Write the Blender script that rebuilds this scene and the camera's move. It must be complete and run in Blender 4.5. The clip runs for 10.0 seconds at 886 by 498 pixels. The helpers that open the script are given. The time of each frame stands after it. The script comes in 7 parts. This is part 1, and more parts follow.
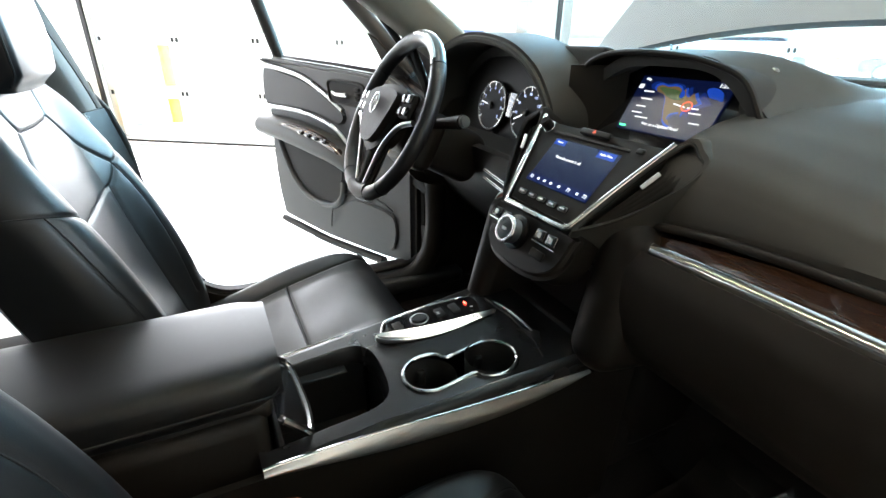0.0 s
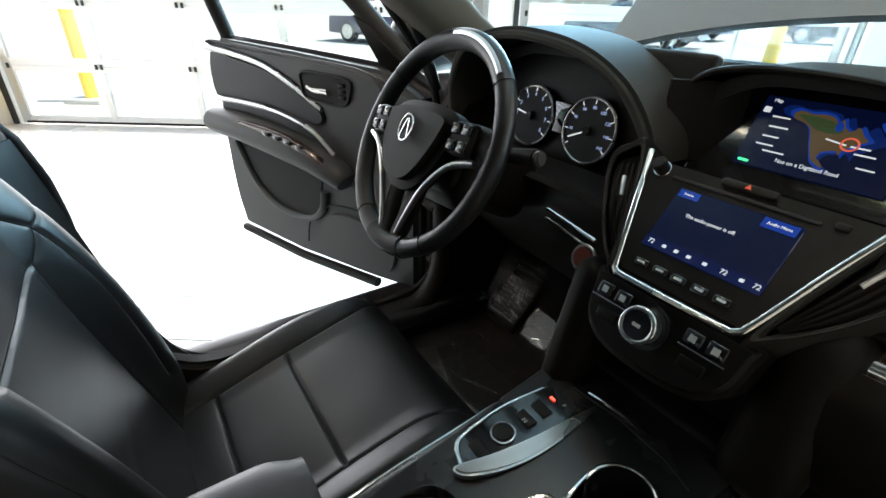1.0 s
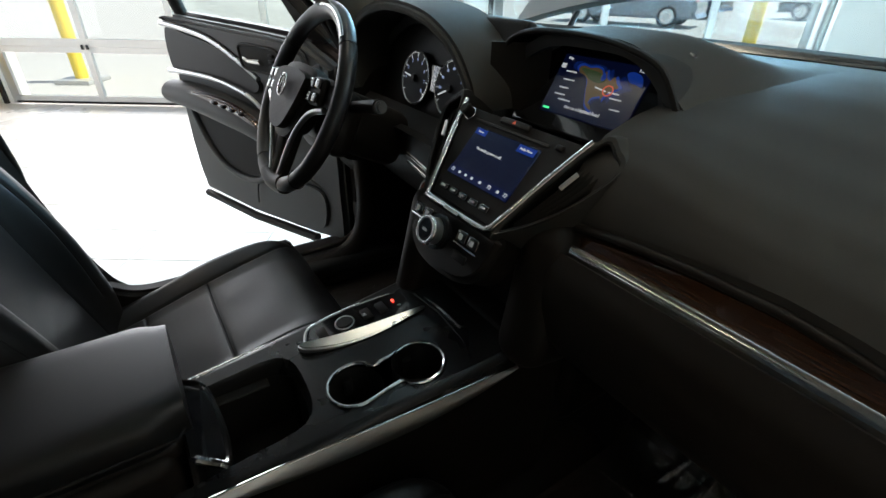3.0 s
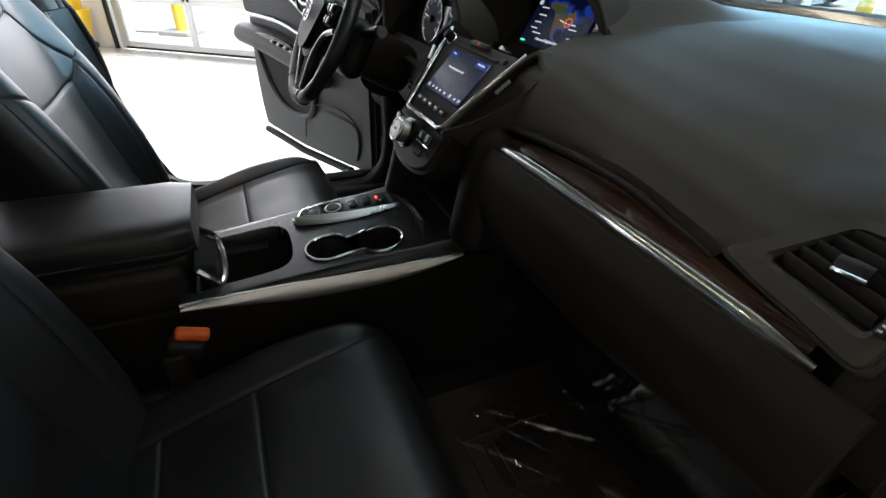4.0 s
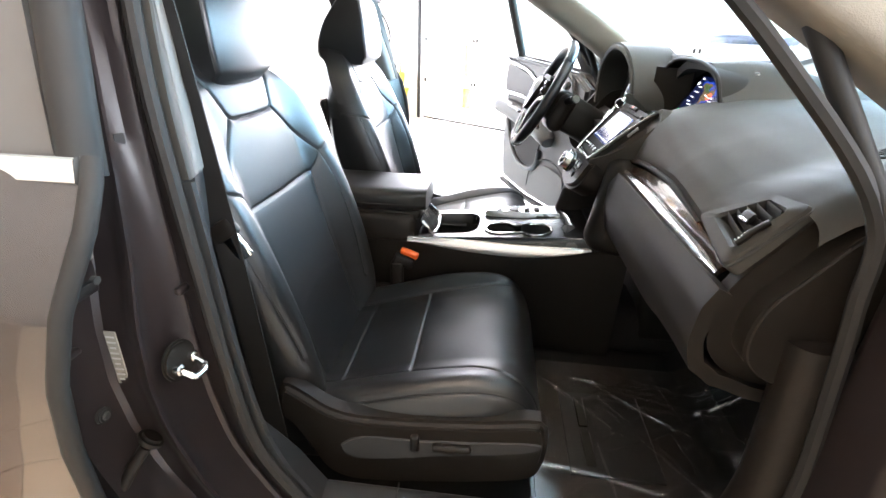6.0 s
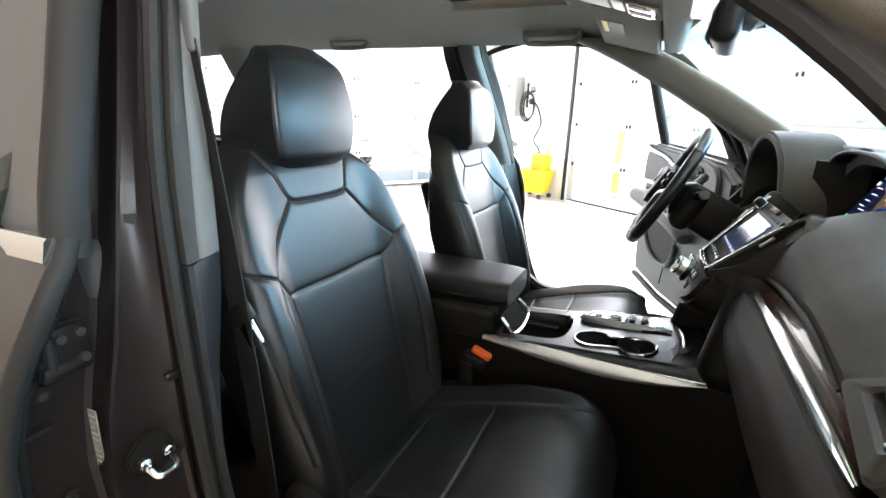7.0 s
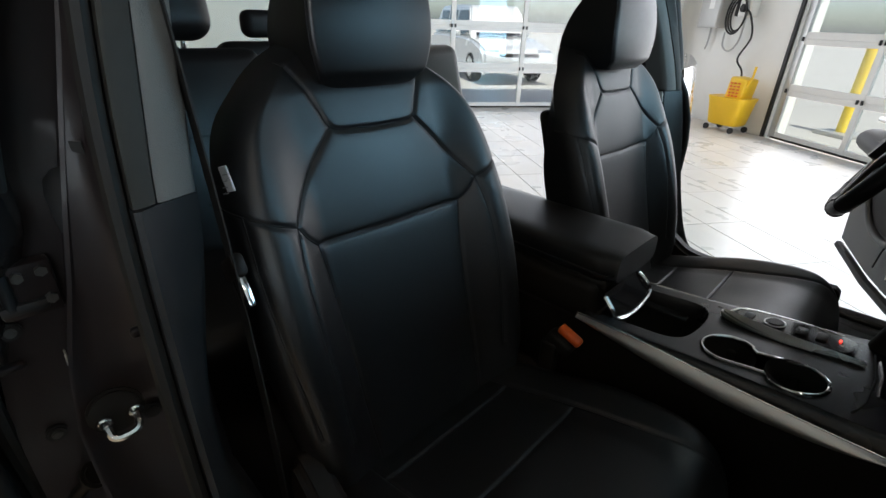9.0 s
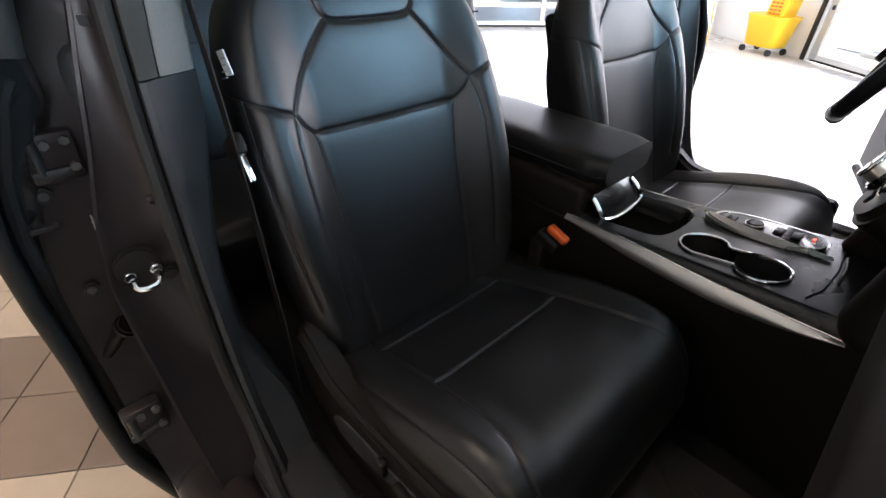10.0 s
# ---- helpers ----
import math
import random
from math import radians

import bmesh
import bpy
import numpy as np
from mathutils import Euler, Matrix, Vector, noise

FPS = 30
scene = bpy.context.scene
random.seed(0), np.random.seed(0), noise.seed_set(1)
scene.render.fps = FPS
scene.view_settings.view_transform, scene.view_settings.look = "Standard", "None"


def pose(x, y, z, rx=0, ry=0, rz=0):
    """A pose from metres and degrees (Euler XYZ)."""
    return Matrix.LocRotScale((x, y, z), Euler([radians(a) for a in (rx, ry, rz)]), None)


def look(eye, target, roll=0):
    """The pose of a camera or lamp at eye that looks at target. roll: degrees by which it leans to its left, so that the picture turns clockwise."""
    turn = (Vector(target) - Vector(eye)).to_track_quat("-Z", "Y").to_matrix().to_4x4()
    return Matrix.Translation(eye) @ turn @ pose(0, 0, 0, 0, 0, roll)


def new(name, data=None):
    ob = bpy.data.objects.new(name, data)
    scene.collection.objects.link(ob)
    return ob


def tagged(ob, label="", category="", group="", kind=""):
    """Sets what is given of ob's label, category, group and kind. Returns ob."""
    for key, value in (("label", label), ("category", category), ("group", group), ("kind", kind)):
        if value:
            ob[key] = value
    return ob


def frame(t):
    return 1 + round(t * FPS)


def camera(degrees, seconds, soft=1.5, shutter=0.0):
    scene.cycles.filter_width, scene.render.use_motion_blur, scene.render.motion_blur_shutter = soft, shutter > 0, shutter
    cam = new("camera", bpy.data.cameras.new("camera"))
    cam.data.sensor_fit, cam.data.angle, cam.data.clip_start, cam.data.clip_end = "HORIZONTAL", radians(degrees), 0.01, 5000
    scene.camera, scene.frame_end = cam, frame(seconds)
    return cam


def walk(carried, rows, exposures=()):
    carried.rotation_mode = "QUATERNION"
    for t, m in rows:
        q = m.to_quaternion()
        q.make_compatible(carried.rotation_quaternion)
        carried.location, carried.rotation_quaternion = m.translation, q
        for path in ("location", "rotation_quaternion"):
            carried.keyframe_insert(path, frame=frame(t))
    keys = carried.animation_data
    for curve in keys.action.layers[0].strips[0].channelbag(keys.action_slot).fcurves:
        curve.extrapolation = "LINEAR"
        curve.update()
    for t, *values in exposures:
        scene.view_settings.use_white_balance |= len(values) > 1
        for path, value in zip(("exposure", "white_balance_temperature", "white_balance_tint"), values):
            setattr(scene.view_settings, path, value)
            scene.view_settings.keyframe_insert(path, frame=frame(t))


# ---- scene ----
cam = camera(86.3, 10.0)
PATH = [
    (0, (0.567, -0.01, 1.356), (-1.066, 0.809, 0.543), 0.9),
    (0.5, (0.353, -0.016, 1.405), (-1.264, 0.791, 0.55), 1.1),
    (1, (0.234, -0.044, 1.411), (-1.232, 0.943, 0.475), 1.3),
    (1.5, (0.224, -0.043, 1.42), (-1.207, 0.982, 0.47), 1.2),
    (2, (0.282, -0.017, 1.41), (-1.124, 1.022, 0.439), 0.9),
    (2.2, (0.319, 0.003, 1.409), (-1.071, 1.059, 0.434), 0.8),
    (3.3, (0.604, 0.075, 1.413), (-0.858, 0.988, 0.396), 1.3),
    (3.5, (0.649, 0.085, 1.409), (-0.821, 0.967, 0.378), 1.7),
    (4, (0.791, 0.118, 1.369), (-0.734, 0.829, 0.288), 2.8),
    (4.5, (0.937, 0.118, 1.334), (-0.618, 0.675, 0.206), 3.0),
    (5, (1.095, 0.099, 1.326), (-0.541, 0.507, 0.25), 2.7),
    (5.5, (1.223, 0.121, 1.348), (-0.501, 0.24, 0.341), 2.6),
    (5.7, (1.27, 0.145, 1.361), (-0.502, 0.157, 0.433), 2.5),
    (6.8, (1.180, 0.310, 1.392), (-0.602, -0.366, 0.776), 1.9),
    (7, (1.107, 0.318, 1.384), (-0.651, -0.464, 0.836), 2.0),
    (7.5, (0.963, 0.292, 1.397), (-0.753, -0.677, 1.055), 2.2),
    (8, (0.912, 0.298, 1.386), (-0.778, -0.749, 1.173), 2.2),
    (8.5, (0.883, 0.308, 1.374), (-0.705, -0.864, 1.047), 2.2),
    (9, (0.847, 0.33, 1.376), (-0.455, -0.911, 0.503), 2.0),
    (9.5, (0.867, 0.367, 1.364), (-0.222, -0.795, 0.154), 2.4),
    (10, (0.867, 0.418, 1.346), (-0.285, -0.77, 0.222), 1.9),
]
EXPO = [(0, 2.12, 10), (0.4, 1.68, 10), (1, 1.08, 10), (2.2, 0.62, 10), (3.3, 0.48, 11), (3.7, 0.52, 12), (4.1, 1.04, 14), (4.5, 1.62, 17), (5, 2.32, 18), (5.6, 2.96, 18), (6.8, 2.26, 13), (7.5, 1.46, 12), (8, 1.04, 12), (8.5, 0.58, 12), (9, 0.04, 12), (9.4, 0.42, 19), (9.7, 0.86, 20), (10, 1.30, 20)]
walk(cam, [(t, look(eye, target, roll)) for t, eye, target, roll in PATH], [(t, ev, 6650, tint) for t, ev, tint in EXPO])

# ---------------------------------------------------------------- light
world = bpy.data.worlds.new("sky")
scene.world = world
world.use_nodes = True
wn = world.node_tree.nodes
sky = wn.new("ShaderNodeTexSky")
sky.sky_type = "NISHITA"
sky.sun_disc = False
sky.air_density, sky.dust_density, sky.ozone_density = 0.8, 1.6, 0.6
sky.sun_elevation, sky.sun_rotation = radians(59), radians(29)
wn["Background"].inputs[1].default_value = 0.15
world.node_tree.links.new(sky.outputs[0], wn["Background"].inputs[0])

sun = new("sun", bpy.data.lights.new("sun", "SUN"))
sun.data.energy, sun.data.angle, sun.data.color = 5.0, radians(0.5), (1.0, 0.95, 0.88)
sun.matrix_world = look((5, 9, 17), (0, 0, 0))


def opening_light(name, eye, target, sx, sy, watts, colour=(0.90, 0.93, 1.0)):
    """Area lamp added inside a glazed opening to stand in for the sky."""
    ob = new(name, bpy.data.lights.new(name, "AREA"))
    ob.data.shape, ob.data.size, ob.data.size_y = "RECTANGLE", sx, sy
    ob.data.energy, ob.data.color = watts, colour
    ob.matrix_world = pose(0, 0, 0, 0, 0, -34) @ look(eye, target)
    return ob


G = 0.1          # the floor of the garage
WX, EX, NY, SY, TOP = -5.00, 5.0, 8.0, -6.9, 4.4   # inner faces of its walls and ceiling, along its own axes
opening_light("door_light_left", (WX + 0.35, -2.07, 1.9), (0, -2.07, 1.6), 4.7, 3.2, 190)
opening_light("door_light_rear", (-2.35, SY + 0.35, 1.9), (-2.35, 0, 1.6), 4.2, 3.2, 60)
# The windscreen's teal cast on the seats is put into this lamp's colour.
opening_light("door_light_front", (WX + 0.35, 2.5, 1.9), (0, 2.5, 1.6), 3.1, 3.2, 460, (0.41, 0.76, 1.0))
# Added lamp at the added front door, to brighten the seats from ahead.
opening_light("added_light_ahead", (0.6, NY - 0.35, 2.1), (0.2, 0, 1.2), 4.6, 3.0, 220, (0.80, 0.90, 1.0))


# ---------------------------------------------------------------- materials
def mat(name, colour, rough=0.5, metal=0.0, var=0.15, scale=20.0, bump=0.0, bump_scale=400.0, coat=0.0, stain=0.0, spec=0.5, island=False):
    """Principled surface with tone changes at two scales and a fine relief."""
    m = bpy.data.materials.new(name)
    m.use_nodes = True
    n, l = m.node_tree.nodes, m.node_tree.links
    b = n["Principled BSDF"]
    b.inputs["Roughness"].default_value, b.inputs["Metallic"].default_value = rough, metal
    b.inputs["Coat Weight"].default_value = coat
    b.inputs["Specular IOR Level"].default_value = spec
    co = n.new("ShaderNodeTexCoord")
    big, small = n.new("ShaderNodeTexNoise"), n.new("ShaderNodeTexNoise")
    big.inputs["Scale"].default_value, small.inputs["Scale"].default_value = scale * 0.15, scale
    big.inputs["Detail"].default_value, small.inputs["Detail"].default_value = 4, 5
    for t in (big, small):
        l.new(co.outputs["Object"], t.inputs["Vector"])
    mix = n.new("ShaderNodeMix")
    mix.data_type = "RGBA"
    dark = [max(0.0, c * (1 - var)) for c in colour]
    light = [min(1.0, c * (1 + var)) for c in colour]
    mix.inputs["A"].default_value, mix.inputs["B"].default_value = (*dark, 1), (*light, 1)
    add = n.new("ShaderNodeMath")
    add.operation = "MULTIPLY_ADD"
    add.inputs[1].default_value = 0.5
    l.new(big.outputs["Fac"], add.inputs[0])
    half = n.new("ShaderNodeMath")
    half.operation = "MULTIPLY"
    half.inputs[1].default_value = 0.5
    l.new(small.outputs["Fac"], half.inputs[0])
    l.new(half.outputs[0], add.inputs[2])
    fac = add
    if island:
        info = n.new("ShaderNodeObjectInfo")
        shift = n.new("ShaderNodeMath")
        shift.operation = "MULTIPLY_ADD"
        shift.inputs[1].default_value = 0.6
        l.new(info.outputs["Random"], shift.inputs[0])
        l.new(add.outputs[0], shift.inputs[2])
        minus = n.new("ShaderNodeMath")
        minus.operation = "SUBTRACT"
        minus.inputs[1].default_value = 0.3
        l.new(shift.outputs[0], minus.inputs[0])
        fac = minus
    l.new(fac.outputs[0], mix.inputs["Factor"])
    l.new(mix.outputs["Result"], b.inputs["Base Color"])
    # worn gloss
    ramp = n.new("ShaderNodeMapRange")
    ramp.inputs["To Min"].default_value, ramp.inputs["To Max"].default_value = max(0.02, rough - 0.06 - stain), min(1, rough + 0.06 + stain)
    l.new(big.outputs["Fac"], ramp.inputs["Value"])
    l.new(ramp.outputs["Result"], b.inputs["Roughness"])
    if bump:
        grain = n.new("ShaderNodeTexVoronoi" if bump_scale > 250 else "ShaderNodeTexNoise")
        grain.inputs["Scale"].default_value = bump_scale
        l.new(co.outputs["Object"], grain.inputs["Vector"])
        bm_node = n.new("ShaderNodeBump")
        bm_node.inputs["Strength"].default_value, bm_node.inputs["Distance"].default_value = bump, 0.002
        l.new(grain.outputs[0], bm_node.inputs["Height"])
        l.new(bm_node.outputs["Normal"], b.inputs["Normal"])
    return m


def glow(name, colour, power):
    m = bpy.data.materials.new(name)
    m.use_nodes = True
    b = m.node_tree.nodes["Principled BSDF"]
    b.inputs["Base Color"].default_value = (*[c * 0.2 for c in colour], 1)
    b.inputs["Emission Color"].default_value = (*colour, 1)
    b.inputs["Emission Strength"].default_value = power
    b.inputs["Roughness"].default_value = 0.25
    return m


def glass(name, colour=(0.93, 0.97, 0.96), rough=0.0, gloss=0.035, steep=0.55):
    """Thin pane: clear for the most part, with a mirror gloss."""
    m = bpy.data.materials.new(name)
    m.use_nodes = True
    n, l = m.node_tree.nodes, m.node_tree.links
    n.remove(n["Principled BSDF"])
    tr, gl, mx, fr = n.new("ShaderNodeBsdfTransparent"), n.new("ShaderNodeBsdfGlossy"), n.new("ShaderNodeMixShader"), n.new("ShaderNodeLayerWeight")
    tr.inputs[0].default_value = (*colour, 1)
    gl.inputs["Roughness"].default_value = rough
    fr.inputs[0].default_value = 0.5
    pw, sc = n.new("ShaderNodeMath"), n.new("ShaderNodeMath")
    pw.operation, sc.operation = "POWER", "MULTIPLY_ADD"
    pw.inputs[1].default_value = 4.5
    sc.inputs[1].default_value, sc.inputs[2].default_value = steep, gloss
    l.new(fr.outputs["Facing"], pw.inputs[0])
    l.new(pw.outputs[0], sc.inputs[0])
    l.new(sc.outputs[0], mx.inputs[0])
    l.new(tr.outputs[0], mx.inputs[1])
    l.new(gl.outputs[0], mx.inputs[2])
    l.new(mx.outputs[0], n["Material Output"].inputs[0])
    return m


LEATHER = mat("black_leather", (0.0074, 0.0075, 0.0079), 0.40, var=0.25, scale=30, bump=0.06, bump_scale=900, stain=0.03, spec=0.52)
LEATHER_DK = mat("black_leather_side", (0.008, 0.0076, 0.0072), 0.5, var=0.2, scale=30, bump=0.05, bump_scale=900, spec=0.3)
THREAD = mat("seam_thread", (0.006, 0.006, 0.006), 0.8)
# Footwell shade and warm floor bounce are put into this near-black colour.
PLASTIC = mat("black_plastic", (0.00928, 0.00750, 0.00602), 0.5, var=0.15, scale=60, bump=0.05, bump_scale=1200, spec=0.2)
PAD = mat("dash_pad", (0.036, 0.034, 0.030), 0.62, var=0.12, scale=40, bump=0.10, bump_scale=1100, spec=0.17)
# Shaded copy of the dash pad, warmed as if by the floor.
PAD_DK = mat("dash_pad_shaded", (0.01102, 0.00880, 0.00688), 0.55, var=0.12, scale=40, bump=0.08, bump_scale=1100, spec=0.2)
PAD_LOW = mat("dark_pillar_plastic", (0.020, 0.021, 0.022), 0.42, var=0.12, scale=40, bump=0.08, bump_scale=1100, spec=0.4)
DOORPAD = mat("door_pad", (0.045, 0.046, 0.047), 0.5, var=0.12, scale=40, bump=0.08, bump_scale=1000, spec=0.35)
GLOSS = mat("gloss_black", (0.012, 0.012, 0.013), 0.12, var=0.2, scale=15, coat=0.5)
SATIN = mat("satin_console", (0.018, 0.018, 0.0185), 0.26, var=0.15, scale=30, metal=0.2)
CHROME = mat("chrome", (0.80, 0.79, 0.77), 0.14, metal=1.0, var=0.05)
SILVER = mat("satin_silver", (0.62, 0.61, 0.60), 0.28, metal=1.0, var=0.06)
CARPET = mat("black_carpet", (0.016, 0.0145, 0.014), 0.95, var=0.4, scale=120, bump=0.12, bump_scale=220, spec=0.1)
MATCLOTH = mat("mat_cloth", (0.030, 0.026, 0.024), 0.9, var=0.35, scale=90, bump=0.10, bump_scale=220, spec=0.12)
RUBBER = mat("rubber_seal", (0.018, 0.017, 0.016), 0.65, var=0.2, scale=30, spec=0.25)
# Body paint, shaded copy: doorway shade and brown reflections in its colour.
PAINT = mat("body_paint_shaded", (0.026, 0.0205, 0.0205), 0.36, metal=0.35, var=0.08, scale=5, coat=0.06, spec=0.3)
# Lit copy for the rear doors, its bright reflection put into the colour.
PAINT_LIT = mat("body_paint_lit", (0.055, 0.049, 0.048), 0.22, metal=0.6, var=0.05, scale=5, coat=1.0)
# Black gloss cover; the white it mirrors is put in as plain grey.
COVER_GREY = mat("cover_reflection_grey", (0.085, 0.080, 0.076), 0.5, var=0.08, scale=8, coat=0.1)
HEADLINER = mat("grey_headliner", (0.29, 0.278, 0.252), 0.9, var=0.06, scale=60, bump=0.3, bump_scale=600, spec=0.2)
FRONT_TRIM = mat("warm_grey_pillar_trim", (0.172, 0.156, 0.128), 0.75, var=0.06, scale=60, bump=0.2, bump_scale=700, spec=0.2)
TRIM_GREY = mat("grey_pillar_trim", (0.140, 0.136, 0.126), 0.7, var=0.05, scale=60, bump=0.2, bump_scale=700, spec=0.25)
ORANGE = mat("orange_plastic", (0.75, 0.11, 0.015), 0.4)
YELLOW = mat("yellow_plastic", (0.85, 0.52, 0.02), 0.4, var=0.08)
YELLOW_PAINT = mat("yellow_paint", (0.85, 0.62, 0.05), 0.5, var=0.1)
WHITEWALL = mat("white_wall_paint", (0.78, 0.78, 0.75), 0.7, var=0.05, scale=8, stain=0.05)
CEILPAINT = mat("grey_ceiling_paint", (0.30, 0.30, 0.29), 0.8, var=0.08, scale=8)
# For the unseen right wall, dark and warm to shape the bounce light.
UNSEEN_WALL = mat("unseen_wall_taupe", (0.32, 0.26, 0.21), 0.7, var=0.08, scale=6)
ALU = mat("aluminium_frame", (0.55, 0.55, 0.54), 0.35, metal=0.9, var=0.1)
DOORWHITE = mat("white_door_frame", (0.74, 0.74, 0.72), 0.45, var=0.05)
GREYMETAL = mat("grey_metal_box", (0.42, 0.42, 0.41), 0.4, metal=0.3, var=0.08)
TILE_MAT = mat("floor_tile", (0.60, 0.475, 0.345), 0.32, var=0.14, scale=14, island=True, stain=0.08, bump=0.08, bump_scale=60)
TILE_PALE = mat("pale_floor_tile", (0.56, 0.53, 0.48), 0.30, var=0.10, scale=14, island=True, stain=0.08, bump=0.08, bump_scale=60)
TILE_DARK = mat("brown_floor_tile", (0.28, 0.20, 0.145), 0.32, var=0.14, scale=14, island=True, stain=0.08)
GROUT = mat("grout", (0.23, 0.21, 0.18), 0.9, var=0.2, scale=60)
ASPHALT = mat("asphalt", (0.42, 0.41, 0.39), 0.9, var=0.2, scale=40, bump=0.4, bump_scale=120)
PLASTICFILM = glass("clear_film", (0.97, 0.97, 0.97), 0.12, 0.10)
BLACKGLASS = mat("screen_glass", (0.008, 0.009, 0.012), 0.07, var=0.1, coat=0.5)
STRIP = mat("console_strip", (0.60, 0.59, 0.57), 0.32, metal=1.0, var=0.08)
CREAM = mat("cream_label", (0.22, 0.21, 0.185), 0.6, var=0.08)
MILKY = mat("milky_plastic", (0.46, 0.45, 0.42), 0.45, var=0.05, scale=40)
LABEL = mat("white_label", (0.72, 0.72, 0.70), 0.6, var=0.06)
INK = mat("label_ink", (0.03, 0.03, 0.03), 0.7, spec=0.2)
BOLT = mat("dull_steel_bolt", (0.10, 0.10, 0.095), 0.4, metal=0.6)
ENGINE = mat("dark_metal", (0.03, 0.03, 0.03), 0.5, metal=0.5)
TYRE = mat("tyre", (0.02, 0.02, 0.02), 0.8)
GLASS = glass("window_glass")
SCREEN_GLASS = glass("blue_tinted_windscreen", (0.90, 0.96, 0.98), 0.0, 0.02, 0.25)
TINT = glass("tinted_glass", (0.35, 0.42, 0.38))
MIRROR = mat("mirror", (0.85, 0.87, 0.88), 0.02, metal=1.0, var=0.01)


def wood_mat():
    m = mat("brown_wood", (0.10, 0.035, 0.014), 0.18, var=0.3, scale=10, coat=0.8)
    n, l = m.node_tree.nodes, m.node_tree.links
    co = n.new("ShaderNodeTexCoord")
    mp = n.new("ShaderNodeMapping")
    mp.inputs["Scale"].default_value = (3, 40, 60)
    w = n.new("ShaderNodeTexNoise")
    w.inputs["Scale"].default_value, w.inputs["Detail"].default_value = 6, 8
    r = n.new("ShaderNodeValToRGB")
    r.color_ramp.elements[0].color, r.color_ramp.elements[1].color = (0.018, 0.008, 0.005, 1), (0.066, 0.030, 0.014, 1)
    l.new(co.outputs["Object"], mp.inputs[0])
    l.new(mp.outputs[0], w.inputs["Vector"])
    l.new(w.outputs["Fac"], r.inputs[0])
    l.new(r.outputs[0], n["Principled BSDF"].inputs["Base Color"])
    return m


WOOD = wood_mat()


# ---------------------------------------------------------------- mesh helpers
def link(name, bm, material, parent=None, label="", sharp=38):
    bmesh.ops.recalc_face_normals(bm, faces=bm.faces)
    for f in bm.faces:
        f.smooth = True
    for e in bm.edges:
        if len(e.link_faces) == 2 and e.calc_face_angle(0) > radians(sharp):
            e.smooth = False
    me = bpy.data.meshes.new(name)
    bm.to_mesh(me)
    bm.free()
    me.materials.append(material)
    ob = new(name, me)
    ob.parent = parent
    return tagged(ob, label)


def part(name, bm, material, parent, label=""):
    return link(name, bm, material, parent, label)


def thing(name, label, category, group="", kind=""):
    return tagged(new(name), label, category, group, kind)


def rbox(c, s, r=0.01, seg=3, m=None):
    bm = bmesh.new()
    bmesh.ops.create_cube(bm, size=1)
    bmesh.ops.scale(bm, vec=s, verts=bm.verts)
    r = min(r, min(s) * 0.49)
    if r > 0:
        bmesh.ops.bevel(bm, geom=bm.edges[:] + bm.verts[:], offset=r, segments=seg, profile=0.5, affect="EDGES")
    if m:
        bmesh.ops.transform(bm, matrix=m, verts=bm.verts)
    bmesh.ops.translate(bm, vec=c, verts=bm.verts)
    return bm


def cyl(c, r, h, axis="z", n=24, r2=None, bev=0.0):
    bm = bmesh.new()
    bmesh.ops.create_cone(bm, cap_ends=True, segments=n, radius1=r, radius2=r if r2 is None else r2, depth=h)
    if bev:
        rim = [e for e in bm.edges if abs(e.verts[0].co.z - e.verts[1].co.z) < 1e-6]
        bmesh.ops.bevel(bm, geom=rim, offset=bev, segments=2, affect="EDGES")
    if isinstance(axis, str):
        rot = {"z": Matrix(), "x": pose(0, 0, 0, 0, 90, 0), "y": pose(0, 0, 0, 90, 0, 0)}[axis]
    else:
        rot = Vector(axis).to_track_quat("Z", "Y").to_matrix().to_4x4()
    bmesh.ops.transform(bm, matrix=rot, verts=bm.verts)
    bmesh.ops.translate(bm, vec=c, verts=bm.verts)
    return bm


def loft(rings, closed=True, caps=True):
    bm = bmesh.new()
    rows = [[bm.verts.new(p) for p in ring] for ring in rings]
    n = len(rows[0])
    for a, b in zip(rows, rows[1:]):
        for i in range(n if closed else n - 1):
            j = (i + 1) % n
            bm.faces.new((a[i], a[j], b[j], b[i]))
    if caps and closed:
        bm.faces.new(rows[0][::-1])
        bm.faces.new(rows[-1])
    return bm


def smoothline(pts, n=8, closed=False):
    """Points of a soft curve through pts."""
    pts = [Vector(p) for p in pts]
    out = []
    k = len(pts)
    for i in range(k if closed else k - 1):
        if closed:
            p0, p1, p2, p3 = pts[i - 1], pts[i], pts[(i + 1) % k], pts[(i + 2) % k]
        else:
            p0, p1, p2, p3 = pts[max(i - 1, 0)], pts[i], pts[i + 1], pts[min(i + 2, k - 1)]
        for j in range(n):
            t = j / n
            out.append(0.5 * ((2 * p1) + (p2 - p0) * t + (2 * p0 - 5 * p1 + 4 * p2 - p3) * t * t + (3 * p1 - p0 - 3 * p2 + p3) * t ** 3))
    if not closed:
        out.append(pts[-1])
    return out


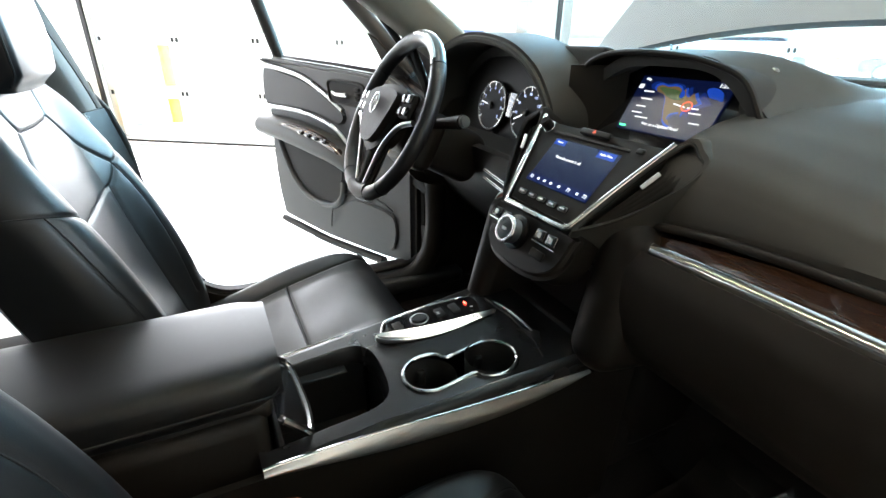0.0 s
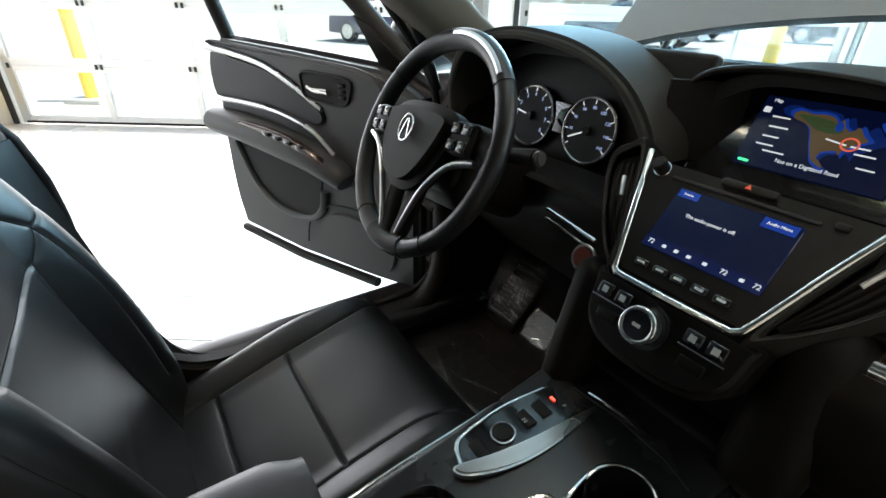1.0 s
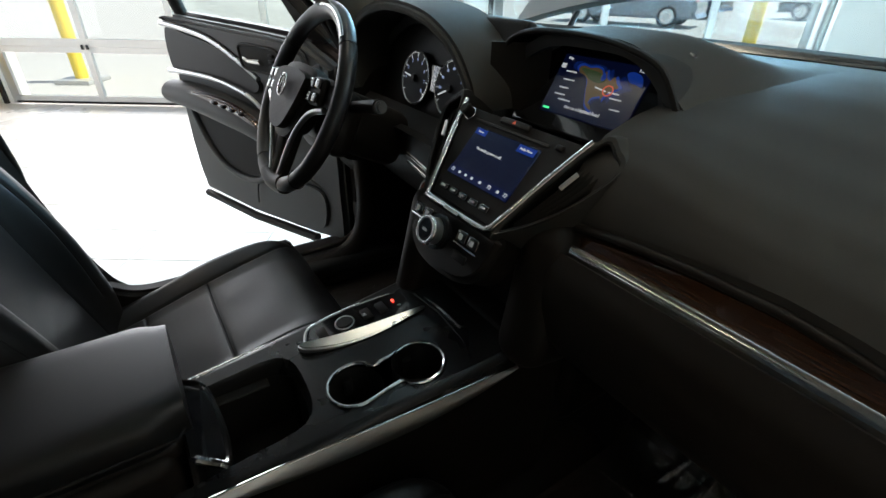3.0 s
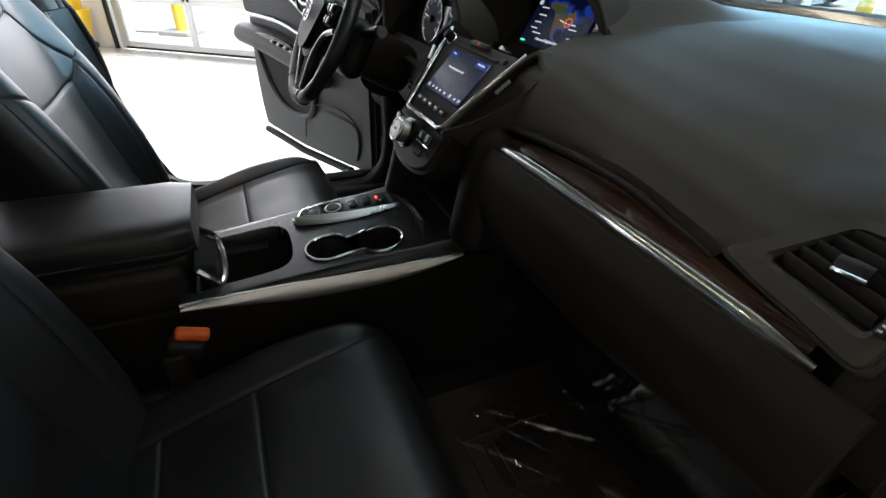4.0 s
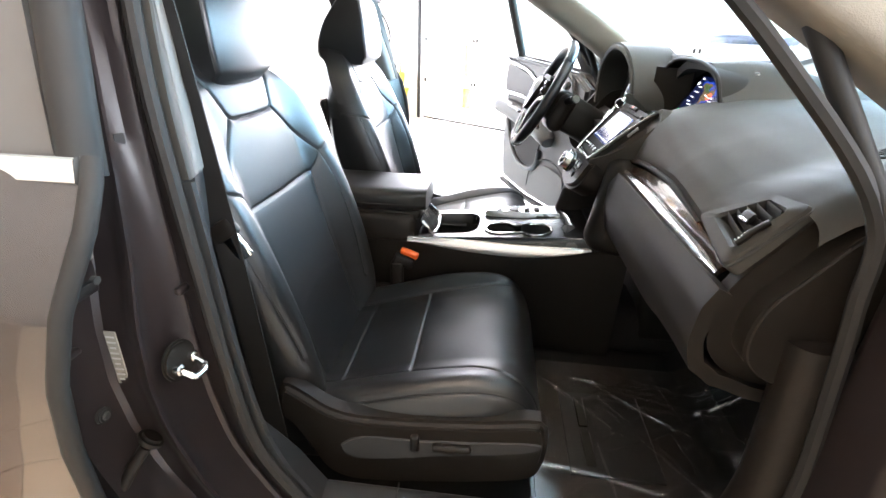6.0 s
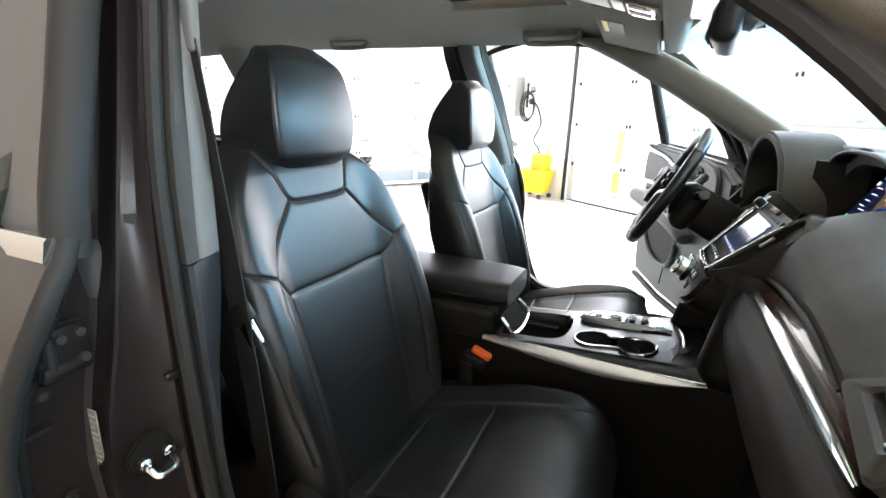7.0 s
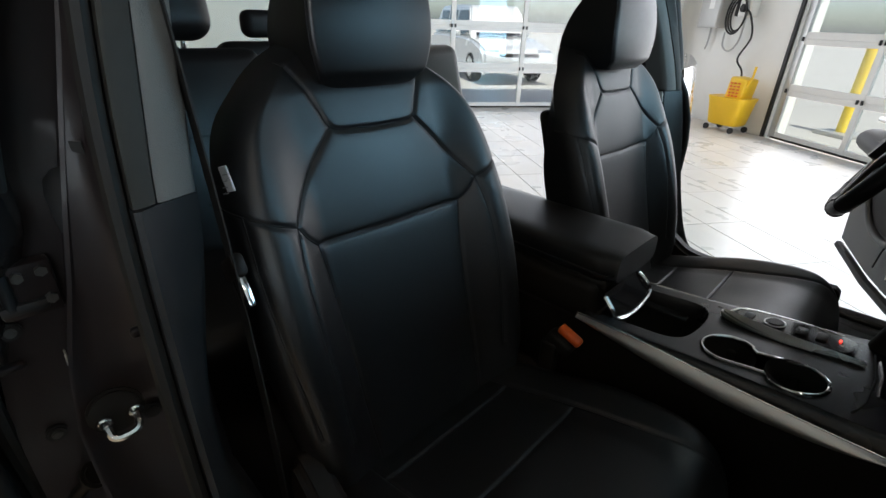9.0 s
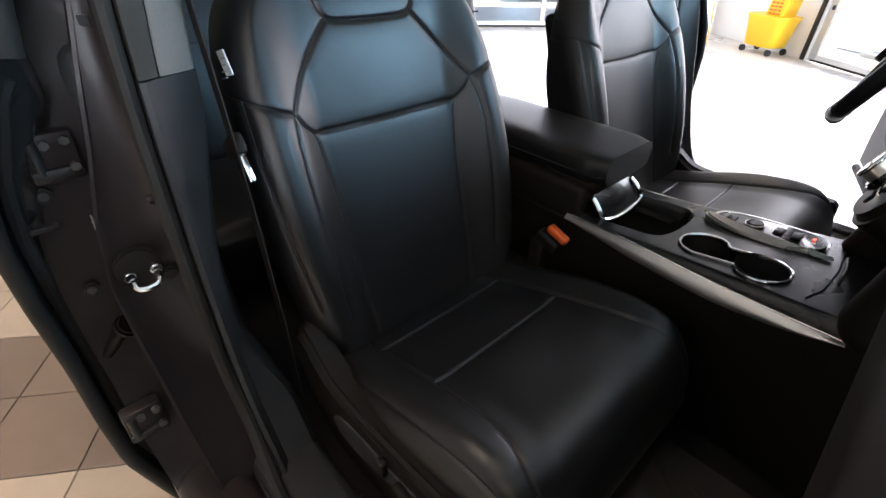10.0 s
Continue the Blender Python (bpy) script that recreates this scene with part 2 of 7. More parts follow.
def tube(pts, r, n=10, closed=False, flat=1.0, up=None):
    """Round or flattened bar along a line of points."""
    pts = [Vector(p) for p in pts]
    rings = []
    k = len(pts)
    ref = Vector(up) if up else None
    for i, p in enumerate(pts):
        a = pts[i - 1] if (i or closed) else p
        b = pts[(i + 1) % k] if (i < k - 1 or closed) else p
        t = (b - a).normalized()
        if ref is None:
            ref = t.orthogonal()
        u = (ref - t * ref.dot(t)).normalized()
        v = t.cross(u)
        if not up:
            ref = u
        rr = r(i / max(1, k - 1)) if callable(r) else r
        rings.append([p + u * rr * flat * math.cos(2 * math.pi * j / n) + v * rr * math.sin(2 * math.pi * j / n) for j in range(n)])
    if closed:
        rings.append(rings[0])
        bm = loft(rings, True, False)
        bmesh.ops.remove_doubles(bm, verts=bm.verts, dist=1e-5)
        return bm
    return loft(rings)


def slab(poly, to3d, thick, bevel=0.0, seg=2):
    """A flat outline given thickness; to3d(u, v, w) places it."""
    bm = bmesh.new()
    a = [bm.verts.new((u, v, 0)) for u, v in poly]
    f = bm.faces.new(a)
    res = bmesh.ops.extrude_face_region(bm, geom=[f])
    bmesh.ops.translate(bm, vec=(0, 0, thick), verts=[v for v in res["geom"] if isinstance(v, bmesh.types.BMVert)])
    if bevel:
        rim = [e for e in bm.edges if abs(e.verts[0].co.z - e.verts[1].co.z) < 1e-6]
        bmesh.ops.bevel(bm, geom=rim, offset=bevel, segments=seg, affect="EDGES")
    for v in bm.verts:
        v.co = to3d(*v.co)
    return bm


def sheet(f, nu, nv, thick=0.0):
    """A surface f(u, v) over the unit square, thickened away from the cabin."""
    bm = bmesh.new()
    g = [[bm.verts.new(f(i / nu, j / nv)) for j in range(nv + 1)] for i in range(nu + 1)]
    for i in range(nu):
        for j in range(nv):
            bm.faces.new((g[i][j], g[i + 1][j], g[i + 1][j + 1], g[i][j + 1]))
    if thick:
        bm.normal_update()
        eye = Vector((0.5, 0.1, 1.45))
        side = sum(f.normal.dot(f.calc_center_median() - eye) * f.calc_area() for f in bm.faces)
        bmesh.ops.solidify(bm, geom=bm.faces[:], thickness=abs(thick) if side < 0 else -abs(thick))
    return bm


def interp(x, xs, ys):
    return float(np.interp(x, xs, ys))


def curve(x, xs, ys):
    """Smooth line through the points."""
    x = min(max(x, xs[0]), xs[-1])
    i = max(0, min(len(xs) - 2, int(np.searchsorted(xs, x, side="right")) - 1))
    slope = [(ys[k + 1] - ys[k]) / (xs[k + 1] - xs[k]) for k in range(len(xs) - 1)]

    def tangent(k):
        if k == 0 or k == len(xs) - 1:
            return slope[0] if k == 0 else slope[-1]
        return 0.5 * (slope[k - 1] + slope[k])

    h = xs[i + 1] - xs[i]
    t = (x - xs[i]) / h
    return (2 * t ** 3 - 3 * t ** 2 + 1) * ys[i] + (t ** 3 - 2 * t ** 2 + t) * h * tangent(i) + (3 * t ** 2 - 2 * t ** 3) * ys[i + 1] + (t ** 3 - t ** 2) * h * tangent(i + 1)


def smooth01(t):
    t = min(1.0, max(0.0, t))
    return t * t * (3 - 2 * t)


def text(words, size, m, material, parent, name="text"):
    c = bpy.data.curves.new(name, "FONT")
    c.body, c.size, c.align_x, c.align_y, c.extrude = words, size, "CENTER", "CENTER", 0.0004
    tmp = new(name, c)
    me = bpy.data.meshes.new_from_object(tmp.evaluated_get(bpy.context.evaluated_depsgraph_get()))
    bpy.data.objects.remove(tmp)
    me.materials.append(material)
    me.transform(m)
    ob = new(name, me)
    ob.parent = parent
    return ob


def plane_at(origin, right, upv):
    """Matrix of a local plane: x right, y up, z out of it."""
    r = Vector(right).normalized()
    u = Vector(upv)
    u = (u - r * u.dot(r)).normalized()
    w = r.cross(u)
    return Matrix(((r.x, u.x, w.x, origin[0]), (r.y, u.y, w.y, origin[1]), (r.z, u.z, w.z, origin[2]), (0, 0, 0, 1)))


def at(bm, m):
    bmesh.ops.transform(bm, matrix=m, verts=bm.verts)
    return bm


# ---------------------------------------------------------------- garage
# It is laid out along its own walls and then turned, as the car stands askew in it.
car_first = set(bpy.data.objects)
TURN = pose(0, 0, 0, 0, 0, -34)


def wall(name, c, s, material=WHITEWALL, label="white painted garage wall"):
    return tagged(link(name, rbox(c, s, 0), material), label, "wall", "", "structure")


ground = tagged(link("ground", rbox((0, 0, -0.2), (600, 600, 0.4), 0), ASPHALT), "pale sunlit asphalt yard around the garage", "ground", "", "structure")
floor = tagged(link("floor", rbox(((WX + EX) / 2, (NY + SY) / 2, G - 0.058), (EX - WX, NY - SY, 0.10), 0), GROUT), "garage floor with beige tiles and a brown tile band", "floor", "", "structure")
ceiling = tagged(link("ceiling", rbox(((WX + EX) / 2, (NY + SY) / 2, TOP + 0.1), (EX - WX + 0.6, NY - SY + 0.6, 0.2), 0), CEILPAINT), "grey garage ceiling", "ceiling", "", "structure")
HEAD = 3.7       # height of the door openings
# left wall: a stretch of wall, a door, a pier, a door
wall("wall_left_1", (WX - 0.15, (SY - 4.60) / 2, TOP / 2), (0.3, -4.60 - SY, TOP))
wall("wall_left_2", (WX - 0.15, 0.63, TOP / 2), (0.3, 0.34, TOP))
wall("wall_left_3", (WX - 0.15, 6.10, TOP / 2), (0.3, 3.80, TOP))
wall("wall_left_head", (WX - 0.15, -0.20, (HEAD + TOP) / 2), (0.298, 8.8, TOP - HEAD))
wall("wall_front_1", (WX + 1.7, NY + 0.15, TOP / 2), (3.5, 0.3, TOP))
wall("wall_front_2", (EX - 0.85, NY + 0.15, TOP / 2), (1.7, 0.3, TOP))
wall("wall_front_head", (0.6, NY + 0.15, (HEAD + TOP) / 2), (5.6, 0.298, TOP - HEAD))
# Added wall out of view; its dark taupe cuts light from the right.
wall("unseen_wall_right", (EX + 0.15, 0.35, TOP / 2), (0.3, 15.3, TOP), UNSEEN_WALL, "added unseen garage wall, dark taupe to hold back light")
# rear wall: a door and a wall
wall("wall_back_1", (WX + 0.35, SY - 0.15, TOP / 2), (0.7, 0.3, TOP))
wall("wall_back_2", ((EX - 0.2) / 2 + 0.1, SY - 0.15, TOP / 2), (EX - 0.2 + 0.2, 0.3, TOP))
wall("wall_back_head", (-2.3, SY - 0.15, (HEAD + TOP) / 2), (5.0, 0.298, TOP - HEAD))


def glazed_door(name, m, width, height, cols, rows, label):
    """Sectional door of framed panes; local x along it, z up, y through it."""
    d = thing(name, label, "garage door", "", "structure")
    d.matrix_world = m
    sec = height / rows
    st = 0.07
    for i in range(cols + 1):
        x = -width / 2 + width * i / cols
        part("stile", rbox((x, 0, height / 2), (st if 0 < i < cols else 0.11, 0.045, height), 0.004, 1), DOORWHITE if i % cols else ALU, d)
    for j in range(rows):
        for z, h in ((sec * j + 0.04, 0.08), (sec * (j + 1) - 0.03, 0.06)):
            part("rail", rbox((0, 0.002, z), (width, 0.040, h), 0.004, 1), DOORWHITE, d)
        for i in range(cols):
            p = part("pane", rbox((-width / 2 + width * (i + 0.5) / cols, 0, sec * (j + 0.5)), (width / cols - st, 0.006, sec - 0.14), 0), GLASS, d)
            p.visible_shadow = False
        for i in range(cols + 1):
            x = -width / 2 + width * i / cols
            if j:
                for s in (-1, 1):
                    if abs(x + s * 0.03) < width / 2 + 0.02:
                        part("hinge", rbox((x + s * 0.028, -0.032, sec * j), (0.026, 0.02, 0.05), 0.005, 1), ENGINE, d)
    part("bottom_seal", rbox((0, 0, 0.012), (width, 0.05, 0.025), 0.004, 1), RUBBER, d)
    for s in (-1, 1):
        part("track", rbox((s * (width / 2 + 0.075), -0.06, height / 2), (0.05, 0.06, height), 0.004, 1), ENGINE if s < 0 else ALU, d, "steel roller track")
    return d


glazed_door("door_1", pose(WX - 0.06, -2.09, G, 0, 0, 90), 4.95, HEAD - G, 5, 6, "glazed white sectional garage door, shut, yard behind it")
glazed_door("door_2", pose(-2.35, SY - 0.06, G, 0, 0, 180), 4.55, HEAD - G, 4, 6, "glazed white sectional garage door at the rear, shut")
glazed_door("door_3", pose(WX - 0.06, 2.50, G, 0, 0, 90), 3.33, HEAD - G, 3, 6, "glazed sectional garage door ahead of the car, shut")


# Added door, so that light can come in from the front right.
glazed_door("added_door", pose(0.72, NY + 0.06, G, 0, 0, 0), 5.0, HEAD - G, 5, 6, "added glazed garage door in the front wall, for light from ahead")


def bollard(x, y):
    b = thing("bollard", "yellow painted steel bollard outside a garage door", "bollard", "bollards")
    b.location = (x, y, 0)
    part("post", cyl((0, 0, 0.62), 0.085, 1.25, n=28, bev=0.03), YELLOW_PAINT, b)
    part("footing", rbox((0, 0, 0.03), (0.5, 0.5, 0.06), 0.01), GREYMETAL, b)
    return b


bollard(-6.75, -5.0)
bollard(-6.65, 4.43)


def parked_car(name, label, m, colour, length=4.7, high=1.65):
    car = thing(name, label, "car", "parked cars")
    car.matrix_world = m
    paint = mat(name + "_paint", colour, 0.25, metal=0.3, var=0.05, coat=0.8)
    hl = length / 2
    prof = [(-hl, 0.45), (-hl + 0.03, 0.85), (-hl + 0.25, 1.02), (hl - 1.5, 1.02), (hl - 0.35, 0.86), (hl, 0.70), (hl, 0.35), (hl - 0.3, 0.28), (-hl + 0.3, 0.28)]
    prof = [(p.x, p.y) for p in smoothline([(a, b, 0) for a, b in prof], 3, True)]
    part("body", slab(prof, lambda u, v, w: Vector((u, (w - 0.91) * (1 - 0.06 * max(0, v - 0.7)), v)), 1.82, 0.07, 3), paint, car)
    cab = [(-hl + 0.12, 1.0), (-hl + 0.45, high - 0.08), (-hl + 0.9, high), (0.25, high), (0.75, high - 0.1), (hl - 1.35, 1.0)]
    part("cabin", slab([(p.x, p.y) for p in smoothline([(a, b, 0) for a, b in cab], 4)], lambda u, v, w: Vector((u, (w - 0.82) * (1 - 0.25 * max(0, v - 1.0)), v)), 1.64, 0.05, 3), paint, car)
    for s in (-1, 1):
        for a, b in ((-hl + 0.55, -hl + 1.35), (-hl + 1.42, -0.25), (-0.18, 0.65)):
            win = [(a + (0.12 if a < -hl + 1 else 0.02), 1.06), (a + 0.10, high - 0.13), (b, high - 0.13), (b + (0.45 if b > 0 else 0), 1.06)]
            part("side_window", slab(win, lambda u, v, w, s=s: Vector((u, s * (0.822 * (1 - 0.25 * max(0, v - 1.0)) + w), v)), 0.012, 0.003, 1), BLACKGLASS, car)
        for x in (-hl + 0.85, hl - 0.9):
            wh = part("wheel", cyl((x, s * 0.80, 0.35), 0.35, 0.24, "y", 28, bev=0.03), TYRE, car)
            part("rim", cyl((x, s * 0.875, 0.35), 0.25, 0.10, "y", 24, bev=0.02), SILVER, wh)
        part("headlamp", rbox((hl - 0.12, s * 0.66, 0.72), (0.2, 0.36, 0.13), 0.04), CHROME, car)
        part("tail_lamp", rbox((-hl + 0.06, s * 0.72, 0.88), (0.1, 0.26, 0.16), 0.03), ORANGE, car)
        part("door_mirror", rbox((0.55, s * 0.98, 1.08), (0.14, 0.2, 0.13), 0.04), paint, car)
    part("windscreen", slab([(-0.62, 0), (0.62, 0), (0.54, 0.62), (-0.54, 0.62)], lambda u, v, w: Vector((hl - 1.33 - v * 0.98 + w * 0.5, u, 1.03 + v * 0.86 + w)), 0.015, 0.004, 1), BLACKGLASS, car)
    part("grille", rbox((hl + 0.005, 0, 0.6), (0.04, 1.0, 0.22), 0.015), RUBBER, car)
    return car


parked_car("parked_suv", "dark blue car parked in the yard", pose(-15.5, 8.5, 0, 0, 0, 25), (0.03, 0.04, 0.09))
parked_car("parked_sedan", "grey car parked in the sunlit yard", pose(-12.0, 16.5, 0, 0, 0, 200), (0.25, 0.27, 0.30), 4.8, 1.45)
parked_car("parked_hatchback", "dark car parked ahead of the garage", pose(-14.0, 22.0, 0, 0, 0, 190), (0.05, 0.06, 0.08), 4.6, 1.6)
parked_car("parked_wagon", "black car parked ahead of the garage", pose(-8.5, 26.0, 0, 0, 0, 185), (0.02, 0.02, 0.025), 4.7, 1.55)
parked_car("parked_truck", "white car parked beside the rear garage door", pose(-10.2, -8.9, 0, 0, 0, 60), (0.72, 0.73, 0.74), 4.9, 1.75)


def mop_bucket():
    b = thing("mop_bucket", "yellow plastic mop bucket with wringer on castors", "mop bucket")
    b.matrix_world = pose(WX + 0.28, -5.02, G, 0, 0, 12)
    rings = []
    for z, sx, sy in ((0.09, 0.15, 0.20), (0.11, 0.165, 0.22), (0.40, 0.20, 0.265), (0.44, 0.215, 0.28), (0.455, 0.215, 0.28)):
        rings.append([Vector((sx * math.copysign(abs(math.cos(t)) ** 0.5, math.cos(t)), sy * math.copysign(abs(math.sin(t)) ** 0.5, math.sin(t)), z)) for t in [2 * math.pi * i / 32 for i in range(32)]])
    part("bucket", loft(rings), YELLOW, b)
    w = part("wringer", rbox((0.0, 0.08, 0.56), (0.26, 0.24, 0.30), 0.03, 3, pose(0, 0, 0, -6, 0, 0)), YELLOW, b)
    for i in range(5):
        for j in range(3):
            part("wringer_slot", rbox((0.136, 0.02 + 0.055 * j, 0.48 + 0.04 * i), (0.012, 0.035, 0.018), 0.003, 1), ORANGE, w)
    part("wringer_handle", tube([(0.08, 0.20, 0.60), (0.10, 0.26, 0.72), (0.10, 0.27, 0.86)], 0.014), YELLOW, b)
    for sx in (-1, 1):
        for sy in (-1, 1):
            part("castor", cyl((sx * 0.14, sy * 0.19, 0.04), 0.04, 0.025, "x", 16), TYRE, b)
    return b


mop_bucket()
box = thing("electrical_box", "grey steel electrical cabinet on the white wall", "electrical box")
part("case", rbox((WX + 0.09, -6.02, 1.72), (0.18, 0.42, 0.66), 0.012), GREYMETAL, box)
part("door", rbox((WX + 0.185, -6.02, 1.72), (0.012, 0.39, 0.62), 0.004), GREYMETAL, box)
part("warning_label", rbox((WX + 0.193, -5.99, 1.75), (0.003, 0.10, 0.22), 0.001, 1), LABEL, box)
part("red_label", rbox((WX + 0.193, -5.99, 1.90), (0.003, 0.10, 0.03), 0.001, 1), ORANGE, box)
part("conduit", tube(smoothline([(WX + 0.06, -6.06, 1.42), (WX + 0.06, -6.06, 1.20), (WX + 0.05, -6.10, 1.10)], 6), 0.014), GREYMETAL, box)
charger = thing("wall_charger", "white and black wall charger with coiled cable", "charger")
part("case", rbox((WX + 0.08, -5.40, 1.74), (0.15, 0.22, 0.42), 0.03), LABEL, charger)
part("side_cover", rbox((WX + 0.09, -5.53, 1.74), (0.14, 0.06, 0.40), 0.02), INK, charger)
part("display", rbox((WX + 0.157, -5.39, 1.83), (0.004, 0.12, 0.09), 0.002, 1), BLACKGLASS, charger)
part("plug", cyl((WX + 0.17, -5.39, 1.64), 0.05, 0.07, "x", 20, bev=0.01), INK, charger)
for k in range(3):
    part("cable_loop", tube([Vector((WX + 0.17 + 0.02 * k, -5.46 + (0.13 + 0.02 * k) * math.cos(t), 1.56 + (0.20 + 0.02 * k) * math.sin(t))) for t in [2 * math.pi * i / 28 for i in range(28)]], 0.012, 8, True), INK, charger)
part("cable", tube(smoothline([(WX + 0.18, -5.34, 1.64), (WX + 0.2, -5.20, 1.54), (WX + 0.16, -5.14, 1.29), (WX + 0.12, -5.32, 1.02), (WX + 0.1, -5.20, 0.86), (WX + 0.08, -5.18, 0.64)], 8), 0.012, 8), INK, charger)
part("feed_cable", tube(smoothline([(WX + 0.06, -5.76, 1.34), (WX + 0.06, -5.74, 1.16), (WX + 0.06, -5.59, 1.10), (WX + 0.06, -5.46, 1.24), (WX + 0.06, -5.44, 1.54)], 8), 0.012, 8), GREYMETAL, charger)
for i, yy in enumerate((-3.2, 0.4, 4.0)):
    tl = thing("ceiling_light", "long white tube light on the garage ceiling", "ceiling light", "ceiling lights")
    part("housing", rbox((0.6, yy, TOP - 0.06), (4.8, 0.16, 0.10), 0.01), DOORWHITE, tl)
    part("tube", rbox((0.6, yy, TOP - 0.125), (4.7, 0.11, 0.03), 0.01), glow("tube_glow", (1.0, 0.80, 0.60), 18.0), tl)

for ob in bpy.data.objects:
    if ob not in car_first and ob.parent is None and not ob.name.startswith(("parked", "ground")):
        ob.matrix_basis = TURN @ ob.matrix_basis


# ---------------------------------------------------------------- car body
car = thing("car_body", "dark metallic grey car body with its front doors and hood open", "car")


def tumble(z):
    """How far the side leans in above the belt line."""
    return 0.20 * max(0.0, z - 1.18) ** 1.15 / 0.5 ** 0.15


part("floor_pan", rbox((0, -0.45, 0.50), (1.44, 2.9, 0.10), 0.01), CARPET, car, "black carpeted floor")
part("tunnel", rbox((0, 0.1, 0.62), (0.20, 1.5, 0.16), 0.05), CARPET, car)
part("firewall", sheet(lambda u, v: Vector((-0.74 + 1.48 * u, 0.72 + 0.20 * v + 0.10 * v * v, 0.545 + 0.62 * v * v + 0.10 * v)), 6, 12, 0.03), CARPET, car)
part("underbody", rbox((0, -0.6, 0.40), (1.5, 3.6, 0.14), 0.03), RUBBER, car)


def headliner_z(x, y):
    return 1.705 - 0.075 * (abs(x) / 0.62) ** 2.4 - 0.22 * max(0.0, y - 0.02) ** 1.3 - 0.05 * max(0.0, -y - 1.2) ** 2


def roof_sheet(z_up, x0, x1, y0, y1, nu=24, nv=16):
    return sheet(lambda u, v: Vector((x0 + (x1 - x0) * u, y0 + (y1 - y0) * v, headliner_z(x0 + (x1 - x0) * u, y0 + (y1 - y0) * v) + z_up)), nu, nv, 0.012)


SRX, SRY0, SRY1 = 0.345, -0.33, 0.03   # sunroof opening
headl = [(-0.63, -SRX, SRY0, 0.245), (SRX, 0.63, SRY0, 0.245), (-SRX, SRX, SRY1, 0.245), (-0.63, 0.63, -2.3, SRY0)]
for x0, x1, y0, y1 in headl:
    part("headliner", roof_sheet(0, x0, x1, y0, y1), HEADLINER, car, "pale grey fabric headliner")
    part("roof_panel", roof_sheet(0.062, x0 * 1.04, x1 * 1.04, y0, y1), PAINT, car)
# header that bows forward and dips to the top of the windscreen


def header_point(u, v):
    x = -0.56 + 1.12 * u
    y0, y1 = 0.235, 0.362 - 0.060 * (x / 0.4) ** 2
    z0, z1 = headliner_z(x, y0) - 0.003, 1.596 + 0.006 * (x / 0.4) ** 2
    k = v * v * (1.6 - 0.6 * v)
    return Vector((x, y0 + (y1 - y0) * v, z0 + (z1 - z0) * k))


part("windscreen_header", sheet(header_point, 28, 12, 0.012), HEADLINER, car, "grey headliner rolled down to the windscreen")
# sunroof well, frame, glass and shade
sr = part("sunroof", tube([(SRX, SRY0, 1.70), (SRX, SRY1, 1.70), (-SRX, SRY1, 1.70), (-SRX, SRY0, 1.70)], 0.014, 10, True), HEADLINER, car)
for c, s in (((0, SRY1 + 0.006, 1.735), (2 * SRX, 0.012, 0.075)), ((0, SRY0 - 0.006, 1.735), (2 * SRX, 0.012, 0.075)), ((SRX + 0.006, (SRY0 + SRY1) / 2, 1.735), (0.012, SRY1 - SRY0, 0.075)), ((-SRX - 0.006, (SRY0 + SRY1) / 2, 1.735), (0.012, SRY1 - SRY0, 0.075))):
    part("sunroof_wall", rbox(c, s, 0.002, 1), RUBBER, sr)
part("sunroof_glass", rbox((0, -0.10, 1.765), (2 * SRX, 0.30, 0.006), 0.002, 1), TINT, sr, "green tinted roof glass").visible_shadow = False
part("sunroof_frame", rbox((0, SRY0 + 0.055, 1.742), (2 * SRX - 0.01, 0.030, 0.018), 0.006), GLOSS, sr)
part("sunroof_shade", rbox((0, SRY0 + 0.014, 1.722), (2 * SRX - 0.01, 0.040, 0.020), 0.009), HEADLINER, sr)
part("sunroof_rail", rbox((-SRX + 0.03, -0.13, 1.73), (0.03, 0.34, 0.02), 0.005), GLOSS, sr)


def pillar(name, pts, wx, wy, material, label=""):
    """Post that follows pts, with half widths across and along the car."""
    pts = smoothline(pts, 6)
    rings = [[p + Vector((wx * math.copysign(abs(math.cos(t)) ** 0.6, math.cos(t)), wy * math.copysign(abs(math.sin(t)) ** 0.6, math.sin(t)), 0)) for t in [2 * math.pi * i / 20 for i in range(20)]] for p in pts]
    return part(name, loft(rings), material, car, label)


ZP = [0.62, 0.68, 0.74, 0.80, 0.88, 0.96, 1.04, 1.12, 1.20, 1.28, 1.36, 1.44, 1.52, 1.60, 1.66]


def crease(z):
    """Outer front corner of the centre pillar: out from the middle, and along the car."""
    return interp(z, ZP, [0.833, 0.837, 0.841, 0.843, 0.847, 0.848, 0.836, 0.815, 0.797, 0.777, 0.756, 0.736, 0.716, 0.700, 0.688]), interp(z, ZP, [-0.061, -0.097, -0.138, -0.168, -0.192, -0.203, -0.211, -0.215, -0.222, -0.234, -0.246, -0.258, -0.271, -0.285, -0.296])


def flange(z):
    """The inner crease beside the seal."""
    return interp(z, ZP, [0.764, 0.763, 0.762, 0.762, 0.763, 0.763, 0.763, 0.761, 0.757, 0.751, 0.740, 0.723, 0.705, 0.689, 0.678]), interp(z, ZP, [-0.063, -0.101, -0.137, -0.165, -0.181, -0.190, -0.194, -0.198, -0.204, -0.210, -0.218, -0.227, -0.238, -0.251, -0.262])


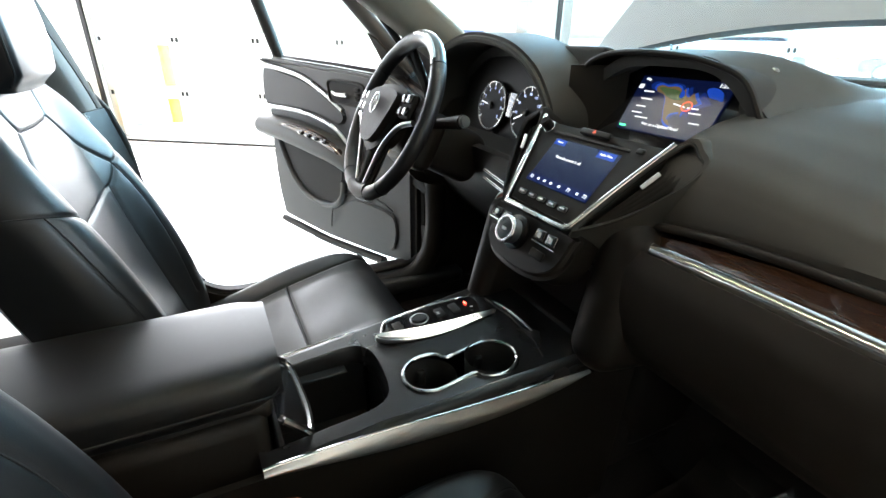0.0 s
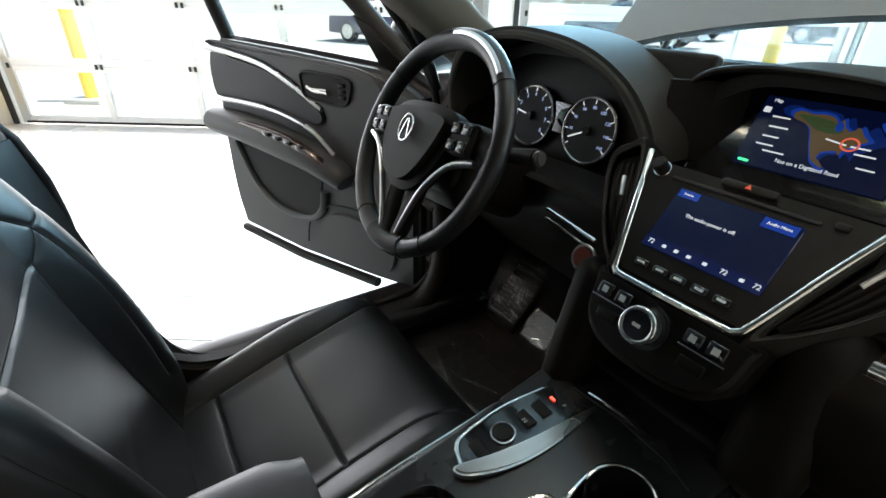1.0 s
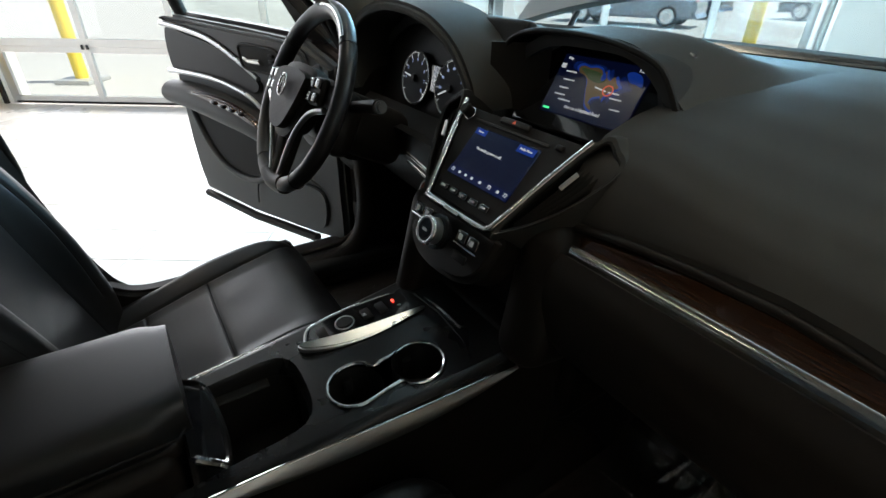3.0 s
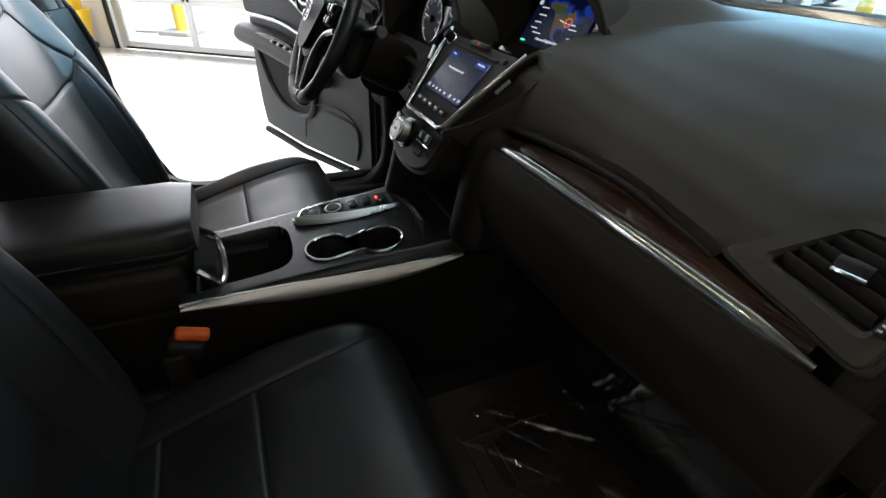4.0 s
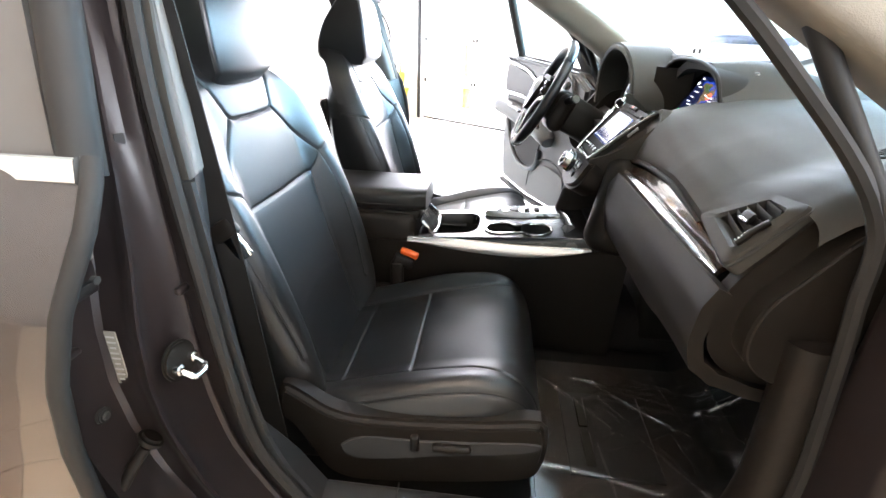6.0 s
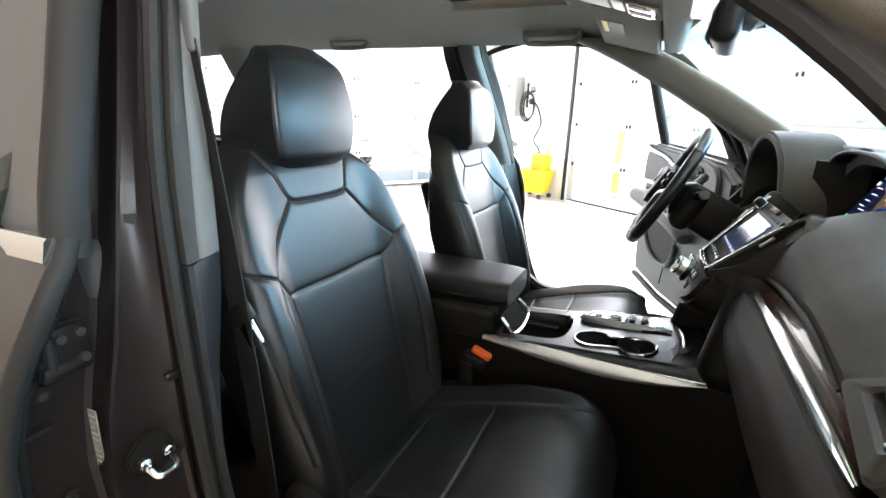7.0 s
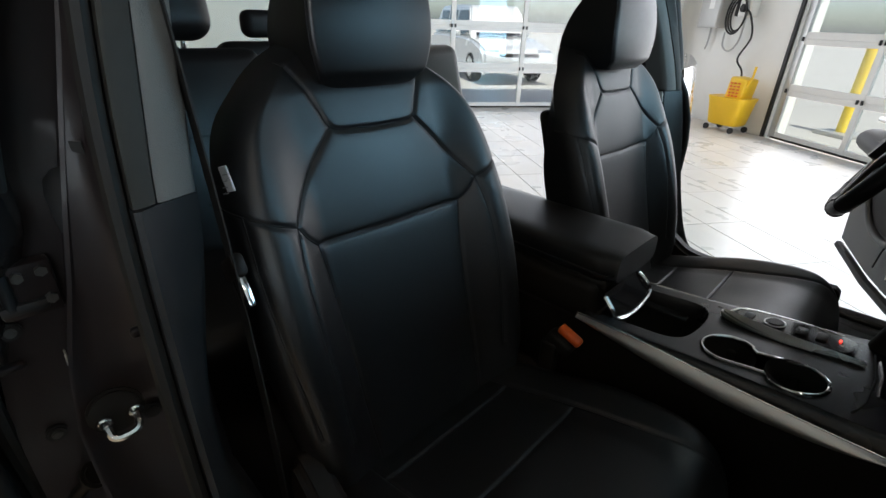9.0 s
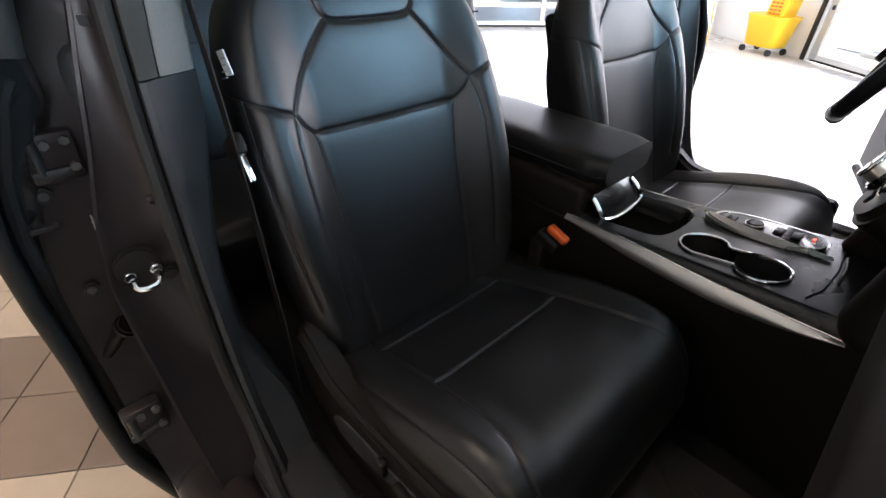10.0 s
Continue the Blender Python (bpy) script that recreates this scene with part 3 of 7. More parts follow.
def trim_edge(z):
    """Outer edge of the inside trim."""
    return interp(z, ZP, [0.755, 0.755, 0.756, 0.756, 0.756, 0.756, 0.755, 0.754, 0.751, 0.746, 0.738, 0.725, 0.708, 0.694, 0.684]), interp(z, ZP, [-0.015, -0.057, -0.095, -0.118, -0.133, -0.143, -0.150, -0.157, -0.166, -0.176, -0.183, -0.189, -0.199, -0.212, -0.222])


def left_back(z, s):
    """The left pillar leans further back."""
    return interp(z, [0.60, 0.80, 1.0, 1.28, 1.6], [0.02, 0.01, -0.015, -0.050, -0.115]) if s < 0 else 0.0


def pillar_ring(z, s):
    (cx, cy), (fx, fy), (tx, ty) = crease(z), flange(z), trim_edge(z)
    out = interp(z, [0.60, 0.75, 1.00, 1.12, 1.20, 1.30, 1.66], [0.05, 0.052, 0.050, 0.058, 0.050, 0.034, 0.03])
    r = [(tx - 0.010, ty - 0.030), (tx - 0.002, ty - 0.024), (tx + 0.006, ty - 0.030), (fx - 0.006, fy - 0.008), (fx - 0.002, fy - 0.001), (fx + 0.003, fy - 0.001), (fx + 0.007, fy - 0.007)]
    r += [(fx + (cx - fx) * k, fy - 0.007 + (cy - fy + 0.003) * k - 0.004 * math.sin(math.pi * k)) for k in (0.35, 0.65, 0.86)]
    r += [(cx - 0.004, cy - 0.001), (cx, cy - 0.002), (cx - 0.001, cy - 0.008), (cx - 0.009, cy - 0.020), (cx - 0.013, cy - 0.034), (cx - 0.014, cy - 0.058), (cx - 0.008, cy - 0.064), (cx + 0.5 * out, cy - 0.067), (cx + out, cy - 0.070), (cx + out, cy - 0.095), (0.70, cy - 0.11), (0.700, cy - 0.055)]
    return [Vector((s * x, y + left_back(z, s), z)) for x, y in r]


def trim_fold(z):
    """Soft fold between the trim's two faces."""
    return interp(z, [1.20, 1.22, 1.40, 1.66], [0.727, 0.726, 0.702, 0.655]), interp(z, [1.20, 1.22, 1.40, 1.66], [-0.173, -0.175, -0.200, -0.240])


def trim_ring(z):
    """Upper trim: the face turned to the cabin."""
    rx, ry = trim_fold(z)
    ix = rx - 0.040 + 0.004 * smooth01((z - 1.30) / 0.02)
    return [(rx + 0.001, ry - 0.001), (rx - 0.001, ry), (rx - 0.006, ry), (ix + 0.004, ry - 0.010), (ix, ry - 0.014), (ix - 0.004, ry - 0.028), (ix - 0.005, ry - 0.07), (rx, ry - 0.07)]


def edge_ring(z):
    (tx, ty), (rx, ry) = trim_edge(z), trim_fold(z)
    return [(tx, ty), (tx - 0.004, ty + 0.001), (rx + 0.008, ry + 0.004), (rx + 0.003, ry + 0.002), (rx + 0.002, ry - 0.003), (rx + 0.002, ry - 0.07), (tx - 0.02, ry - 0.07), (tx, ty - 0.022)]


def lower_ring(z):
    tx, ty = trim_edge(z)
    k = smooth01((1.20 - z) / 0.30)
    ix = 0.687 + 0.040 * k * smooth01((z - 0.70) / 0.15)
    m = -0.178 * (1 - k) + k * (ty - 0.02)
    return [(tx + 0.001, ty + 0.002), (tx - 0.005, ty + 0.004), (0.730 + 0.008 * k, m + 0.005), (ix + 0.006, m - 0.008 * (1 - k)), (ix - 0.002, m - 0.012), (ix - 0.006, m - 0.026), (ix - 0.008, -0.26), (tx - 0.02, -0.26), (tx + 0.001, ty - 0.020)]


ZB = [0.60 + 1.06 * i / 44 for i in range(45)]
for s in (1, -1):
    post = part("centre_pillar", loft([pillar_ring(z, s) for z in ZB]), PAINT, car, "dark grey painted centre pillar")
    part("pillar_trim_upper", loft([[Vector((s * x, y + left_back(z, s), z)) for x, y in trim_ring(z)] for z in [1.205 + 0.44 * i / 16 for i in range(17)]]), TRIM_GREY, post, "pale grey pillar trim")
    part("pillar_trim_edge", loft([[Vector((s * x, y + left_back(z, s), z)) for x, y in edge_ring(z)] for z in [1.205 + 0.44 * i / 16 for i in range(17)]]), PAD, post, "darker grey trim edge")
    part("pillar_trim_lower", loft([[Vector((s * x, y + left_back(z, s), z)) for x, y in lower_ring(z)] for z in [0.63 + 0.573 * i / 22 for i in range(23)]]), PAD_LOW, post, "dark slate pillar trim")
    loop = [(trim_edge(z)[0] + 0.010, trim_edge(z)[1] - 0.014, z) for z in (1.60, 1.52, 1.44, 1.32, 1.20, 1.08, 0.93, 0.80)] + [(0.764, -0.094, 0.72), (0.770, -0.044, 0.672), (0.780, 0.06, 0.652), (0.784, 0.30, 0.648), (0.784, 0.50, 0.652), (0.783, 0.575, 0.675), (0.782, 0.615, 0.74), (0.780, 0.628, 0.85), (0.778, 0.616, 1.0), (0.774, 0.604, 1.12), (0.765, 0.592, 1.22), (0.742, 0.500, 1.335), (0.698, 0.35, 1.475), (0.648, 0.12, 1.592), (0.650, -0.10, 1.635), (0.680, -0.20, 1.640)]
    part("door_seal", tube(smoothline([(s * x, y + (left_back(z, s) if y < -0.02 and z < 1.62 else 0), z + (0.016 if s < 0 and y > 0.05 and z > 1.3 else 0)) for x, y, z in loop], 5, True), 0.0095, 8, True), RUBBER, car, "black rubber door seal")
    # sill
    part("sill_trim", rbox((s * 0.735, 0.25, 0.622), (0.10, 0.90, 0.05), 0.018), PAD_LOW, car, "black plastic sill plate")
    part("sill_outer", rbox((s * 0.835, 0.10, 0.560), (0.10, 1.15, 0.16), 0.03), PAINT, car)
    part("sill_seam", rbox((s * 0.735, 0.075, 0.6475), (0.10, 0.003, 0.002), 0), INK, car)
    part("rear_sill", rbox((s * 0.76, -0.80, 0.60), (0.16, 1.1, 0.09), 0.02), PLASTIC, car)
    # hinge pillar and front pillar
    part("hinge_pillar", rbox((s * 0.815, 0.70, 0.90), (0.13, 0.14, 0.68), 0.03), PAINT, car)
    part("kick_moulding", tube(smoothline([(s * 0.735, 0.20, 0.612), (s * 0.735, 0.42, 0.616), (s * 0.735, 0.53, 0.635), (s * 0.738, 0.590, 0.690), (s * 0.740, 0.615, 0.78), (s * 0.740, 0.615, 0.90), (s * 0.738, 0.605, 1.05)], 6), 0.034, 14), PLASTIC, car, "rounded black kick moulding")
    part("kick_panel", rbox((s * 0.742, 0.75, 0.80), (0.03, 0.28, 0.50), 0.01), PLASTIC, car)
    part("sill_inner", rbox((s * 0.728, 0.18, 0.555), (0.07, 1.16, 0.11), 0.01), CARPET, car)
    low, deep = (0.014, 0.094) if s < 0 else (0.0, 0.074)
    pillar("front_pillar", [(s * 0.735, 0.80, 1.24 - low), (s * 0.715, 0.65, 1.34 - low), (s * 0.675, 0.45, 1.465 - low), (s * 0.625, 0.25, 1.575 - low), (s * 0.60, 0.10, 1.630)], 0.058, deep, FRONT_TRIM, "grey trimmed front roof pillar")
    pillar("roof_rail", [(s * 0.60, 0.16, 1.648), (s * 0.615, -0.25, 1.665), (s * 0.615, -1.0, 1.665), (s * 0.60, -1.6, 1.64)], 0.028, 0.05, HEADLINER)
    pillar("rear_pillar", [(s * 0.62, -1.52, 1.64), (s * 0.68, -1.46, 1.45), (s * 0.74, -1.38, 1.20), (s * 0.76, -1.34, 0.9)], 0.05, 0.09, HEADLINER)
    part("rear_quarter", sheet(lambda u, v: Vector((s * (0.74 - 0.10 * v), -1.5 - 0.95 * u, 0.6 + 0.62 * v)), 8, 8, 0.06), PLASTIC, car)
    part("quarter_panel", sheet(lambda u, v: Vector((s * (0.93 - 0.10 * v * v), -1.45 - 1.1 * u, 0.45 + 0.78 * v)), 8, 8, 0.02), PAINT, car)
    part("fender", sheet(lambda u, v: Vector((s * (0.93 - 0.16 * v * v), 0.80 + 1.25 * u, 0.50 + 0.66 * v - 0.12 * u * v)), 8, 8, 0.02), PAINT, car)
    part("front_quarter_glass_post", tube([(s * 0.765, 0.60, 1.22), (s * 0.715, 0.50, 1.40)], 0.012), RUBBER, car)
    pillar("tail_pillar", [(s * 0.56, -2.05, 1.62), (s * 0.62, -2.22, 1.40), (s * 0.66, -2.32, 1.18)], 0.06, 0.10, HEADLINER)
# striker, sticker, hinge and buffer on the right centre pillar
strike = part("door_striker", cyl((0.8125, -0.186, 0.983), 0.027, 0.008, (0.12, 0.98, 0.1), 24, bev=0.003), PLASTIC, car, "dark round striker plate")
part("striker_loop", tube(smoothline([(0.8255, -0.190, 0.979), (0.8245, -0.170, 0.973), (0.8225, -0.161, 0.968), (0.8125, -0.158, 0.967), (0.8015, -0.159, 0.969), (0.7975, -0.168, 0.974), (0.7965, -0.188, 0.981)], 5), 0.0042, 8), CHROME, strike, "bright steel striker loop")
for x in (0.8265, 0.7965):
    part("striker_bolt", cyl((x, -0.178, 0.979), 0.0075, 0.010, "y", 14, bev=0.002), CHROME, strike)
st = part("tyre_label", rbox((0.8330, -0.2520, 0.994), (0.002, 0.016, 0.080), 0.0008, 1, pose(0, 0, 0, 0, 0, 0)), CREAM, car, "white printed label")
for k in range(9):
    part("label_print", rbox((0.8344, -0.2520, 0.962 + 0.0080 * k), (0.0008, 0.011 if k % 3 else 0.007, 0.0022), 0, 1), GREYMETAL, st)
for x, z, wide, tall in ((0.770, 1.254, 0.011, 0.016),):
    (cx, cy), (fx, fy) = crease(z), flange(z)
    k = (x - fx) / (cx - fx)
    part("pillar_sticker", rbox((x, fy - 0.0062 + (cy - fy + 0.003) * k - 0.004 * math.sin(math.pi * k), z), (wide, 0.0016, tall), 0.0005, 1, pose(0, 0, 0, -7, 0, math.degrees(math.atan2(cy - fy, cx - fx)))), PAD_LOW, car, "small grey sticker")
part("pillar_buffer", rbox((0.768, -0.194, 1.062), (0.022, 0.010, 0.012), 0.004), PAINT, car)
part("pillar_plug", cyl((0.780, -0.194, 0.955), 0.010, 0.008, (0.1, 1, 0), 16, bev=0.003), RUBBER, car)
knob = part("door_check", tube([(0.890, -0.255, 0.815), (0.868, -0.240, 0.850), (0.855, -0.228, 0.870)], 0.008, 10), PLASTIC, car)
part("check_head", cyl((0.849, -0.224, 0.878), 0.017, 0.012, (-0.5, 0.5, 0.7), 18, bev=0.004), PLASTIC, knob)
# windscreen, rear glass, cowl
ws = part("windscreen", sheet(lambda u, v: Vector(((-0.735 + 1.47 * u) * (1 - 0.15 * v), 1.18 - 0.86 * v + 0.10 * (1 - (2 * u - 1) ** 2) * (1 - v), 1.265 + 0.325 * v)), 20, 12, 0.004), SCREEN_GLASS, car, "blue tinted windscreen")
part("windscreen_band", tube([(-0.735 + 1.47 * i / 16, 1.16 + 0.10 * (1 - (2 * i / 16 - 1) ** 2), 1.276) for i in range(17)], 0.018, 8), GLOSS, car)
part("cowl", rbox((0, 1.30, 1.20), (1.5, 0.20, 0.05), 0.02), RUBBER, car)
part("header_rail", rbox((0, 0.31, 1.605), (1.14, 0.06, 0.045), 0.02), HEADLINER, car)
rg = part("rear_glass", sheet(lambda u, v: Vector(((-0.62 + 1.24 * u) * (1 - 0.12 * v), -2.42 + 0.36 * v, 1.18 + 0.42 * v)), 10, 8, 0.004), GLASS, car)
rg.visible_shadow = False
part("tailgate", rbox((0, -2.46, 0.86), (1.30, 0.08, 0.66), 0.03), PLASTIC, car)
part("load_floor", rbox((0, -1.95, 0.80), (1.30, 0.95, 0.05), 0.01), CARPET, car)
part("roof_rear_edge", rbox((0, -2.17, 1.64), (1.1, 0.30, 0.05), 0.02), HEADLINER, car)
# the raised hood, seen from below, and the engine bay
hood = part("hood", sheet(lambda u, v: Vector(((-0.80 + 1.60 * u) * (1 - 0.12 * v * v), 1.22 + 0.62 * v + 0.04 * (1 - (2 * u - 1) ** 2), 1.285 + 0.12 * (1 - (2 * u - 1) ** 2) + 0.72 * v)), 16, 12, 0.02), mat("hood_underside", (0.17, 0.17, 0.165), 0.6, var=0.1), car, "raised grey hood")
part("hood_strut", tube([(-0.72, 1.30, 1.12), (-0.70, 1.62, 1.66)], 0.010), ENGINE, hood)
part("engine_bay", rbox((0, 1.75, 0.92), (1.55, 0.85, 0.36), 0.05), ENGINE, car)
part("bumper", rbox((0, 2.28, 0.75), (1.70, 0.20, 0.50), 0.09), PAINT, car)
for sx in (-1, 1):
    for yy in (1.35, -1.75):
        wh = part("wheel", cyl((sx * 0.83, yy, G + 0.365), 0.365, 0.24, "x", 32, bev=0.04), TYRE, car)
        part("rim", cyl((sx * 0.925, yy, G + 0.365), 0.25, 0.06, "x", 28, bev=0.02), SILVER, wh)


# ---------------------------------------------------------------- doors
def front_door(name, label, hinge, sgn, angle):
    """An open front door. Local: s from the hinge along it, n towards the cabin, z up."""
    d = thing(name, label, "car door", "car doors")
    sx = math.sin(radians(angle)) * sgn
    cy = math.cos(radians(angle))
    ax, nx = Vector((sx, -cy, 0)), Vector((-sgn * cy, -math.sin(radians(angle)), 0))
    P = Vector((hinge[0], hinge[1], 0))

    def D(sv, z, n):
        return P + ax * sv + nx * n + Vector((0, 0, z))

    def plate(poly, n0, t, bev, material, pname, lab="", par=None, n=4, soft=True):
        q = [(p.x, p.y) for p in smoothline([(a, b, 0) for a, b in poly], n, True)] if soft else poly
        return part(pname, slab(q, lambda u, v, w: D(u, v, n0 + w), t, bev, 3), material, par or d, lab)

    edge = [(0.0, 0.62), (0.0, 1.20), (0.13, 1.252), (0.50, 1.268), (0.94, 1.283), (0.985, 1.15), (1.006, 0.98), (1.012, 0.80), (1.005, 0.66), (0.975, 0.548), (0.60, 0.555), (0.22, 0.590)]
    plate(edge, -0.13, 0.075, 0.02, PAINT, "outer_skin", "dark grey painted skin", None, 1, False)
    inner = [(0.015, 0.63), (0.015, 1.19), (0.14, 1.244), (0.50, 1.262), (0.93, 1.276), (0.972, 1.15), (0.990, 0.98), (0.995, 0.80), (0.985, 0.68), (0.955, 0.575), (0.60, 0.575), (0.22, 0.605)]
    plate(inner, -0.056, 0.05, 0.016, DOORPAD, "inner_panel", "grey moulded inner panel", None, 1, False)
    up = plate([(0.10, 1.13), (0.16, 1.235), (0.50, 1.256), (0.93, 1.272), (0.970, 1.256), (0.82, 1.248), (0.64, 1.226), (0.47, 1.172), (0.33, 1.105), (0.15, 1.06)], -0.012, 0.022, 0.009, DOORPAD, "upper_pad")
    plate([(0.970, 1.234), (0.82, 1.226), (0.64, 1.204), (0.47, 1.150), (0.375, 1.102), (0.42, 1.062), (0.60, 1.086), (0.78, 1.086), (0.975, 1.078)], -0.014, 0.018, 0.006, LEATHER_DK, "insert_panel", "dark padded insert")
    part("chrome_strip", tube([D(p.x, p.y, 0.007) for p in smoothline([(0.980, 1.246, 0), (0.827, 1.238, 0), (0.64, 1.216, 0), (0.480, 1.165, 0), (0.372, 1.118, 0)], 8)], lambda t: 0.011 - 0.003 * t, 8), SILVER, d, "satin silver strip")
    part("chrome_strip", tube([D(p.x, p.y, 0.016) for p in smoothline([(0.985, 1.078, 0), (0.783, 1.086, 0), (0.617, 1.084, 0), (0.474, 1.065, 0), (0.398, 1.042, 0), (0.325, 0.995, 0)], 8)], lambda t: 0.010 - 0.004 * t, 8), SILVER, d, "satin silver strip")
    # armrest: a swelling bar
    line = smoothline([(0.985, 1.010, 0), (0.80, 1.010, 0), (0.60, 0.998, 0), (0.42, 0.978, 0), (0.31, 0.950, 0), (0.275, 0.930, 0)], 8)
    arm = part("armrest", tube([D(p.x, p.y - 0.012, 0.014) for p in line], lambda t: 0.020 + 0.030 * math.sin(math.pi * min(1, 0.30 + 0.60 * t)), 16, False, 1.25, (nx.x, nx.y, 0)), DOORPAD, d)
    plate([(0.78, 1.034), (0.60, 1.036), (0.47, 1.024), (0.36, 0.995), (0.335, 0.972), (0.42, 0.982), (0.60, 0.996), (0.76, 1.004)], 0.036, 0.026, 0.006, WOOD, "switch_panel", "brown wood switch panel", arm)
    for k in range(4):
        part("window_switch", rbox(D(0.59 - 0.055 * k, 1.019 - 0.004 * k, 0.062), (0.032, 0.018, 0.012), 0.004, 2, ax.to_track_quat("X", "Z").to_matrix().to_4x4()), GLOSS, arm)
    # inner handle
    bez = [(0.440, 1.216), (0.345, 1.219), (0.240, 1.213), (0.236, 1.18), (0.262, 1.146), (0.350, 1.143), (0.430, 1.148), (0.445, 1.18)]
    hb = plate(bez, 0.006, 0.006, 0.003, INK, "handle_bezel")
    part("bezel_ring", tube([D(p.x, p.y, 0.013) for p in smoothline([(a, b, 0) for a, b in bez], 4, True)], 0.0045, 8, True), PLASTIC, hb)
    part("inner_handle", tube([D(0.41, 1.175, 0.016), D(0.37, 1.172, 0.026), D(0.315, 1.174, 0.022)], 0.012, 10, False, 0.6), CHROME, d, "bright chrome handle")
    for k in range(3):
        part("memory_button", rbox(D(0.268, 1.197 - 0.016 * k, 0.014), (0.026, 0.01, 0.010), 0.003, 2, ax.to_track_quat("X", "Z").to_matrix().to_4x4()), PLASTIC, d)
    # No hollow here: a flat black plate paints the map pocket's shade.
    pk = [(0.885, 0.965), (0.852, 0.888), (0.800, 0.815), (0.72, 0.765), (0.644, 0.745), (0.56, 0.745), (0.483, 0.761), (0.435, 0.80), (0.422, 0.86), (0.428, 0.905), (0.54, 0.925), (0.73, 0.940)]
    pocket = plate(pk, -0.0075, 0.006, 0.002, INK, "pocket_shade", "map pocket, its shaded hollow a flat dark plate", None, 3)
    part("pocket_lip", tube([D(p.x, p.y - 0.006, 0.002) for p in smoothline([(0.900, 0.955, 0), (0.860, 0.880, 0), (0.805, 0.805, 0), (0.725, 0.752, 0), (0.644, 0.732, 0), (0.56, 0.731, 0), (0.475, 0.750, 0), (0.422, 0.795, 0), (0.405, 0.860, 0)], 6)], 0.013, 12), DOORPAD, pocket)
    sp = plate([(0.375, 0.785), (0.47, 0.66), (0.44, 0.628), (0.16, 0.645), (0.10, 0.70), (0.105, 0.785), (0.20, 0.802)], -0.008, 0.012, 0.004, DOORPAD, "speaker_cover", "grey speaker grille", None, 4)
    part("speaker_groove", tube([D(p.x, p.y, 0.004) for p in smoothline([(0.52, 0.64, 0), (0.50, 0.72, 0), (0.44, 0.785, 0), (0.33, 0.825, 0), (0.20, 0.832, 0), (0.11, 0.81, 0)], 6)], 0.0030, 6), INK, sp)
    part("scuff_strip", tube([D(0.99, 0.545, -0.02), D(0.60, 0.548, -0.02), D(0.20, 0.585, -0.02)], 0.016, 8), RUBBER, d)
    # window frame and pane
    part("window_frame", tube([D(p.x, p.y, -0.085 - 0.28 * max(0, p.y - 1.25) * 0 + 0.0) + nx * (0.35 * max(0, p.y - 1.25)) for p in smoothline([(0.975, 1.27, 0), (0.965, 1.40, 0), (0.955, 1.55, 0), (0.93, 1.66, 0), (0.85, 1.69, 0), (0.62, 1.665, 0), (0.42, 1.56, 0), (0.22, 1.38, 0), (0.10, 1.25, 0)], 6)], 0.024, 10), RUBBER, d, "black window frame")
    part("mirror_sail", slab([(0.08, 1.245), (0.19, 1.25), (0.24, 1.37), (0.20, 1.355)], lambda u, v, w: D(u, v, -0.075 + w) + nx * (0.35 * max(0, v - 1.25)), 0.02, 0.004, 1), PLASTIC, d)
    pane = part("window_pane", slab([(0.18, 1.25), (0.96, 1.27), (0.955, 1.40), (0.945, 1.54), (0.92, 1.65), (0.85, 1.68), (0.62, 1.655), (0.42, 1.55), (0.25, 1.39)], lambda u, v, w: D(u, v, -0.09 + w) + nx * (0.35 * max(0, v - 1.25)), 0.004), GLASS, d)
    pane.visible_shadow = False
    part("mirror_shell", rbox(D(0.16, 1.30, -0.22), (0.14, 0.22, 0.15), 0.05, 4, ax.to_track_quat("X", "Z").to_matrix().to_4x4()), PAINT, d)
    # hinge side: seal, latch face and straps
    part("edge_seal", tube([D(p.x, p.y, -0.045) for p in smoothline([(0.0, 1.18, 0), (-0.004, 0.9, 0), (0.0, 0.64, 0)], 6)], 0.014, 8), RUBBER, d)
    for z in (0.76, 1.08):
        part("door_hinge", rbox(D(-0.04, z, -0.05), (0.09, 0.05, 0.06), 0.012, 2, ax.to_track_quat("X", "Z").to_matrix().to_4x4()), ENGINE, d)
    part("wiring_boot", tube([D(-0.07, 0.93, -0.03), D(-0.03, 0.92, -0.02), D(0.02, 0.93, -0.03)], 0.018, 10), RUBBER, d)
    return d


front_door("front_car_door", "open driver door with grey padded panel and silver strips", (-0.78, 0.56), -1, 72)
front_door("front_car_door", "open passenger door beside the front seat", (0.88, 0.70), 1, 74)


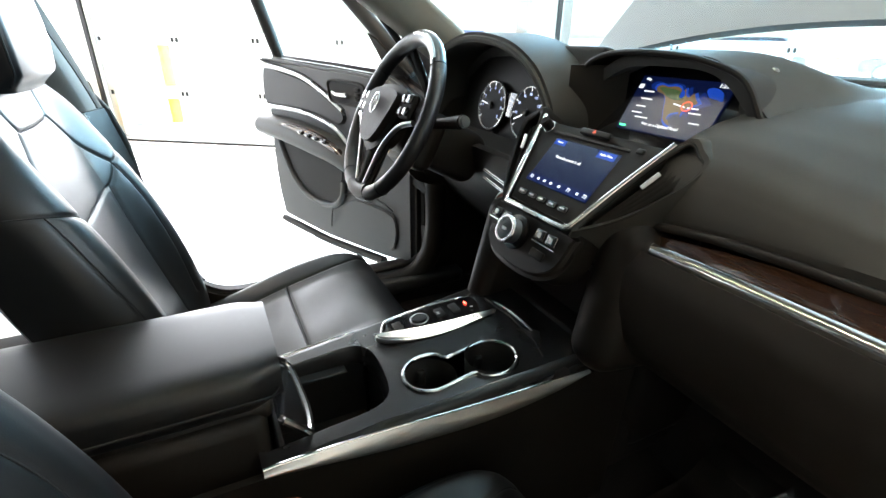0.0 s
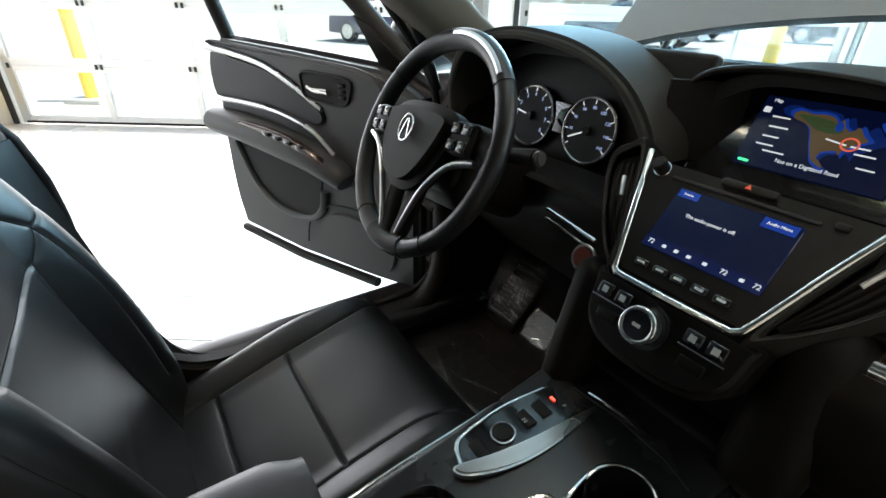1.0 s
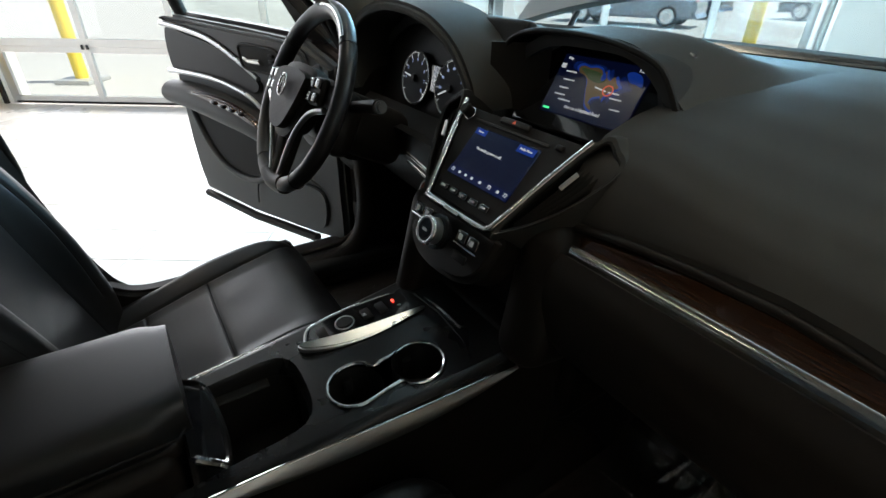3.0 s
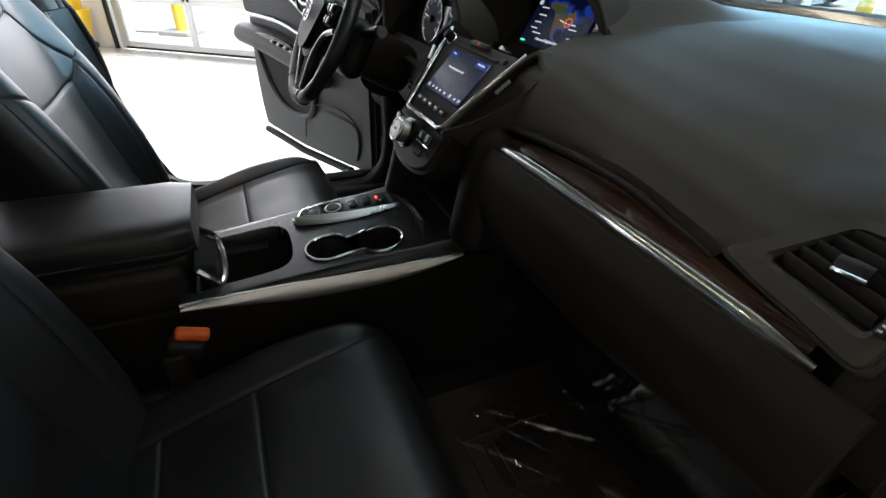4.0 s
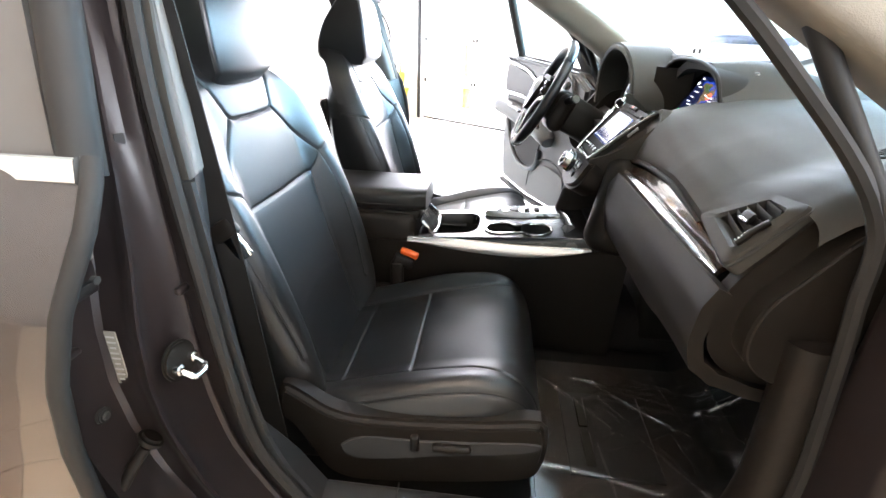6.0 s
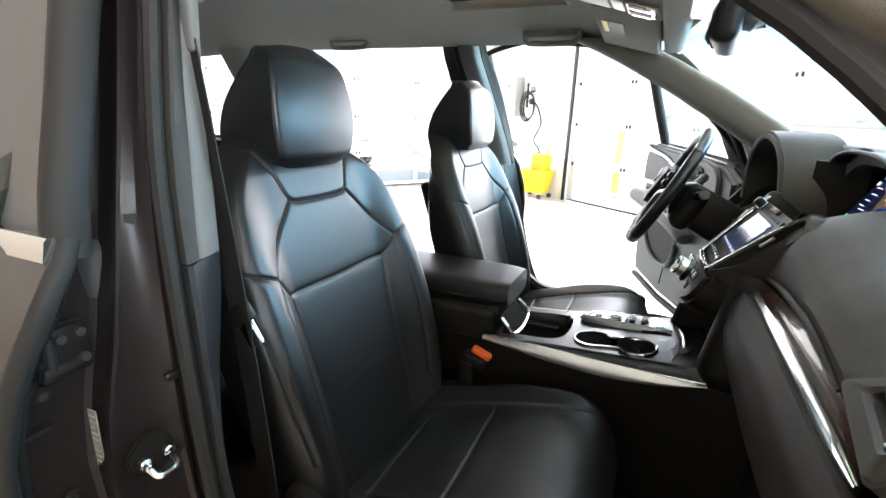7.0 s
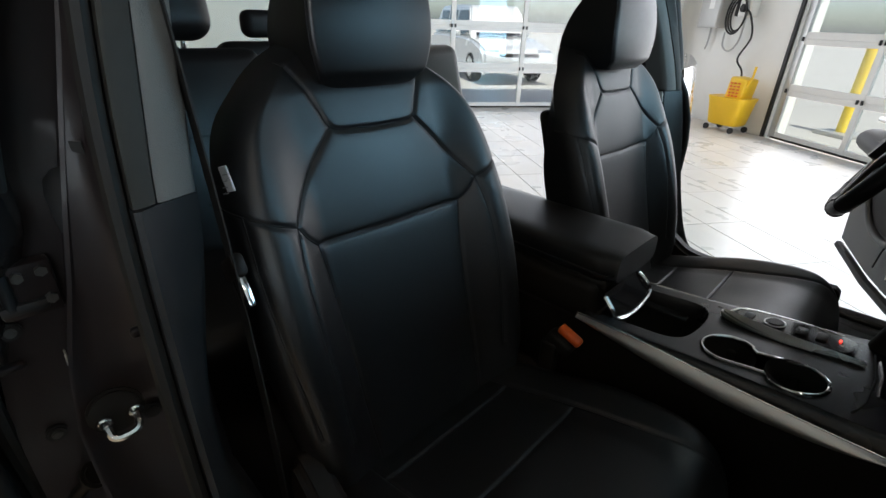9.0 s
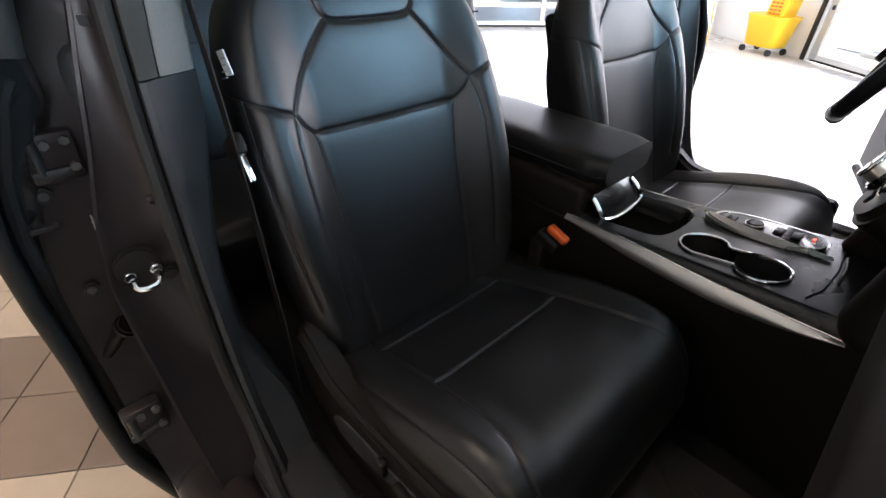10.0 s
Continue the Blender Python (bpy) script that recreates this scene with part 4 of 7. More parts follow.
def rear_door(s, label):
    d = thing("rear_car_door", label, "car door", "car doors")

    Z0 = [0.50, 0.54, 0.654, 0.73, 0.83, 0.94, 1.03, 1.113, 1.195, 1.24, 1.26]

    def fy(z):
        return interp(z, Z0, [-0.185, -0.19, -0.20, -0.22, -0.24, -0.24, -0.23, -0.21, -0.182, -0.186, -0.19])

    def ox(z):
        return interp(z, Z0, [0.880, 0.894, 0.925, 0.930, 0.931, 0.935, 0.934, 0.922, 0.895, 0.866, 0.858])

    def back_x(z):
        return 0.912 - 0.35 * max(0, z - 1.0) ** 2 - 0.3 * max(0, 0.75 - z) ** 2 + 0.02

    zs = [0.50 + 0.755 * i / 36 for i in range(37)]
    rings = []
    for z in zs:
        x, y = ox(z), fy(z)
        inn = min(0.055, x - 0.845) if z > 1.15 else 0.055
        ring = [(x - inn - 0.02, y - 0.075), (x - inn, y - 0.050), (x - 0.022, y - 0.040), (x - 0.016, y - 0.012), (x - 0.012, y - 0.002), (x - 0.006, y), (x - 0.001, y - 0.004), (x, y - 0.012)]
        ring += [(x + (back_x(z) - x) * smooth01(k / 2) + 0.010 * math.sin(math.pi * k / 6), y - 0.012 - (1.38 + y) * k / 6) for k in range(1, 7)] + [(0.80, -1.38)]
        rings.append([Vector((s * a, b, z)) for a, b in ring])
    part("outer_skin", loft(rings), PAINT_LIT, d, "glossy grey skin, body paint lightened for its bright reflection")
    part("edge_seal", tube([(s * (ox(z) - 0.030), fy(z) - 0.034, z) for z in zs[2:-2]], 0.009, 8), RUBBER, d, "black rubber edge seal")
    part("edge_hem", tube([(s * (ox(z) - 0.008), fy(z) - 0.006, z) for z in zs], 0.0105, 10), RUBBER, d, "dark rolled front edge")
    part("belt_strip", loft([[Vector((s * (0.868 + 0.018 * k + dx), -0.196 - 1.17 * k, 1.246 + dz)) for dx, dz in ((-0.008, -0.014), (0.004, -0.014), (0.008, -0.010), (0.004, 0.010), (0.001, 0.013), (-0.008, 0.013))] for k in (0, 0.15, 0.5, 1)]), CHROME, d, "bright chrome belt strip")
    part("inner_panel", rbox((s * 0.775, -0.82, 0.92), (0.06, 1.10, 0.62), 0.03), DOORPAD, d)
    part("window_frame", tube(smoothline([(s * 0.850, -0.208, 1.235), (s * 0.838, -0.212, 1.30), (s * 0.815, -0.222, 1.38), (s * 0.788, -0.236, 1.47), (s * 0.745, -0.262, 1.58), (s * 0.720, -0.32, 1.628), (s * 0.70, -0.70, 1.645), (s * 0.705, -1.20, 1.62), (s * 0.74, -1.38, 1.52), (s * 0.84, -1.42, 1.25)], 8), 0.021, 10), RUBBER, d, "black window frame")
    part("frame_cover", loft([[Vector((s * (0.866 - tumble(z) * 0.80 - 0.10 * (z - 1.24) - dx), -0.228 - 0.14 * (z - 1.24) + dy, z)) for dx, dy in ((0, 0.0), (0.002, -0.045), (0.0, -0.088), (0.012, -0.088), (0.012, 0.0))] for z in [1.24 + 0.38 * i / 10 for i in range(11)]]), COVER_GREY, d, "pillar cover, coloured grey for its pale reflection")
    p = part("window_pane", sheet(lambda u, v: Vector((s * (0.865 - 0.145 * v), -0.30 - 1.06 * u, 1.24 + 0.39 * v)), 6, 6, 0.004), TINT, d, "tinted rear pane")
    p.visible_shadow = False
    for x, z in ((0.843, 1.112), (0.878, 0.735)):
        y = crease(z)[1] - 0.056
        h = part("door_hinge", rbox((s * x, y, z), (0.052, 0.022, 0.060), 0.005, 2), PAINT, d)
        part("hinge_leaf", rbox((s * (x + 0.006), y + 0.011, z - 0.016), (0.040, 0.012, 0.012), 0.003, 2), ENGINE, h)
        part("hinge_pin", cyl((s * (x + 0.016), y + 0.012, z + 0.004), 0.006, 0.040, "z", 12, bev=0.001), ENGINE, h)
        for dx, dz in ((-0.016, 0.020), (-0.017, -0.012), (0.004, 0.018)):
            part("hinge_bolt", cyl((s * (x + dx), y + 0.013, z + dz), 0.0058, 0.008, "y", 6), BOLT, h, "dull steel bolt")
    for x, z in ((0.850, 1.163), (0.868, 1.066), (0.866, 0.930)):
        plug = part("body_plug", cyl((s * x, crease(z)[1] - 0.063, z), 0.0105, 0.008, "y", 18, bev=0.002), ENGINE, d)
        part("plug_core", cyl((s * x, crease(z)[1] - 0.0585, z), 0.0055, 0.004, "y", 14, bev=0.001), BOLT, plug)
    part("check_strap", rbox((s * 0.886, crease(1.04)[1] - 0.054, 1.030), (0.040, 0.012, 0.008), 0.003, 2), PAINT, d)
    return d


rear_door(1, "shut rear door with glossy grey skin and chrome belt strip")
left_rear = rear_door(-1, "open rear door on the driver side, seen edge on")
left_rear.matrix_world = Matrix.Translation((-0.85, -0.27, 0)) @ pose(0, 0, 0, 0, 0, -70) @ Matrix.Translation((0.85, 0.27, 0))


# ---------------------------------------------------------------- seats
def seam_dist(px, pz, lines):
    """Distance of points to the nearest seam."""
    best = np.full(px.shape, 9.0)
    for line in lines:
        for (ax, az), (bx, bz) in zip(line, line[1:]):
            dx, dz = bx - ax, bz - az
            t = np.clip(((px - ax) * dx + (pz - az) * dz) / (dx * dx + dz * dz + 1e-12), 0, 1)
            best = np.minimum(best, np.hypot(px - ax - t * dx, pz - az - t * dz))
    return best


def both(lines):
    return lines + [[(-x, z) for x, z in line] for line in lines]


def flatline(pts, n=6):
    return [(p.x, p.y) for p in smoothline([(x, z, 0) for x, z in pts], n)]


BACK_SEAMS = both([
    flatline([(0.126, 1.312), (0.108, 1.284), (0.092, 1.250), (0.084, 1.232), (0.070, 1.223), (0.040, 1.221), (0.0, 1.220)]),
    flatline([(0.080, 1.228), (0.119, 1.188), (0.150, 1.152), (0.180, 1.117)]),
    flatline([(0.180, 1.117), (0.166, 1.096), (0.146, 1.077)]),
    [(0.146, 1.077), (0.0, 1.075)],
    flatline([(0.180, 1.117), (0.222, 1.134), (0.262, 1.150)]),
    flatline([(0.146, 1.077), (0.138, 1.01), (0.132, 0.92), (0.128, 0.80), (0.122, 0.72)]),
    flatline([(0.180, 1.117), (0.189, 1.06), (0.191, 0.99), (0.188, 0.92), (0.180, 0.80)]),
    flatline([(0.243, 1.142), (0.247, 1.06), (0.242, 0.96), (0.228, 0.84)]),
])
CUSHION_SEAMS = both([
    [(0.156, 0.088), (0.0, 0.088)],
    flatline([(0.150, -0.13), (0.154, 0.0), (0.156, 0.10), (0.162, 0.22), (0.185, 0.30), (0.19, 0.36)]),
    flatline([(0.226, -0.14), (0.230, 0.1), (0.226, 0.26), (0.212, 0.33)]),
]) + [[(-0.153, -0.052), (0.153, -0.052)]]


def back_front(z):
    return -0.095 - 0.305 * (z - 0.72) - 0.03 * max(0, z - 1.2)


def back_half(z):
    return curve(z, [0.68, 0.76, 0.88, 1.02, 1.12, 1.19, 1.245, 1.285, 1.315, 1.335], [0.205, 0.235, 0.254, 0.262, 0.258, 0.247, 0.222, 0.178, 0.128, 0.085])


def groove(d, deep, puff):
    """A narrow sewn groove and the soft swell of the padding beside it."""
    return -deep * np.exp(-(d / 0.0031) ** 2) + puff * (1 - np.exp(-(d / 0.013) ** 2))


def back_face(x, z):
    """Front of the backrest at x (array) and height z, without its seams."""
    w = back_half(z)
    bf = curve(z, [0.68, 0.80, 0.95, 1.08, 1.2, 1.3], [0.35, 0.85, 1.0, 0.85, 0.45, 0.15])
    rise = np.clip((np.abs(x) - 0.125) / 0.085, 0, 1)
    rise = rise * rise * (3 - 2 * rise)
    fall = np.clip((np.abs(x) / w - 0.84) / 0.16, 0, 1)
    edge = 0.065 * (1 - np.sqrt(np.clip(1 - fall ** 2, 0, 1)))
    return back_front(z) + 0.052 * bf * rise - edge - 0.02 * smooth01((z - 1.27) / 0.065)


def backrest_mesh():
    nz, nu, nb = 250, 200, 18
    zs = np.linspace(0.68, 1.335, nz)
    us = np.linspace(-1, 1, nu)
    rings = []
    for z in zs:
        w = back_half(z)
        x = us * w
        d = seam_dist(x, np.full_like(x, z), BACK_SEAMS)
        crease = 0.0006 * np.exp(-((z - 0.84 - 0.04 * np.cos(9 * x)) / 0.012) ** 2)
        y = back_face(x, z) + groove(d, 0.0036, 0.0012) - crease
        top = smooth01((z - 1.27) / 0.065)
        thick = 0.135 - 0.05 * smooth01((z - 1.0) / 0.3)
        yb = back_front(z) - thick + 0.02 * top
        ring = [Vector((x[i], y[i], z)) for i in range(nu)]
        for j in range(nb):
            s = 1 - 2 * (j + 0.5) / nb
            ring.append(Vector((s * w * 0.985, yb + 0.05 * abs(s) ** 5, z)))
        rings.append(ring)
    return loft(rings)


def sewn_line(line, place, seat, name="seam"):
    """Sunk thread along a seam."""
    pts = [place(x, v) for x, v in line]
    if len(pts) == 2:
        pts = [place(line[0][0] + (line[1][0] - line[0][0]) * k / 12, line[0][1] + (line[1][1] - line[0][1]) * k / 12) for k in range(13)]
    return part(name, tube(pts, 0.0011, 6), THREAD, seat)


def cush_top(y):
    return curve(y, [-0.16, -0.10, 0.0, 0.075, 0.16, 0.23, 0.275, 0.308, 0.330, 0.345], [0.705, 0.715, 0.742, 0.765, 0.787, 0.799, 0.796, 0.779, 0.748, 0.70])


def cush_width(y):
    return curve(y, [-0.16, 0.0, 0.2, 0.29, 0.335, 0.345], [0.245, 0.252, 0.252, 0.242, 0.222, 0.212])


def cush_face(x, y):
    """Top of the cushion at x (array) and y, without its seams."""
    rise = np.clip((np.abs(x) - 0.120) / 0.095, 0, 1)
    rise = rise * rise * (3 - 2 * rise)
    bf = curve(y, [-0.16, 0.0, 0.15, 0.27, 0.33], [0.8, 1.0, 0.95, 0.6, 0.2])
    fall = np.clip((np.abs(x) / cush_width(y) - 0.78) / 0.22, 0, 1)
    edge = 0.075 * (1 - np.sqrt(np.clip(1 - fall ** 2, 0, 1)))
    return cush_top(y) + 0.026 * bf * rise - edge


def cushion_mesh():
    nu, nb = 200, 14
    ys = np.concatenate([np.linspace(-0.16, 0.27, 170), np.linspace(0.275, 0.345, 40)])
    us = np.linspace(-1, 1, nu)
    rings = []
    for y in ys:
        w = cush_width(y)
        x = us * w
        d = seam_dist(x, np.full_like(x, y), CUSHION_SEAMS)
        wave = 0.0009 * np.sin(38 * x + 11 * y) * np.cos(23 * y)
        z = cush_face(x, y) + groove(d, 0.0036, 0.0010) + wave
        zb = 0.655
        ring = [Vector((x[i], y, max(z[i], zb + 0.004))) for i in range(nu)]
        for j in range(nb):
            s = 1 - 2 * (j + 0.5) / nb
            ring.append(Vector((s * w * 0.98, y, zb)))
        rings.append(ring)
    return loft(rings)


def head_edge(t):
    """Half width of the headrest's front panel, its front and its back, at the height t (0 to 1)."""
    half = curve(t, [0, 0.06, 0.18, 0.40, 0.70, 0.90, 0.97, 1.0], [0.082, 0.096, 0.107, 0.113, 0.105, 0.093, 0.086, 0.076])
    z = 1.278 + 0.212 * t
    line = back_front(z)
    front = line + 0.022 + 0.046 * t + 0.012 * math.sin(math.pi * t) - 0.020 * smooth01((t - 0.86) / 0.14) - 0.016 * smooth01((0.12 - t) / 0.12)
    back = line + curve(t, [0, 0.1, 0.25, 0.40, 0.57, 0.70, 0.84, 0.93, 1.0], [-0.125, -0.135, -0.125, -0.106, -0.079, -0.053, -0.024, -0.008, -0.002])
    return half, front, min(back, front - 0.012), z


def headrest_mesh():
    """Wedge: a padded front panel, flat cheeks that run back, a sloping rear."""
    rings = []
    for k in range(49):
        t = k / 48
        half, front, back, z = head_edge(t)
        depth = front - back
        r = min(0.010, depth * 0.3, half * 0.3)
        rear = half * 0.86
        ring = []
        for i in range(25):
            u = -1 + 2 * i / 24
            ring.append(Vector((u * (half - r), front - 0.007 * u * u, z)))
        for i in range(1, 7):
            a = math.pi / 2 * i / 6
            ring.append(Vector((half - r + r * math.sin(a), front - 0.007 - r + r * math.cos(a), z)))
        for i in range(1, 11):
            f = i / 10
            ring.append(Vector((half + (rear - half) * f + 0.004 * math.sin(math.pi * f), front - 0.007 - r - (depth - 2 * r - 0.007) * f, z)))
        for i in range(1, 6):
            a = math.pi / 2 * i / 6
            ring.append(Vector((rear - r + r * math.cos(a), back + r - r * math.sin(a), z)))
        for i in range(13):
            u = 1 - 2 * i / 12
            ring.append(Vector((u * (rear - r), back, z)))
        for i in range(1, 6):
            a = math.pi / 2 * (1 - i / 6)
            ring.append(Vector((-(rear - r + r * math.cos(a)), back + r - r * math.sin(a), z)))
        for i in range(10, 0, -1):
            f = i / 10
            ring.append(Vector((-(half + (rear - half) * f + 0.004 * math.sin(math.pi * f)), front - 0.007 - r - (depth - 2 * r - 0.007) * f, z)))
        for i in range(6, 0, -1):
            a = math.pi / 2 * i / 6
            ring.append(Vector((-(half - r + r * math.sin(a)), front - 0.007 - r + r * math.cos(a), z)))
        crown = smooth01((t - 0.72) / 0.28)
        rings.append([p - Vector((0, 0, 0.008 * crown * abs(p.x / half) ** 3)) for p in ring])
    return loft(rings)


def head_seam(s):
    """Piping between the front panel and a cheek."""
    pts = []
    for k in range(2, 47):
        half, front, back, z = head_edge(k / 48)
        r = min(0.010, (front - back) * 0.3, half * 0.3)
        pts.append(Vector((s * (half - r * 0.10), front - 0.007 - r * 0.75, z - 0.008 * smooth01((k / 48 - 0.72) / 0.28))))
    return pts


def front_seat(name, label, centre, out):
    """out: +1 for the seat on the right side of the car, -1 for the left."""
    seat = thing(name, label, "car seat", "front seats")
    seat.location = (centre, 0, 0)
    part("backrest", backrest_mesh(), LEATHER, seat)
    part("seat_cushion", cushion_mesh(), LEATHER, seat).location = (0, 0.022 if out < 0 else 0.0, 0)
    head = part("headrest", headrest_mesh(), LEATHER, seat)
    head.location = (-out * 0.012, 0.034 if out < 0 else 0.0, 0)
    for s in (-1, 1):
        part("head_seam", tube(head_seam(s), 0.0018, 6), THREAD, head)
    for line in BACK_SEAMS:
        sewn_line(line, lambda x, z: Vector((x, float(back_face(np.array([x]), z)[0]) - 0.0032, z)), seat)
    shift = 0.022 if out < 0 else 0.0
    for line in CUSHION_SEAMS:
        sewn_line(line, lambda x, y: Vector((x, y + shift, float(cush_face(np.array([x]), y)[0]) - 0.0032)), seat)
    for s in (-1, 1):
        part("headrest_post", cyl((s * 0.062, back_front(1.31) - 0.03, 1.31), 0.006, 0.08), CHROME, seat, "chrome post")
    # hard back shell and seat base
    part("back_shell", rbox((0, back_front(0.96) - 0.100, 0.96), (0.42, 0.03, 0.46), 0.014, 3, pose(0, 0, 0, 17, 0, 0)), PLASTIC, seat)
    part("seat_base", rbox((0, 0.09, 0.625), (0.42, 0.42, 0.075), 0.02), PLASTIC, seat)
    for s in (-1, 1):
        part("seat_rail", rbox((s * 0.17, 0.08, 0.575), (0.04, 0.50, 0.045), 0.008), ENGINE, seat)
    # side shield with its recess and switches on the door side
    prof = [(-0.125, 0.805), (-0.085, 0.79), (-0.04, 0.762), (0.02, 0.752), (0.12, 0.757), (0.24, 0.768), (0.330, 0.780), (0.345, 0.735), (0.338, 0.672), (0.31, 0.640), (0.18, 0.612), (0.04, 0.592), (-0.02, 0.594), (-0.06, 0.620), (-0.085, 0.675), (-0.11, 0.715), (-0.135, 0.745)]
    prof = [(p.x, p.y) for p in smoothline([(u, v, 0) for u, v in prof], 3, True)]
    shield = part("side_shield", slab(prof, lambda u, v, w: Vector((out * (0.222 + w * (1 - 0.12 * abs(v - 0.70) / 0.1)), u, v)), 0.052, 0.012, 3), PLASTIC, seat)
    # The recess is only its shade, laid on as a flat ink-black slab.
    rec = flatline([(-0.02, 0.69), (0.02, 0.715), (0.15, 0.722), (0.30, 0.74), (0.335, 0.735), (0.30, 0.715), (0.15, 0.685), (0.03, 0.662), (-0.01, 0.668), (-0.02, 0.69)], 3)
    part("recess_shade", slab(rec[:-1], lambda u, v, w: Vector((out * (0.2680 + w), u, v)), 0.006, 0.002, 1), INK, shield)
    part("recline_switch", rbox((out * 0.276, 0.115, 0.718), (0.014, 0.016, 0.034), 0.005), PLASTIC, shield)
    part("seat_switch", rbox((out * 0.278, 0.180, 0.716), (0.016, 0.070, 0.015), 0.006, 3, pose(0, 0, 0, 3, 0, 0)), PLASTIC, shield)
    part("inner_shield", rbox((-out * 0.236, 0.02, 0.70), (0.03, 0.30, 0.09), 0.012), PLASTIC, seat)
    part("hinge_cover", rbox((-out * 0.232, -0.125, 0.735), (0.022, 0.045, 0.03), 0.009), PLASTIC, seat)
    # sewn label on the outer bolster
    tag = part("seat_tag", rbox((out * 0.2475, back_front(1.19) + 0.012, 1.190), (0.003, 0.014, 0.032), 0.001, 1, pose(0, 0, 0, 17, 0, out * 22)), LABEL, seat, "small white sewn label")
    for k in range(4):
        part("tag_print", rbox((out * 0.2495, back_front(1.19) + 0.012 + 0.012 * 0.305 - 0.003 * k, 1.197 - 0.009 * k), (0.002, 0.009, 0.0016), 0, 1, pose(0, 0, 0, 17, 0, out * 22)), GREYMETAL, tag)
    return seat


passenger_seat = front_seat("bucket_seat", "black leather passenger seat with stitched panels and headrest", 0.384, 1)
passenger_seat.location = (0.384, -0.017, 0.003)
driver_seat = front_seat("bucket_seat", "black leather driver seat with creased backrest, beside the open door", -0.400, -1)


# ---------------------------------------------------------------- dashboard
dash = thing("dashboard", "dark soft-touch dashboard with wood band and silver strip", "dashboard")


def wood_top(x):
    return interp(x, [0.15, 0.20, 0.26, 0.33, 0.41, 0.47, 0.53, 0.58, 0.635, 0.67], [1.106, 1.115, 1.124, 1.131, 1.134, 1.131, 1.125, 1.117, 1.109, 1.104])


def pad_swell(x, y):
    """Extra fullness of the pad beside the centre vent."""
    return math.exp(-((x - 0.17) / 0.15) ** 2) * interp(y, [0.518, 0.526, 0.545, 0.585, 0.64, 0.72, 0.84, 1.0], [0, 0.030, 0.042, 0.038, 0.026, 0.016, 0.007, 0])


def pad_point(x, v):
    """Passenger side of the top pad: v = 0 under the windscreen, 1 at its lower lip."""
    lip = wood_top(x) + 0.012
    v = v * interp(x, [0.550, 0.558, 0.617, 0.660, 0.705, 0.720], [1.0, 0.900, 0.645, 0.645, 0.645, 0.640])
    ys = [1.20, 1.00, 0.84, 0.72, 0.635, 0.575, 0.538, 0.518, 0.520]
    bulge = 0.035 * math.exp(-((x - 0.30) / 0.22) ** 2)
    zs = [1.278, 1.282, 1.272, 1.252, 1.225, 1.193, 1.160, 1.130, 1.110]
    k = [i / 8 for i in range(9)]
    y, z = interp(v, k, ys), interp(v, k, zs)
    w = smooth01((v - 0.35) / 0.65)
    z = z - 0.008 * smooth01((x - 0.40) / 0.16) * smooth01((v - 0.30) / 0.25) + (lip - 1.110) * w + bulge * 0.2 * math.sin(math.pi * min(1, v * 1.2))
    full = smooth01((x - 0.54) / 0.13) * interp(y, [0.555, 0.572, 0.60, 0.65, 0.72, 0.84], [0.008, 0.017, 0.026, 0.020, 0.010, 0])
    roll = 0.045 * (1 - math.sqrt(max(0, 1 - max(0, (x - 0.694) / 0.044) ** 2)))
    return Vector((x, y, z + pad_swell(x, y) + full - roll))


part("top_pad", sheet(lambda u, v: pad_point(0.135 + 0.600 * u, v), 140, 40, -0.02), PAD, dash, "soft dark grey top pad")
part("pad_lip", tube([pad_point(0.15 + 0.400 * i / 48, 1.0) + Vector((0, -0.002, 0)) for i in range(49)], lambda t: 0.006 - 0.003 * smooth01((t - 0.75) / 0.25), 10), PAD_DK, dash)
# centre and left part of the top
def mid_point(u, v):
    x = -0.74 + 1.00 * u
    y = 1.20 - 0.53 * v
    nav = math.exp(-((x / 0.165) ** 4))
    clu = math.exp(-(((x + 0.42) / 0.235) ** 4))
    z = 1.278 + 0.012 * math.sin(math.pi * v) + nav * 0.062 * smooth01((v - 0.30) / 0.55) + clu * 0.062 * smooth01((v - 0.30) / 0.6) - 0.035 * smooth01((v - 0.7) / 0.3) * (1 - max(nav, clu))
    k = smooth01((x - 0.13) / 0.12)
    right = interp(y, [0.538, 0.575, 0.635, 0.72, 0.84, 1.00, 1.20], [1.160, 1.193, 1.225, 1.252, 1.272, 1.282, 1.278])
    return Vector((x, y, z * (1 - k) + (right - 0.002 + pad_swell(x, y)) * k))


part("top_pad", sheet(mid_point, 60, 30, -0.02), PAD, dash, "soft dark grey top pad")
# hood over the upper screen: a roof and cheeks round a recess
def nav_arch(t, y, grow=0.0):
    pts = [(-0.176 - grow, 1.205), (-0.178 - grow, 1.262), (-0.155 - grow, 1.315 + grow), (-0.090, 1.336 + grow), (0.02, 1.336 + grow), (0.09, 1.325 + grow), (0.138, 1.305 + grow), (0.166 + grow, 1.262)]
    line = smoothline([(a, b, 0) for a, b in pts], 5)
    k = t * (len(line) - 1)
    i = min(len(line) - 2, int(k))
    p = line[i].lerp(line[i + 1], k - i)
    return Vector((p.x, y, p.y))


def arch_y(t, d):
    return interp(t, [0, 0.25, 0.7, 1.0], [0.625, 0.650, 0.660, 0.668]) + d


